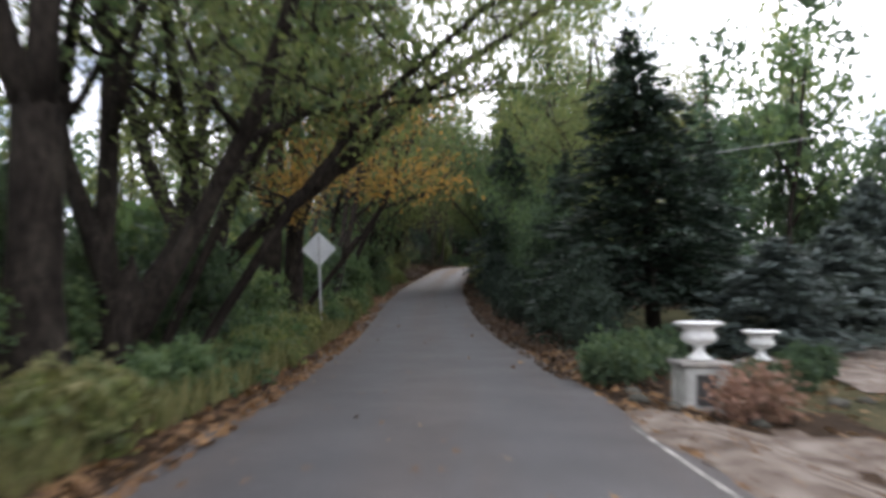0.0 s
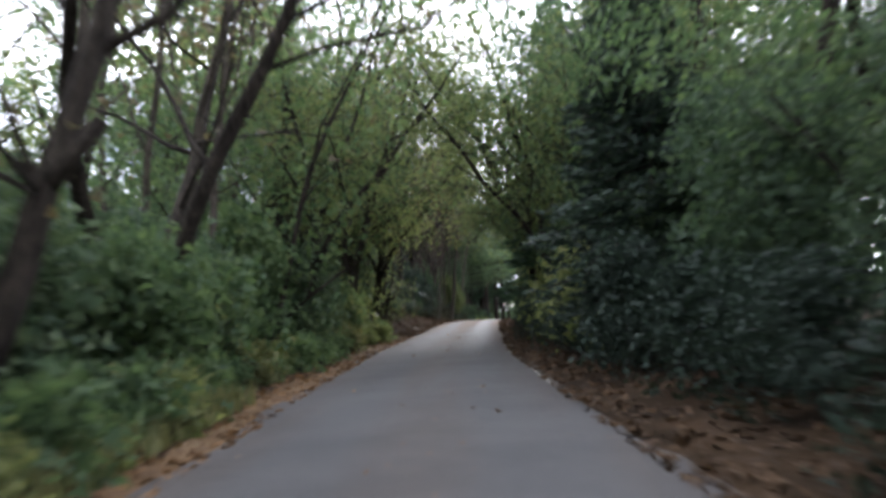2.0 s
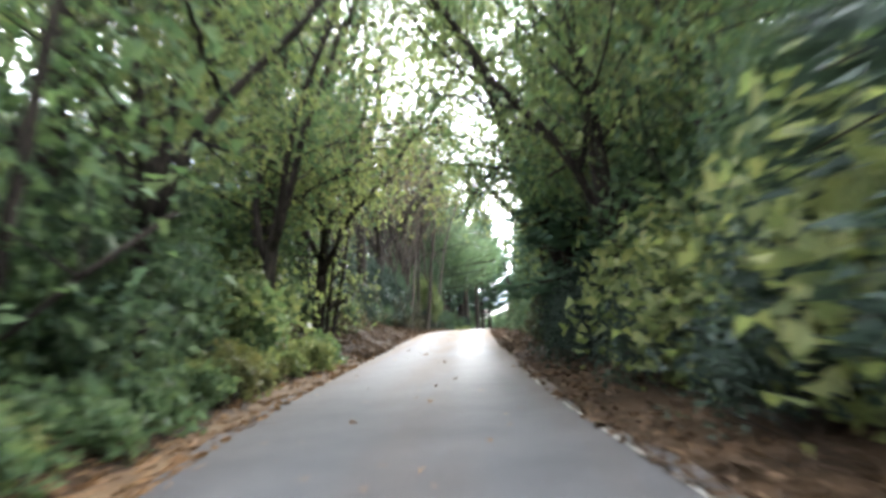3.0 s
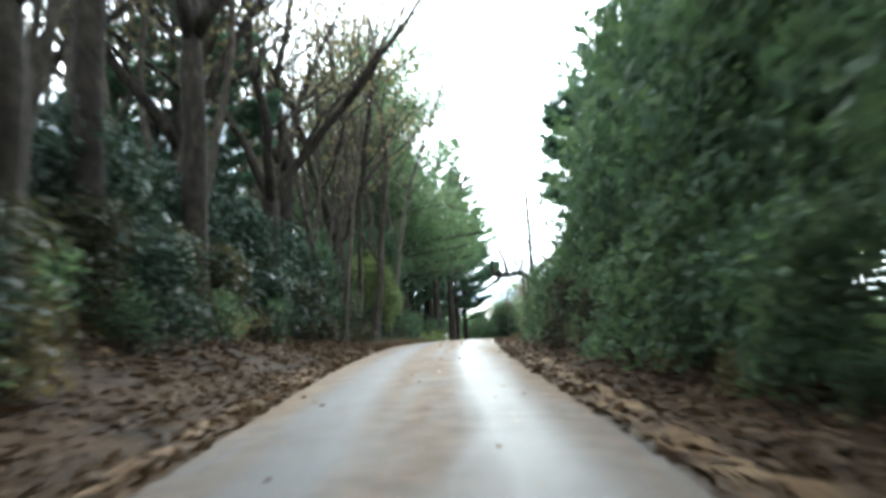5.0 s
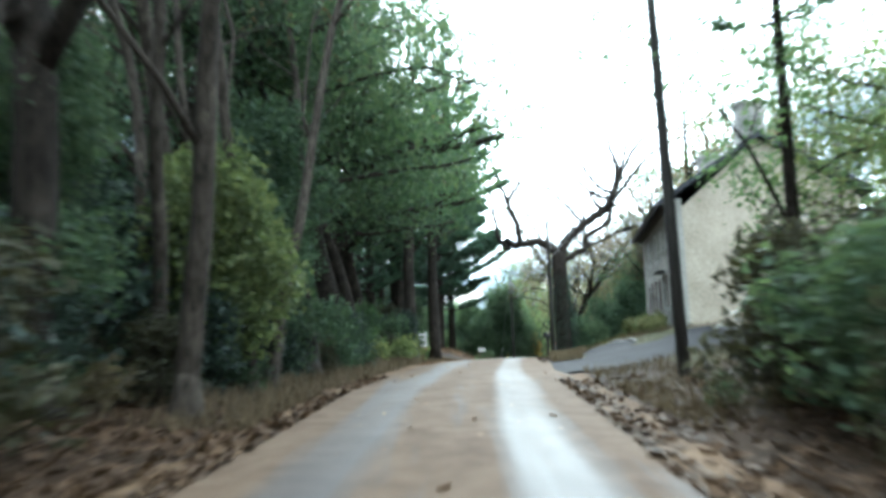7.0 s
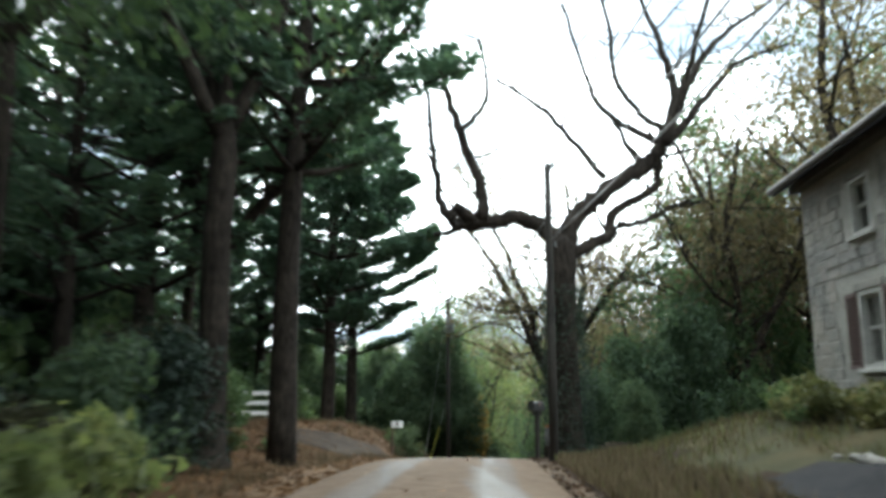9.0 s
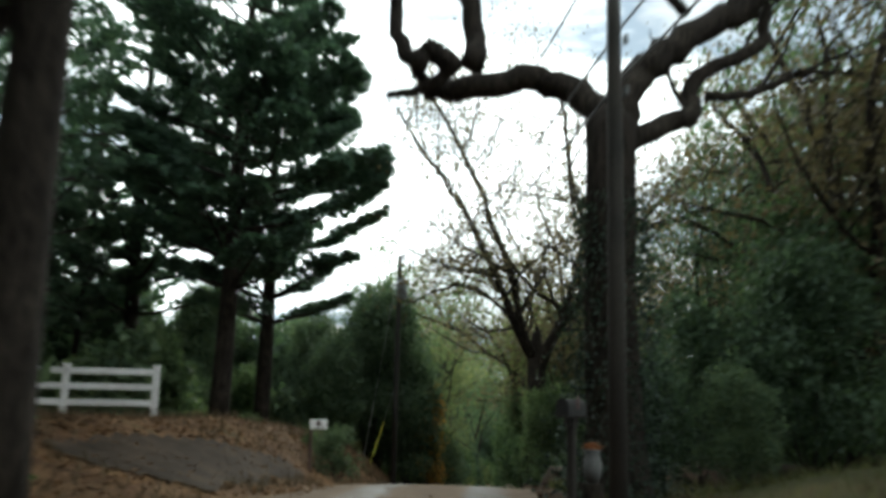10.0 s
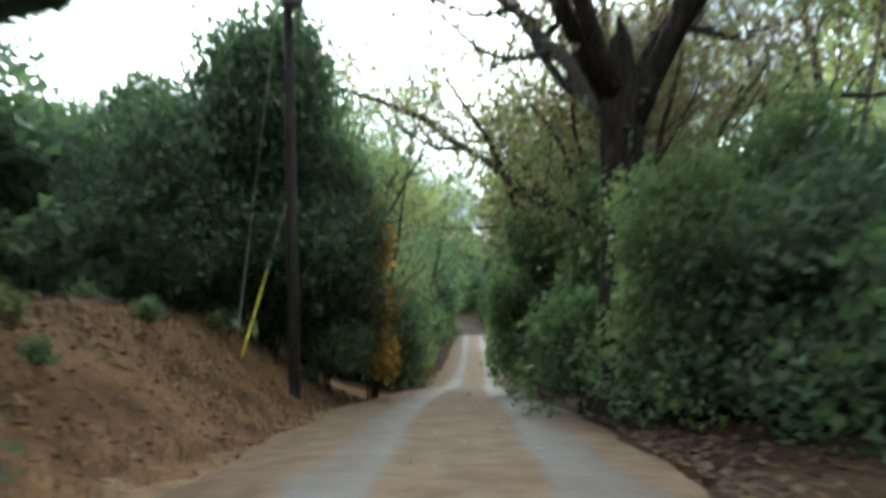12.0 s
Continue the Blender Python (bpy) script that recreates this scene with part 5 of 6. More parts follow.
# tall evergreens further on
TALLSPRUCE = Stock(lambda: conifer(345, 18, 0.28, 3.4, start=0.12, gap=0.55, per=80, leaf=0.22, droop=0.25, label="tall dark spruce above the woodland"), "tall spruces")
for tx_, ty_, ts_ in ((7.6, 57, 0.82), (6.3, 61.5, 0.92), (7.2, 70, 0.9), (9.5, 72, 0.9)):
    TALLSPRUCE.put(tx_, ty_, ts_, tx_ * 37)


# ---------- poles and wires ----------
def utility_pole(x, y, top, lean=0.0, tank=False, label=""):
    z = gz(x, y)
    h = top - z
    pole = new("utility_pole")
    pole.matrix_basis = pose(x, y, z, 0, lean, 0)
    part("shaft", tubes_mesh("shaft", [[((0, 0, -0.6), 0.115), ((0, 0, h * 0.4), 0.105), ((0, 0, h * 0.8), 0.092), ((0, 0, h), 0.085)]], M_WOODPOLE, 14), pole)
    ins = part("insulator", turned_mesh("insulator", [(0.03, 0), (0.06, 0.03), (0.045, 0.06), (0.065, 0.09), (0.045, 0.12), (0.05, 0.16), (0.02, 0.18)], M_TANK, 12), pole)
    ins.matrix_basis = pose(0.13, 0, h - 0.08, 0, 0, 0)
    br = part("bracket", box_mesh("bracket", -0.02, 0.2, -0.025, 0.025, h - 0.16, h - 0.08, M_GALV, 0.005), pole)
    for dz in (1.4, 2.1):
        k = part("spool", turned_mesh("spool", [(0.045, -0.05), (0.03, -0.02), (0.03, 0.02), (0.045, 0.05)], M_TANK, 10), pole)
        k.matrix_basis = pose(0.16, 0, h - dz, 0, 0, 0)
    if tank:
        tk = part("transformer", turned_mesh("transformer", [(0.02, -0.42), (0.20, -0.42), (0.22, -0.38), (0.22, 0.32), (0.20, 0.38), (0.08, 0.42)], M_TANK, 20), pole, "grey transformer can")
        tk.matrix_basis = pose(0.06, -0.34, h - 1.45, 0, 0, 0)
        bs = part("bushing", turned_mesh("bushing", [(0.03, 0), (0.05, 0.04), (0.03, 0.08), (0.05, 0.12), (0.02, 0.22)], M_TANK, 10), tk)
        bs.matrix_basis = pose(0.05, 0, 0.41, 0, 0, 0)
        cut = part("fuse_cutout", tubes_mesh("fuse_cutout", [[((0.12, 0, h - 0.35), 0.018), ((0.55, 0, h - 0.30), 0.018)], [((0.55, 0, h - 0.50), 0.05), ((0.55, 0, h - 0.40), 0.06), ((0.55, 0, h - 0.15), 0.05)]], M_TANK, 8), pole)
    return tagged(pole, label or "weathered wooden utility pole beside the lane", "utility pole", "utility poles")


utility_pole(4.55, 106.5, 11.7, -0.8, label="slender weathered utility pole on the bank")
utility_pole(5.92, 135.65, 11.2, 0.3, label="weathered utility pole beside the dead tree")
utility_pole(5.58, 159.25, 10.8, 0.0, True, label="utility pole carrying a grey transformer can")
for za, zb, zc, dx in ((11.6, 11.4, 10.75, 0.13), (10.2, 10.0, 9.4, 0.16), (9.5, 9.3, 8.7, 0.16)):
    for p0, p1 in (((4.55 + dx, 106.5, za), (5.92 + dx, 135.65, zb)), ((5.92 + dx, 135.65, zb), (5.58 + dx, 159.25, zc)), ((5.58 + dx, 159.25, zc), (14.0, 205, zc - 7))):
        tagged(new("power_line", tubes_mesh("power_line", [[(p, 0.02) for p in sag_line(p0, p1, 0.45, 20)]], M_WIRE, 4)), "dark sagging power line between utility poles", "power line", "power lines")


def guy_wire(a, b, guard, mat, label):
    g = new("guy_wire")
    a, b = Vector(a), Vector(b)
    part("strand", tubes_mesh("strand", [[(a - (b - a).normalized() * 0.3, 0.008), (b, 0.008)]], M_GALV, 4), g)
    d = (b - a).normalized()
    part("guard", tubes_mesh("guard", [[(a + d * 0.1, 0.022), (a + d * guard * 0.5, 0.024), (a + d * guard, 0.022)]], mat, 8), g, label)
    return tagged(g, "steel guy wire with a plastic guard", "guy wire", "guy wires")


guy_wire((4.58, 158.9, gz(4.58, 158.9)), (5.5, 159.22, 5.3), 1.8, M_YELLOWPL, "bright yellow plastic guard")
guy_wire((4.47, 160.8, gz(4.47, 160.8)), (5.52, 159.3, 10.2), 2.1, M_GALV, "dull grey guard")


# ---------- the dead tree ----------
def dead_tree(x, y):
    """A dead tree that forks at six metres: one arm level to the left, one rising to the right, with upright boughs."""
    rng = np.random.RandomState(77)
    limbs = []

    def limb(r0, r1, stops, depth=0.0, twigs=0):
        """Through the stops (aside, up), swinging depth metres in y, rounded into a curve."""
        pts = [Vector((s[0], depth * i / (len(stops) - 1), s[1])) for i, s in enumerate(stops)]
        line = []
        ext = [pts[0] * 2 - pts[1]] + pts + [pts[-1] * 2 - pts[-2]]
        n = 5
        for i in range(1, len(ext) - 2):
            for k in range(n + (1 if i == len(ext) - 3 else 0)):
                t = k / n
                a, b, c, d = ext[i - 1:i + 3]
                p = 0.5 * ((2 * b) + (c - a) * t + (2 * a - 5 * b + 4 * c - d) * t * t + (3 * b - a - 3 * c + d) * t ** 3)
                line.append(p + Vector(rng.normal(size=3)) * (r0 * 0.08 + 0.012))
        m = len(line) - 1
        limbs.append([(p, r0 + (r1 - r0) * i / m) for i, p in enumerate(line)])
        for _ in range(twigs):
            q = line[rng.randint(m // 3, m + 1)]
            dv = Vector((rng.uniform(-1, 1), rng.uniform(-0.6, 0.6), rng.uniform(0.0, 1.0)))
            tw, _d = limb_line(rng, q, dv, rng.uniform(0.8, 2.3), max(0.036, r1 * 0.7), 0.012, 7, 0.24, 0.05)
            limbs.append(tw)
            tw2, _d = limb_line(rng, tw[3][0], dv + Vector(rng.normal(size=3)) * 0.7, rng.uniform(0.5, 1.1), 0.024, 0.010, 4, 0.24)
            limbs.append(tw2)

    limbs.append([((0, 0, -0.4), 0.70), ((0, 0, 0.1), 0.57), ((0, 0, 0.9), 0.46), ((-0.05, 0, 3.0), 0.41), ((0.0, 0, 5.2), 0.41), ((0, 0, 5.75), 0.42), ((0, 0, 6.05), 0.24)])
    limb(0.27, 0.2, [(0.0, 5.7), (-0.45, 6.42), (-1.1, 6.75), (-2.2, 6.65), (-2.8, 6.7)], 1.5)
    limb(0.2, 0.1, [(-2.6, 6.5), (-2.95, 6.85), (-3.15, 6.6), (-3.0, 6.35)], 0.3)
    limb(0.16, 0.06, [(-3.1, 6.55), (-3.4, 7.0), (-3.6, 8.7), (-3.8, 10.9)], 1.0, 8)
    limb(0.115, 0.06, [(-2.6, 6.5), (-3.1, 6.2), (-3.6, 6.15)], 0.4)
    limb(0.20, 0.07, [(-2.3, 6.55), (-2.25, 7.4), (-2.8, 9.2), (-3.2, 10.6), (-3.5, 11.8)], 0.8, 7)
    limb(0.103, 0.05, [(-2.8, 9.2), (-2.3, 9.8), (-2.0, 10.7), (-2.2, 12.3)], 0.5, 6)
    limb(0.29, 0.20, [(0.05, 5.6), (0.5, 6.6), (1.25, 7.35), (2.15, 8.0), (3.0, 8.6), (3.55, 9.5)], 0.8, 4)
    limb(0.196, 0.06, [(3.3, 8.95), (3.7, 10.6), (3.5, 12.0), (2.9, 14.0)], 0.6, 8)
    limb(0.115, 0.05, [(3.4, 9.4), (2.7, 9.6), (1.8, 10.7), (1.6, 12.2), (1.1, 14.6)], -0.5, 7)
    limb(0.115, 0.05, [(3.0, 9.0), (2.0, 9.6), (1.3, 10.4), (1.1, 11.4), (0.5, 13.8)], 0.9, 7)
    limb(0.149, 0.05, [(3.3, 9.0), (4.3, 11.2), (5.5, 12.7), (7.6, 14.3)], 0.7, 9)
    limb(0.127, 0.05, [(3.5, 9.5), (4.1, 11.5), (5.1, 14.8)], -0.6, 7)
    limb(0.138, 0.05, [(3.3, 8.9), (4.8, 10.6), (6.2, 12.0), (8.1, 12.8)], 1.1, 9)
    limb(0.103, 0.05, [(1.4, 7.8), (0.1, 9.2), (-0.8, 9.9), (-1.9, 10.5)], -0.7, 7)
    limb(0.2, 0.1, [(0.1, 5.4), (1.0, 5.9), (1.6, 6.2), (1.8, 7.0), (3.1, 7.7), (3.4, 8.9)], 0.9, 5)
    limb(0.092, 0.04, [(1.7, 6.4), (2.6, 6.6), (3.8, 7.2), (5.2, 7.4)], 0.8, 8)
    tree = new("dead_tree")
    tree.matrix_basis = pose(x, y, gz(x, y) + 0.1)
    part("trunk", tubes_mesh("trunk", limbs, M_BARK, 10), tree)
    pts = []
    for _ in range(6500):
        a, h = rng.uniform(0, 7), rng.uniform(0, 1) ** 1.4 * 4.6
        rr = 0.46 + abs(rng.normal()) * 0.36 * (1 - h / 6)
        pts.append((math.cos(a) * rr, math.sin(a) * rr, h))
    part("ivy", leaf_mesh("ivy", np.array(pts), 0.042 * rng.uniform(0.5, 1.3, len(pts)), M_HEMLOCK, rng), tree, "dark ivy climbing the lower trunk")
    tagged(tree, "dead leafless tree with a crooked forked crown", "tree")


dead_tree(6.87, 138.25)


# ---------- the stone house ----------
def stone_house():
    u = Vector((2.0, 14.2, 0)).normalized()
    yaw = math.degrees(math.atan2(u.y, u.x))
    base = 4.95
    house = new("house")
    house.matrix_basis = pose(8.5, 120.7, base, 0, 0, yaw)     # local x along the front, y towards the lane
    L, D, H, T = 10.2, 6.4, 4.55, 0.42
    openings = [(1.5, 0.75, 2.02, 0.82, "w"), (3.2, 0.0, 2.1, 0.98, "d"), (5.2, 0.75, 2.02, 0.82, "w"), (7.8, 0.75, 2.02, 0.82, "w"),
                (1.5, 2.95, 3.92, 0.72, "w"), (3.2, 3.05, 3.80, 0.62, "w"), (5.2, 2.95, 3.92, 0.72, "w"), (7.8, 2.95, 3.92, 0.72, "w")]
    # front wall: one shell on a grid, open at the windows and the door
    xs_ = sorted({0.0, L} | {o[0] - o[3] / 2 for o in openings} | {o[0] + o[3] / 2 for o in openings})
    zs_ = sorted({-0.9, H} | {o[1] for o in openings} | {o[2] for o in openings})
    solid = {(i, k) for i in range(len(xs_) - 1) for k in range(len(zs_) - 1)
             if not any(abs((xs_[i] + xs_[i + 1]) / 2 - o[0]) < o[3] / 2 and o[1] < (zs_[k] + zs_[k + 1]) / 2 < o[2] for o in openings)}
    bm = bmesh.new()
    seen = {}

    def corner(i, k, back):
        if (i, k, back) not in seen:
            seen[i, k, back] = bm.verts.new((xs_[i], -T if back else 0.0, zs_[k]))
        return seen[i, k, back]
    for i, k in solid:
        for back in (False, True):
            bm.faces.new([corner(i, k, back), corner(i + 1, k, back), corner(i + 1, k + 1, back), corner(i, k + 1, back)])
        for di, dk, p, q in ((-1, 0, (0, 0), (0, 1)), (1, 0, (1, 0), (1, 1)), (0, -1, (0, 0), (1, 0)), (0, 1, (0, 1), (1, 1))):
            if (i + di, k + dk) not in solid:
                bm.faces.new([corner(i + p[0], k + p[1], False), corner(i + q[0], k + q[1], False), corner(i + q[0], k + q[1], True), corner(i + p[0], k + p[1], True)])
    part("front_wall", bm_mesh("front_wall", bm, M_MORTAR), house, "mortared grey field stone front")
    part("gable_wall", box_gable(0, T, -D, -T - 0.001, H, D), house, "pale beige stuccoed gable end")
    part("gable_wall", box_gable(L - T, L, -D, -T - 0.001, H, D), house, "stuccoed far gable end")
    part("back_wall", box_mesh("back_wall", T + 0.001, L - T - 0.001, -D, -D + T, -0.9, H, M_STUCCO), house)
    part("floor", box_mesh("floor", T + 0.002, L - T - 0.002, -D + T + 0.002, -T - 0.002, -0.25, -0.05, M_DARKROOM), house)
    part("upper_floor", box_mesh("upper_floor", T + 0.002, L - T - 0.002, -D + T + 0.002, -T - 0.002, 2.42, 2.56, M_DARKROOM), house)
    part("inner_wall", box_mesh("inner_wall", T + 0.002, L - T - 0.002, -3.2, -3.05, 0, H, M_DARKROOM), house)
    # roof with eaves
    rise, over = 2.2, 0.42
    bm = bmesh.new()
    half = D / 2
    prof = [(over, H - 0.10), (-half, H + rise), (-D - over, H - 0.10), (-D - over, H - 0.28), (-half, H + rise - 0.2), (over, H - 0.28)]
    ra = [bm.verts.new((-0.35, p[0], p[1])) for p in prof]
    rb = [bm.verts.new((L + 0.35, p[0], p[1])) for p in prof]
    for i in range(6):
        j = (i + 1) % 6
        bm.faces.new((ra[i], ra[j], rb[j], rb[i]))
    bm.faces.new(ra[:3] + ra[3:])
    bm.faces.new(list(reversed(rb)))
    roof = part("roof", bm_mesh("roof", bm, M_SLATE), house, "dark slate roof with deep eaves")
    part("cornice", box_mesh("cornice", -0.1, L + 0.1, 0.004, 0.20, H - 0.30, H - 0.14, M_EAVE, 0.02), house, "dark painted cornice")
    part("gutter", tubes_mesh("gutter", [[((-0.3, 0.50, H - 0.20), 0.07), ((L + 0.3, 0.50, H - 0.20), 0.07)]], M_EAVE, 8), house)
    for cx in (0.9, L - 0.9):
        bm = bmesh.new()
        box_into(bm, cx - 0.4, cx + 0.4, -half - 0.45, -half + 0.45, H + 1.6, H + rise + 1.2)
        box_into(bm, cx - 0.47, cx + 0.47, -half - 0.52, -half + 0.52, H + rise + 1.2, H + rise + 1.34)
        part("chimney", bm_mesh("chimney", bm, M_STONE), house)
    for cx, z0, z1, w, kind in openings:
        x0, x1 = cx - w / 2, cx + w / 2
        if kind == "d":
            door = part("door", box_mesh("door", x0 + 0.06, x1 - 0.06, -0.24, -0.19, 0.06, z1 - 0.36, M_DOOR, 0.008), house, "dark brown panelled front door")
            for px, pz in ((x0 + 0.16, 0.2), (cx + 0.04, 0.2), (x0 + 0.16, 1.05), (cx + 0.04, 1.05)):
                part("door_panel", box_mesh("door_panel", px, px + w / 2 - 0.22, -0.192, -0.18, pz, pz + 0.68, M_DOOR, 0.006), door)
            part("door_handle", turned_mesh("door_handle", [(0.02, 0), (0.03, 0.02), (0.03, 0.05), (0.012, 0.06)], M_GALV, 10), door).matrix_basis = pose(x1 - 0.16, -0.19, 1.0, -90, 0, 0)
            bm = bmesh.new()
            for a, b, c, d in ((x0, x0 + 0.06, 0, z1), (x1 - 0.06, x1, 0, z1), (x0 + 0.06, x1 - 0.06, z1 - 0.06, z1), (x0 + 0.06, x1 - 0.06, z1 - 0.36, z1 - 0.30)):
                box_into(bm, a, b, -0.27, 0.012, c, d)
            part("door_frame", bm_mesh("door_frame", bm, M_TRIM), house)
            part("transom_pane", box_mesh("transom_pane", x0 + 0.062, x1 - 0.062, -0.222, -0.214, z1 - 0.298, z1 - 0.062, M_GLASS), house).visible_shadow = False
            part("door_hood", box_mesh("door_hood", x0 - 0.2, x1 + 0.2, 0.004, 0.32, z1 + 0.06, z1 + 0.13, M_EAVE, 0.02), house)
            part("door_step", box_mesh("door_step", x0 - 0.3, x1 + 0.3, 0.004, 0.9, -0.5, -0.02, M_STONE, 0.03), house)
            continue
        win = new("window")
        win.parent = house
        bm = bmesh.new()
        for a, b, c, d in ((x0, x0 + 0.07, z0, z1), (x1 - 0.07, x1, z0, z1), (x0 + 0.07, x1 - 0.07, z1 - 0.07, z1), (x0 + 0.07, x1 - 0.07, z0, z0 + 0.06)):
            box_into(bm, a, b, -0.16, 0.016, c, d)
        part("frame", bm_mesh("frame", bm, M_TRIM), win)
        zm = (z0 + z1) / 2
        for s0, s1, yy in ((zm, z1 - 0.072, -0.09), (z0 + 0.062, zm + 0.04, -0.13)):
            bm = bmesh.new()
            for a, b, c, d in ((x0 + 0.072, x0 + 0.115, s0, s1), (x1 - 0.115, x1 - 0.072, s0, s1), (x0 + 0.115, x1 - 0.115, s1 - 0.045, s1), (x0 + 0.115, x1 - 0.115, s0, s0 + 0.045), (cx - 0.012, cx + 0.012, s0 + 0.045, s1 - 0.045)):
                box_into(bm, a, b, yy - 0.02, yy + 0.02, c, d)
            part("sash", bm_mesh("sash", bm, M_TRIM), win)
            pane = part("pane", box_mesh("pane", x0 + 0.116, x1 - 0.116, yy - 0.004, yy + 0.004, s0 + 0.046, s1 - 0.046, M_GLASS), win)
            pane.visible_shadow = False
        part("sill", box_mesh("sill", x0 - 0.08, x1 + 0.08, -0.05, 0.10, z0 - 0.08, z0 - 0.004, M_TRIM, 0.01), win)
        part("lintel", box_mesh("lintel", x0 - 0.10, x1 + 0.10, 0.003, 0.035, z1 + 0.01, z1 + 0.14, M_STONE, 0.008), win)
        if z0 < 2:
            for sx in (x0 - 0.46, x1 + 0.04):
                bm = bmesh.new()
                count = 16
                edge = [(0.006, z0), (0.046, z0), (0.046, z0 + 0.07)]
                for q in range(count):
                    zq = z0 + 0.07 + (z1 - z0 - 0.14) * q / count
                    edge += [(0.020, zq + 0.002), (0.042, zq + (z1 - z0 - 0.14) / count * 0.9)]
                edge += [(0.046, z1 - 0.068), (0.046, z1), (0.006, z1)]
                left = [bm.verts.new((sx, y_, z_)) for y_, z_ in edge]
                right = [bm.verts.new((sx + 0.40, y_, z_)) for y_, z_ in edge]
                for q in range(len(edge)):
                    bm.faces.new((left[q], left[(q + 1) % len(edge)], right[(q + 1) % len(edge)], right[q]))
                bm.faces.new(left)
                bm.faces.new(list(reversed(right)))
                part("shutter", bm_mesh("shutter", bm, M_SHUTTER), win, "maroon louvred shutter")
        win["label"] = "white double-hung window with dark panes"
    tagged(house, "two-storey grey stone farmhouse with slate roof", "house")
    return house, openings, L, H


def box_gable(x0, x1, y0, y1, h, depth):
    bm = bmesh.new()
    prof = [(y0, -0.9), (0 - 0.001 if y1 > -0.01 else y1, -0.9), (y1, h - 0.3), (-depth / 2, h + 1.98), (y0, h - 0.3)]
    a = [bm.verts.new((x0, p[0], p[1])) for p in prof]
    b = [bm.verts.new((x1, p[0], p[1])) for p in prof]
    for i in range(5):
        j = (i + 1) % 5
        bm.faces.new((a[i], a[j], b[j], b[i]))
    bm.faces.new(a)
    bm.faces.new(list(reversed(b)))
    return bm_mesh("gable_wall", bm, M_STUCCO)


HOUSE, OPENINGS, HOUSE_L, HOUSE_H = stone_house()


# tall weeds along the foot of the house front
FRONTWEED = random.Random(23)
for k_ in range(26):
    q_ = k_ / 25
    fx_, fy_ = 8.5 + 0.1395 * 10.2 * q_, 120.7 + 0.990 * 10.2 * q_
    WEED[FRONTWEED.choice((0, 0, 2))].put(fx_ - FRONTWEED.uniform(0.45, 1.0), fy_ + 0.1, FRONTWEED.uniform(0.5, 0.85), k_ * 47, FRONTWEED.uniform(0.8, 1.2))


# ---------- fence, signs, boxes ----------
def rail_fence(x, y, bays, bay):
    fence = new("rail_fence")
    fence.matrix_basis = pose(x, y, 0, 0, 0, 180)      # local x runs away from the lane
    tops = []
    for i in range(bays + 1):
        g = gz(x - i * bay, y)
        tops.append(g)
        part("post", box_mesh("post", i * bay - 0.07, i * bay + 0.07, -0.07, 0.07, g - 0.4, g + 1.16, M_WHITE, 0.012), fence)
        part("post_cap", box_mesh("post_cap", i * bay - 0.085, i * bay + 0.085, -0.085, 0.085, g + 1.16, g + 1.20, M_WHITE, 0.01), fence)
    for i in range(bays):
        for h in (0.34, 0.70, 1.04):
            bm = bmesh.new()
            box_into(bm, i * bay + 0.07, (i + 1) * bay - 0.07, 0.02, 0.06, -0.07, 0.07, None, 0.006)
            for v in bm.verts:
                f = (v.co.x - i * bay) / bay
                v.co.z += h + tops[i] * (1 - f) + tops[i + 1] * f
            part("rail", bm_mesh("rail", bm, M_WHITE), fence)
    return tagged(fence, "white three-rail wooden fence on the bank", "fence")


rail_fence(-1.25, 145.75, 3, 1.95)


def small_sign(x, y):
    z = gz(x, y)
    s = new("sign")
    s.matrix_basis = pose(x, y, z, 0, 0, -8)
    part("post", box_mesh("post", -0.035, 0.035, 0.02, 0.09, -0.3, 1.2, M_DOOR, 0.006), s, "brown wooden post")
    part("panel", box_mesh("panel", -0.03, 0.40, 0.0, 0.018, 0.99, 1.23, M_WHITE, 0.004), s, "white rectangular panel")
    bm = bmesh.new()
    box_into(bm, 0.13, 0.24, -0.003, 0.0, 1.12, 1.17)
    box_into(bm, 0.16, 0.20, -0.003, 0.0, 1.05, 1.21)
    box_into(bm, 0.10, 0.28, -0.003, 0.0, 1.095, 1.115)
    part("emblem", bm_mesh("emblem", bm, M_DOOR), s, "small dark emblem")
    part("writing_bar", box_mesh("writing_bar", 0.06, 0.32, -0.003, 0.0, 1.015, 1.035, M_DOOR), s)
    return tagged(s, "small white sign on a brown post on the bank", "sign")


small_sign(2.30, 146.6)


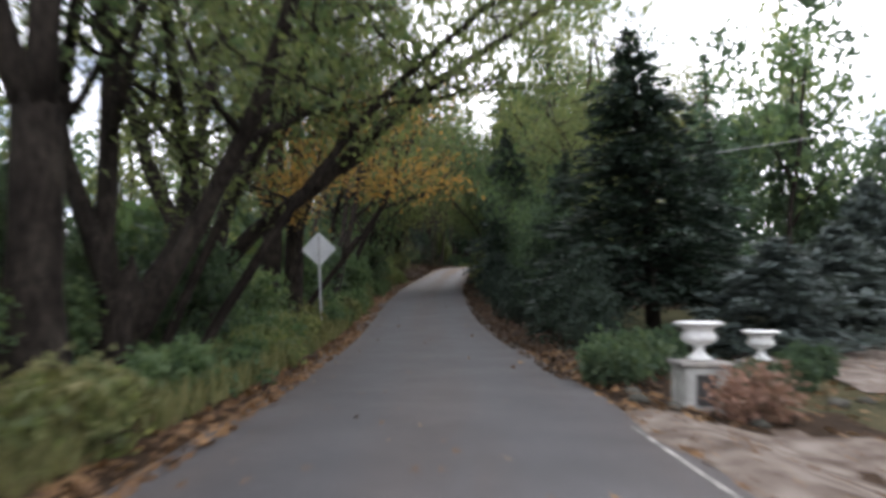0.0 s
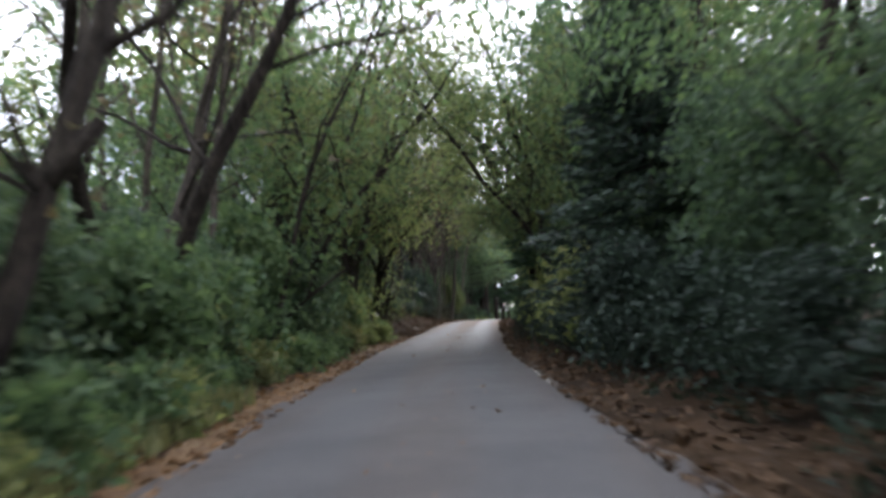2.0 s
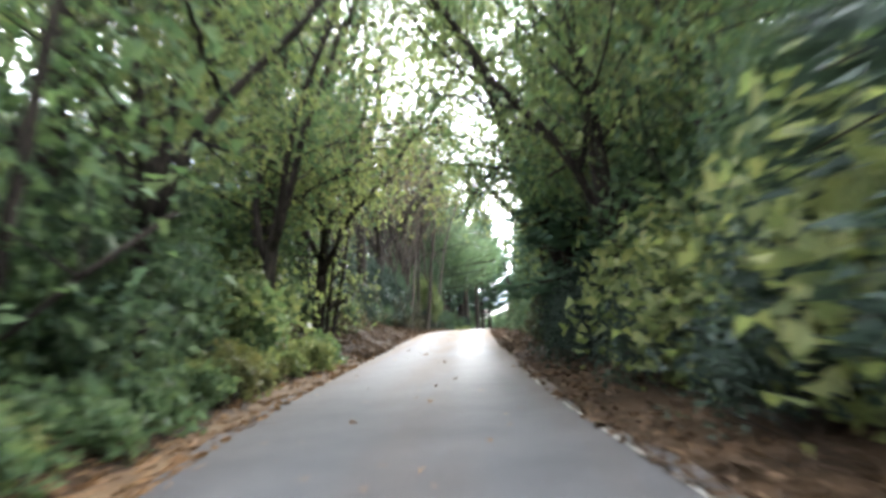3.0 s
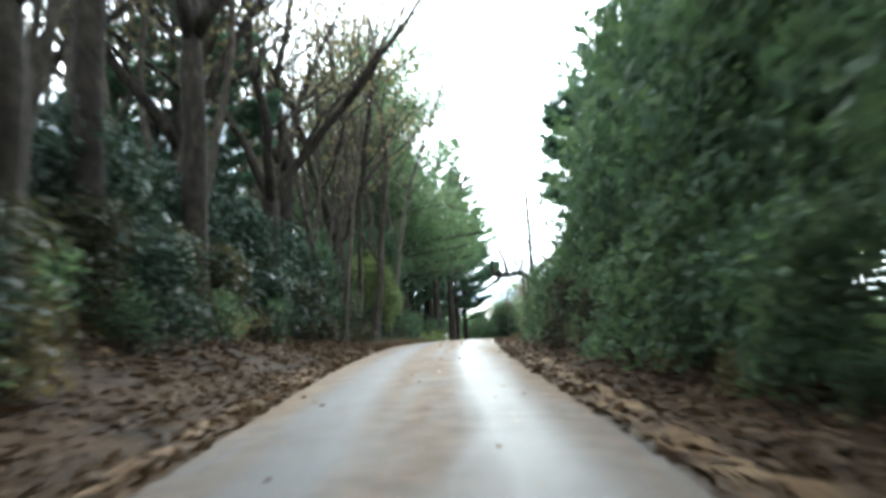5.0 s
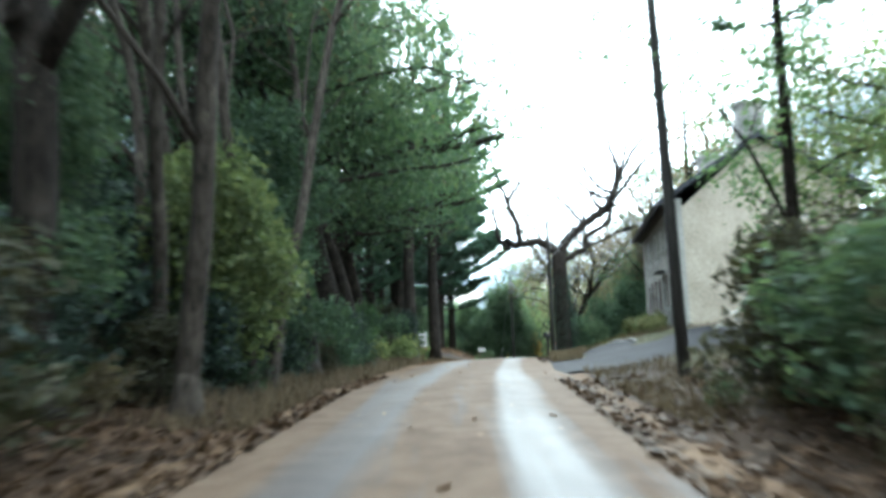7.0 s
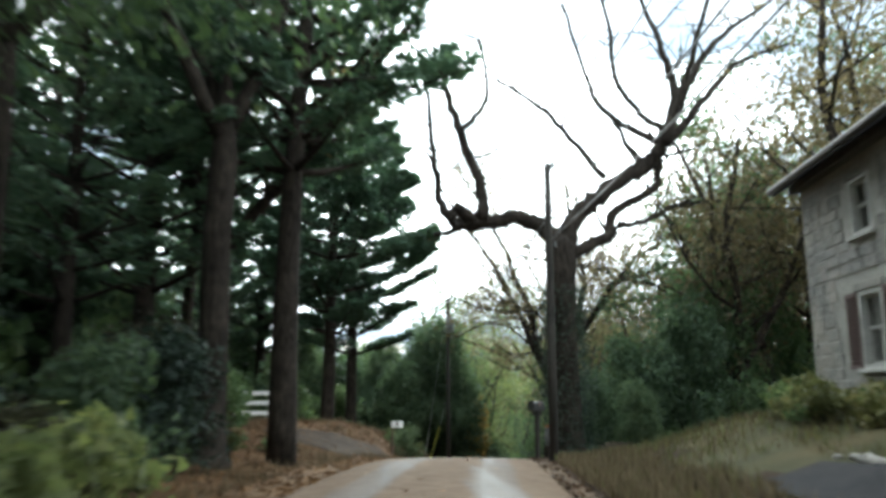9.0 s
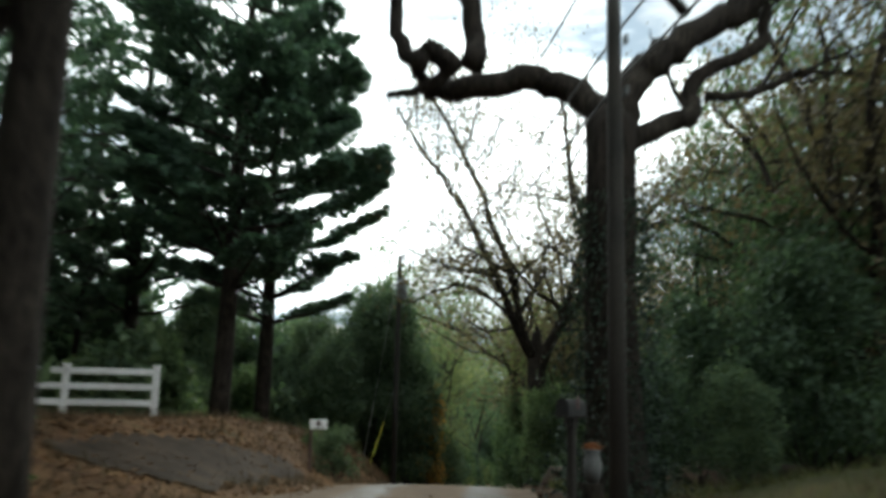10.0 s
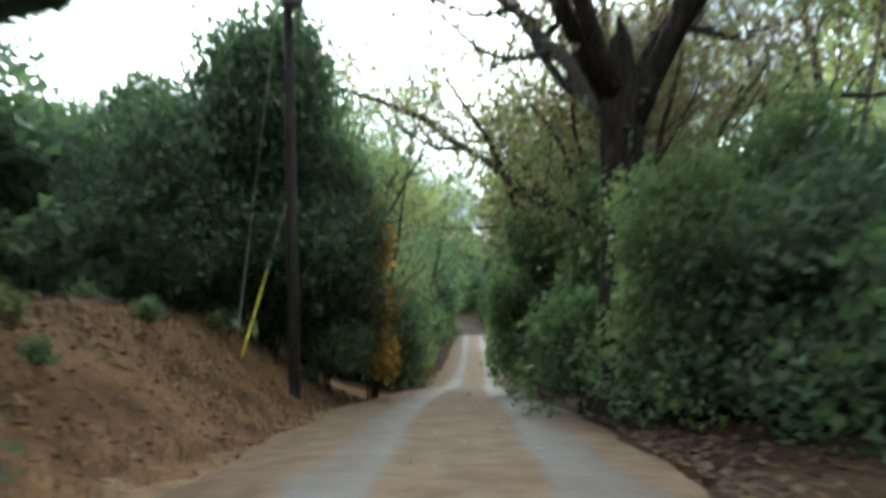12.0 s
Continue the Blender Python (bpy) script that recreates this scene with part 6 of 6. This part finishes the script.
def mailbox(x, y, z, turn, label):
    b = new("mailbox")
    b.matrix_basis = pose(x, y, z, 0, 0, turn)
    prof = [(-0.12, 0), (0.12, 0), (0.12, 0.14)] + [(0.12 * math.cos(k), 0.14 + 0.12 * math.sin(k)) for k in np.linspace(0.3, math.pi - 0.3, 7)] + [(-0.12, 0.14)]

    def tunnel(x0, x1, grow):
        bm = bmesh.new()
        a = [bm.verts.new((x0, p[0] * grow, p[1] * grow)) for p in prof]
        c = [bm.verts.new((x1, p[0] * grow, p[1] * grow)) for p in prof]
        n = len(prof)
        for i in range(n):
            bm.faces.new((a[i], a[(i + 1) % n], c[(i + 1) % n], c[i]))
        bm.faces.new(a)
        bm.faces.new(list(reversed(c)))
        return bm
    part("body", bm_mesh("body", tunnel(-0.25, 0.25, 1.0), M_BLACK), b)
    part("door", bm_mesh("door", tunnel(-0.275, -0.252, 1.04), M_BLACK), b)
    part("flag", box_mesh("flag", -0.05, 0.02, -0.135, -0.124, 0.1, 0.3, M_SHUTTER), b, "dull red metal flag")
    return tagged(b, label, "mailbox", "mailboxes")


def mail_stand():
    z = gz(5.81, 137.05)
    s = new("mailbox_stand")
    s.matrix_basis = pose(5.81, 137.05, z, 0, 0, 40)
    part("post", box_mesh("post", -0.05, 0.05, -0.05, 0.05, -0.4, 1.26, M_WOODPOLE, 0.008), s)
    part("shelf", box_mesh("shelf", -0.24, 0.24, -0.09, 0.09, 1.26, 1.29, M_WOODPOLE, 0.006), s)
    part("brace", box_mesh("brace", -0.16, 0.16, -0.02, 0.02, 1.14, 1.259, M_WOODPOLE, 0.006), s)
    tagged(s, "weathered wooden post carrying a black mailbox", "mailbox stand")
    mailbox(5.81, 137.05, z + 1.292, 40, "black metal mailbox on a wooden post").scale = (0.85, 0.85, 0.85)


mail_stand()


def planter(x, y):
    g = gz(x, y)
    stump = new("tree_stump", turned_mesh("tree_stump", [(0.20, -0.3), (0.17, 0.05), (0.145, 0.25), (0.14, 0.33), (0.13, 0.35)], M_BARK, 14))
    stump.matrix_basis = pose(x, y, g)
    tagged(stump, "short rough stump carrying a planter", "stump")
    p = new("planter")
    p.matrix_basis = pose(x, y, g + 0.385, 0, 0, 0)
    part("pot", turned_mesh("pot", [(0.10, -0.05), (0.17, 0.12), (0.19, 0.26), (0.16, 0.42), (0.13, 0.50), (0.16, 0.56), (0.16, 0.59), (0.12, 0.59), (0.10, 0.5)], M_POT, 20), p)
    rng = np.random.RandomState(8)
    c = rng.normal(size=(420, 3)) * (0.07, 0.07, 0.035) + (0, 0, 0.63)
    part("flower_head", leaf_mesh("flower_head", c, rng.uniform(0.015, 0.035, 420), M_ORANGE, rng), p, "orange autumn flowers")["kind"] = "stuff"
    p.scale = (0.7, 0.7, 0.7)
    return tagged(p, "grey round planter of orange flowers", "planter")


planter(6.16, 137.23)


def bed_edge(y):
    """Where the raised bed meets the verge, as x."""
    return 8.62 - 0.075 * (y - 143.0) - 0.35 * max(0.0, y - 146.0) ** 2 * 0.3


def bed_z(x, y):
    return float(road_z(y)) + 0.50 + 0.035 * (x - 8.5) + 0.03 * math.sin(x * 4.1 + y * 2.3)


def raised_bed():
    """A low bed of earth held above the verge, sinking back into the ground behind."""
    ys_ = [141.6 + 0.28 * k for k in range(21)]
    us = [0.0, 0.05, 0.2, 0.6, 1.2, 2.0, 3.0, 4.2, 5.4]
    verts, faces = [], []
    for y in ys_:
        x0 = bed_edge(y)
        end = min(1.0, (147.2 - y) / 0.5, (y - 141.6) / 0.8 + 0.0)
        verts.append((x0 - 0.03, y, gz(x0, y) - 0.15))
        for u in us:
            x = x0 + u
            back = max(0.0, (u - 3.6) / 1.8)
            top = gz(x, y) + (bed_z(x, y) - gz(x, y)) * max(0.0, end) * (1 - back) - 0.08 * back - (0.06 if end <= 0.01 else 0.0)
            verts.append((x, y, top))
    n = len(us) + 1
    for a in range(len(ys_) - 1):
        for b in range(n - 1):
            faces.append((a * n + b, a * n + b + 1, (a + 1) * n + b + 1, (a + 1) * n + b))
    bed = new("planting_bed", mesh_from("planting_bed", verts, faces, [M_TRACK]))
    return tagged(bed, "raised bed of dark earth above the lane verge", "planting bed", kind="structure")


raised_bed()


def timber_edging():
    e = new("timber_edging")
    ys_ = [142.5, 143.6, 144.7, 145.8, 146.5]
    for ya, yb in zip(ys_, ys_[1:]):
        a, b = Vector((bed_edge(ya), ya, bed_z(8.5, ya) - 0.07)), Vector((bed_edge(yb), yb, bed_z(8.5, yb) - 0.07))
        d = b - a
        yaw = math.degrees(math.atan2(d.y, d.x))
        bm = bmesh.new()
        box_into(bm, 0.01, d.length - 0.01, -0.05, 0.05, -0.04, 0.045, None, 0.012)
        beam = part("beam", bm_mesh("beam", bm, M_GRAVEL), e)
        beam.matrix_basis = pose(a.x, a.y, a.z, 0, -math.degrees(math.asin(d.z / d.length)), yaw)
    return tagged(e, "pale timber edging along the raised planting bed", "edging")


timber_edging()


def garden_bench(x, y, turn):
    b = new("garden_bench")
    b.matrix_basis = pose(x, y, bed_z(x, y), 0, 0, turn)
    for k in range(3):
        part("slat", box_mesh("slat", -0.30, 0.30, -0.12 + k * 0.085, -0.05 + k * 0.085, 0.285, 0.31, M_WOODPOLE, 0.005), b)
    for sx in (-0.24, 0.24):
        part("rail", box_mesh("rail", sx - 0.015, sx + 0.015, -0.11, 0.11, 0.255, 0.284, M_WOODPOLE, 0.004), b)
        for sy in (-0.09, 0.09):
            part("leg", box_mesh("leg", sx - 0.02, sx + 0.02, sy - 0.02, sy + 0.02, -0.05, 0.254, M_WOODPOLE, 0.004), b)
    return tagged(b, "small low dark slatted bench among ground cover", "bench")


garden_bench(9.1, 144.1, 25)


def garden_toy(x, y):
    t = new("garden_toy")
    t.matrix_basis = pose(x, y, bed_z(x, y), 0, 0, 30)
    part("base", box_mesh("base", -0.13, 0.13, -0.07, 0.07, 0.0, 0.11, M_PINKPL, 0.035), t, "faded pink plastic base")
    part("dome", turned_mesh("dome", [(0.04, 0.0), (0.095, 0.03), (0.11, 0.08), (0.09, 0.14), (0.04, 0.175), (0.0, 0.18)], M_YELLOWTOY, 16), t, "pale yellow rounded top").matrix_basis = pose(0.17, 0.03, 0.06)
    return tagged(t, "small pink and yellow plastic toy on the bed", "toy")


garden_toy(8.95, 143.45)

GROUNDIVY = Stock(lambda: shrub(466, 0.95, 0.26, 900, 0.055, M_GREEN, 14, label="patch of low green ground cover in the planting bed", name="ground_cover", corners=3), "ground cover")
for k_ in range(24):
    a_, b_ = (k_ * 0.618) % 1.0, (k_ + 0.5) / 24
    gx_, gy_ = 9.55 + 2.6 * a_, 142.9 + 3.7 * b_
    GROUNDIVY.put(gx_, gy_, 0.42 + 0.35 * a_, k_ * 67, 1.0, gz(gx_, gy_) - bed_z(gx_, gy_))


for kx, ky, ks in ((-1.75, 123.6, 1.3), (-1.45, 124.9, 1.5), (-1.95, 126.2, 1.1), (-2.2, 122.0, 1.2)):
    WEED[1].put(kx, ky, ks, ky * 70)


# ---------- loose growth and far woods ----------
def join_thickets():
    """The growth deep in the wood: one joined mass of leaves for each kind of shrub, one of trunks and crowns for each kind of tree."""
    rng = np.random.RandomState(61)
    for stock, poses in THICKET.items():
        leafy_parts = [c for c in stock.first.children if c.name.startswith("foliage")]
        thin = bool(leafy_parts)
        verts, loops, totals, index, mats = [], [], [], [], []
        for k, child in enumerate(leafy_parts or stock.first.children):
            me = child.data
            mats.append(me.materials[0])
            co = np.empty(len(me.vertices) * 3)
            me.vertices.foreach_get("co", co)
            co = co.reshape(-1, 3)
            li, lt = np.empty(len(me.loops), np.int32), np.empty(len(me.polygons), np.int32)
            me.loops.foreach_get("vertex_index", li)
            me.polygons.foreach_get("loop_total", lt)
            for m in poses:
                mm, v, l, t = np.array(m), co, li, lt
                if thin:            # fewer, larger leaves where they cannot be told apart
                    tri = co.reshape(-1, 3, 3)
                    tri = tri[rng.rand(len(tri)) < 0.11]
                    mid = tri.mean(1, keepdims=True)
                    v = (mid + (tri - mid) * 2.7).reshape(-1, 3)
                    l, t = np.arange(len(v), dtype=np.int32), np.full(len(tri), 3, np.int32)
                loops.append(l + sum(len(q) for q in verts))
                verts.append(v @ mm[:3, :3].T + mm[:3, 3])
                totals.append(t)
                index.append(np.full(len(t), k, np.int32))
        v, l, t = np.concatenate(verts), np.concatenate(loops), np.concatenate(totals)
        name = "undergrowth" if thin else "woodland"
        me = bpy.data.meshes.new(name)
        me.vertices.add(len(v))
        me.vertices.foreach_set("co", v.reshape(-1))
        me.loops.add(len(l))
        me.loops.foreach_set("vertex_index", l)
        me.polygons.add(len(t))
        me.polygons.foreach_set("loop_start", np.r_[0, np.cumsum(t)[:-1]].astype(np.int32))
        me.polygons.foreach_set("loop_total", t)
        for m in mats:
            me.materials.append(m)
        me.polygons.foreach_set("material_index", np.concatenate(index))
        me.update(calc_edges=True)
        tagged(new(name, me), "dense leafy undergrowth deep in the wood" if thin else "tall trees crowded deep in the woods", name, kind="stuff")


join_thickets()


def far_woods():
    """The closed edge of the woods all round, behind the trees that stand singly."""
    rng = np.random.RandomState(21)
    c = []
    for side in (-1, 1):
        for _ in range(17000):
            y = rng.uniform(-70, 330)
            x = float(road_x(y)) + side * (rng.uniform(34, 46) + (8 if side > 0 else 0))
            top = 11 + 3.2 * math.sin(y * 0.13 + side) + 2.5 * math.sin(y * 0.41 + 2 * side) + 1.5 * math.sin(y * 1.1)
            c.append((x, y, gz(x, y) + top * rng.uniform(0, 1) ** 0.8))
    for y0 in (-66, 322):
        for _ in range(9000):
            x, y = rng.uniform(-60, 110), y0 + rng.uniform(-5, 5)
            top = 11 + 3 * math.sin(x * 0.17) + 2.0 * math.sin(x * 0.53 + 1)
            c.append((x, y, gz(x, y) + top * rng.uniform(0, 1) ** 0.8))
    c = np.array(c)
    return tagged(new("far_woods", leaf_mesh("far_woods", c, rng.uniform(0.35, 0.8, len(c)), M_DARK, rng, corners=3)), "closed edge of the surrounding woods", "woods", kind="stuff")


far_woods()


def strewn(name, seed, count, y0, y1, d0, d1, size, mat, label, category, flat=0.8, up=None, lift=0.015):
    rng = np.random.RandomState(seed)
    y = rng.uniform(y0, y1, count)
    d = d0 + (d1 - d0) * rng.uniform(0, 1, count) ** 1.3
    x = road_x(y) + d
    keep = (np.sin(x * 1.3 + y * 0.7) + np.sin(y * 1.9 - x) + rng.normal(size=count) * 0.9) > (-0.7 if up is not None else -1.3)
    keep &= ~((up is not None) & (d > 1.9) & (y > 111 - 0.1 * d) & (y < 117.6 + 0.12 * d))
    keep &= (up is None) | ~((y > 138.6) & (y < 145.6) & (d < -3.2) & (d > -3.77 - 0.26 * (145.2 - y)))
    keep &= ~((y > 117) & (y < 127.3) & (d > 3.2 + 0.1 * (y - 118)) & (d < 5.0))
    x, y, d = x[keep], y[keep], d[keep]
    on_road = np.abs(d) < ROAD_HALF * 1.05
    z = np.where(on_road, road_z(y) + 0.045 - 0.05 * (d / ROAD_HALF) ** 2, ground_z(x, y)) + lift
    s = size * rng.uniform(0.6, 1.5, len(x))
    c = np.stack([x, y, z + (s * 0.8 if up is not None else 0)], 1)
    me = leaf_mesh(name, c, s, mat, rng, 0.6 if up is None else 0.09, flat, up, 3)
    return tagged(new(name, me), label, category, kind="stuff")


strewn("fallen_leaves", 31, 14000, 0, 66, -2.0, -4.6, 0.06, M_LITTER, "brown and orange leaves along the verge", "fallen leaves")
strewn("fallen_leaves", 32, 6000, 14, 66, 2.0, 4.0, 0.06, M_LITTERWOOD, "brown leaves along the shaded verge", "fallen leaves")
strewn("fallen_leaves", 33, 38000, 64, 112, -2.0, -8.0, 0.075, M_LITTERWOOD, "deep brown leaf litter on the bank", "fallen leaves")
strewn("fallen_leaves", 34, 11000, 66, 108, 1.9, 4.6, 0.065, M_LITTERWOOD, "brown leaf litter below the hedge", "fallen leaves")
strewn("fallen_leaves", 35, 46000, 120, 166, -1.9, -9.0, 0.046, M_LITTER, "rusty leaves strewn over the clay bank", "fallen leaves")
strewn("fallen_leaves", 36, 8000, 118, 165, 1.9, 4.2, 0.05, M_LITTERWOOD, "brown leaves along the lane edge", "fallen leaves")
strewn("fallen_leaves", 37, 900, 0, 165, -1.9, 1.9, 0.045, M_LITTER, "few fallen leaves lying on the lane", "fallen leaves", 0.95)
strewn("fallen_leaves", 38, 6500, -2, 20, 2.2, 12.0, 0.055, M_LITTER, "brown leaves drifted round the pedestals", "fallen leaves")
UPWARD = np.array((0.0, 0.0, 1.6))
strewn("grass", 41, 16000, -2, 40, -2.6, -4.8, 0.16, M_GRASS, "tall pale grass along the verge", "grass", 0.0, UPWARD)
strewn("grass", 42, 26000, 100, 136, 2.6, 10.0, 0.075, M_HAY, "rough dry grass before the stone house", "grass", 0.0, UPWARD)
strewn("grass", 43, 7000, 102, 124, -2.4, -4.6, 0.11, M_HAY, "rough dry grass along the wood edge", "grass", 0.0, UPWARD)
strewn("grass", 44, 6000, 124, 146, 2.4, 6.5, 0.08, M_GRASS, "rough grass below the dead tree", "grass", 0.0, UPWARD)
strewn("grass", 45, 15000, 122, 164, -2.7, -8.5, 0.08, M_HAY, "dry tan grass over the clay bank", "grass", 0.0, UPWARD)
strewn("grass", 46, 7000, 116, 134, 2.35, 3.9, 0.11, M_HAY, "tall dry grass between the lane and the drive", "grass", 0.0, UPWARD)


# ---------- pieces of the house front ----------
def front_stones():
    """Roughly coursed field stones on the front wall, each its own piece, set round the openings."""
    rng = random.Random(19)
    kinds = []
    for k in range(10):
        bm = bmesh.new()
        box_into(bm, 0, 1, 0, 1, 0, 1, None, 0.0)
        bmesh.ops.bevel(bm, geom=[e for e in bm.edges if all(v.co.y > 0.5 for v in e.verts)], offset=0.10, segments=1, affect="EDGES")
        for v in bm.verts:
            if v.co.y > 0.5:
                v.co += Vector((rng.uniform(-.05, .05), rng.uniform(-.3, .1), rng.uniform(-.06, .06)))
        kinds.append(bm_mesh("stone", bm, M_FIELD))
    spots = []
    z = 0.0
    while z < HOUSE_H - 0.32:
        h = rng.uniform(0.17, 0.27)
        if z + h > HOUSE_H - 0.31:
            break
        x = 0.02
        while x < HOUSE_L - 0.1:
            w = min(rng.uniform(0.28, 0.62), HOUSE_L - 0.02 - x)
            hit = [o for o in OPENINGS if o[0] - o[3] / 2 - (0.52 if o[4] == "w" and o[1] < 2 else 0.14) < x + w and x < o[0] + o[3] / 2 + (0.52 if o[4] == "w" and o[1] < 2 else 0.14) and o[1] - 0.12 < z + h and z < o[2] + 0.18]
            if not hit and w > 0.1:
                spots.append(Matrix.Translation((x + 0.012, -0.01, z + 0.012)) @ Matrix.Diagonal((w - 0.024, 0.030 + rng.uniform(0, 0.012), h - 0.024, 1)))
            x += w
        z += h
    spots.sort(key=lambda m: m.translation.x)
    for m in spots[:290]:
        ob = new("stone", rng.choice(kinds))
        ob.parent = HOUSE
        ob.matrix_basis = m
    bm = bmesh.new()
    for m in spots[290:]:
        me = rng.choice(kinds).copy()
        me.transform(m)
        bm.from_mesh(me)
        bpy.data.meshes.remove(me)
    if spots[290:]:
        part("stone_facing", bm_mesh("stone_facing", bm, M_FIELD), HOUSE)["kind"] = "stuff"
    else:
        bm.free()


M_FIELD = mottled("front_stone", [(0.3, (0.13, 0.125, 0.115)), (0.5, (0.21, 0.20, 0.185)), (0.7, (0.30, 0.27, 0.23))], 1.3, 0.9, 18, 0.7, 0.02, fine=14)
front_stones()
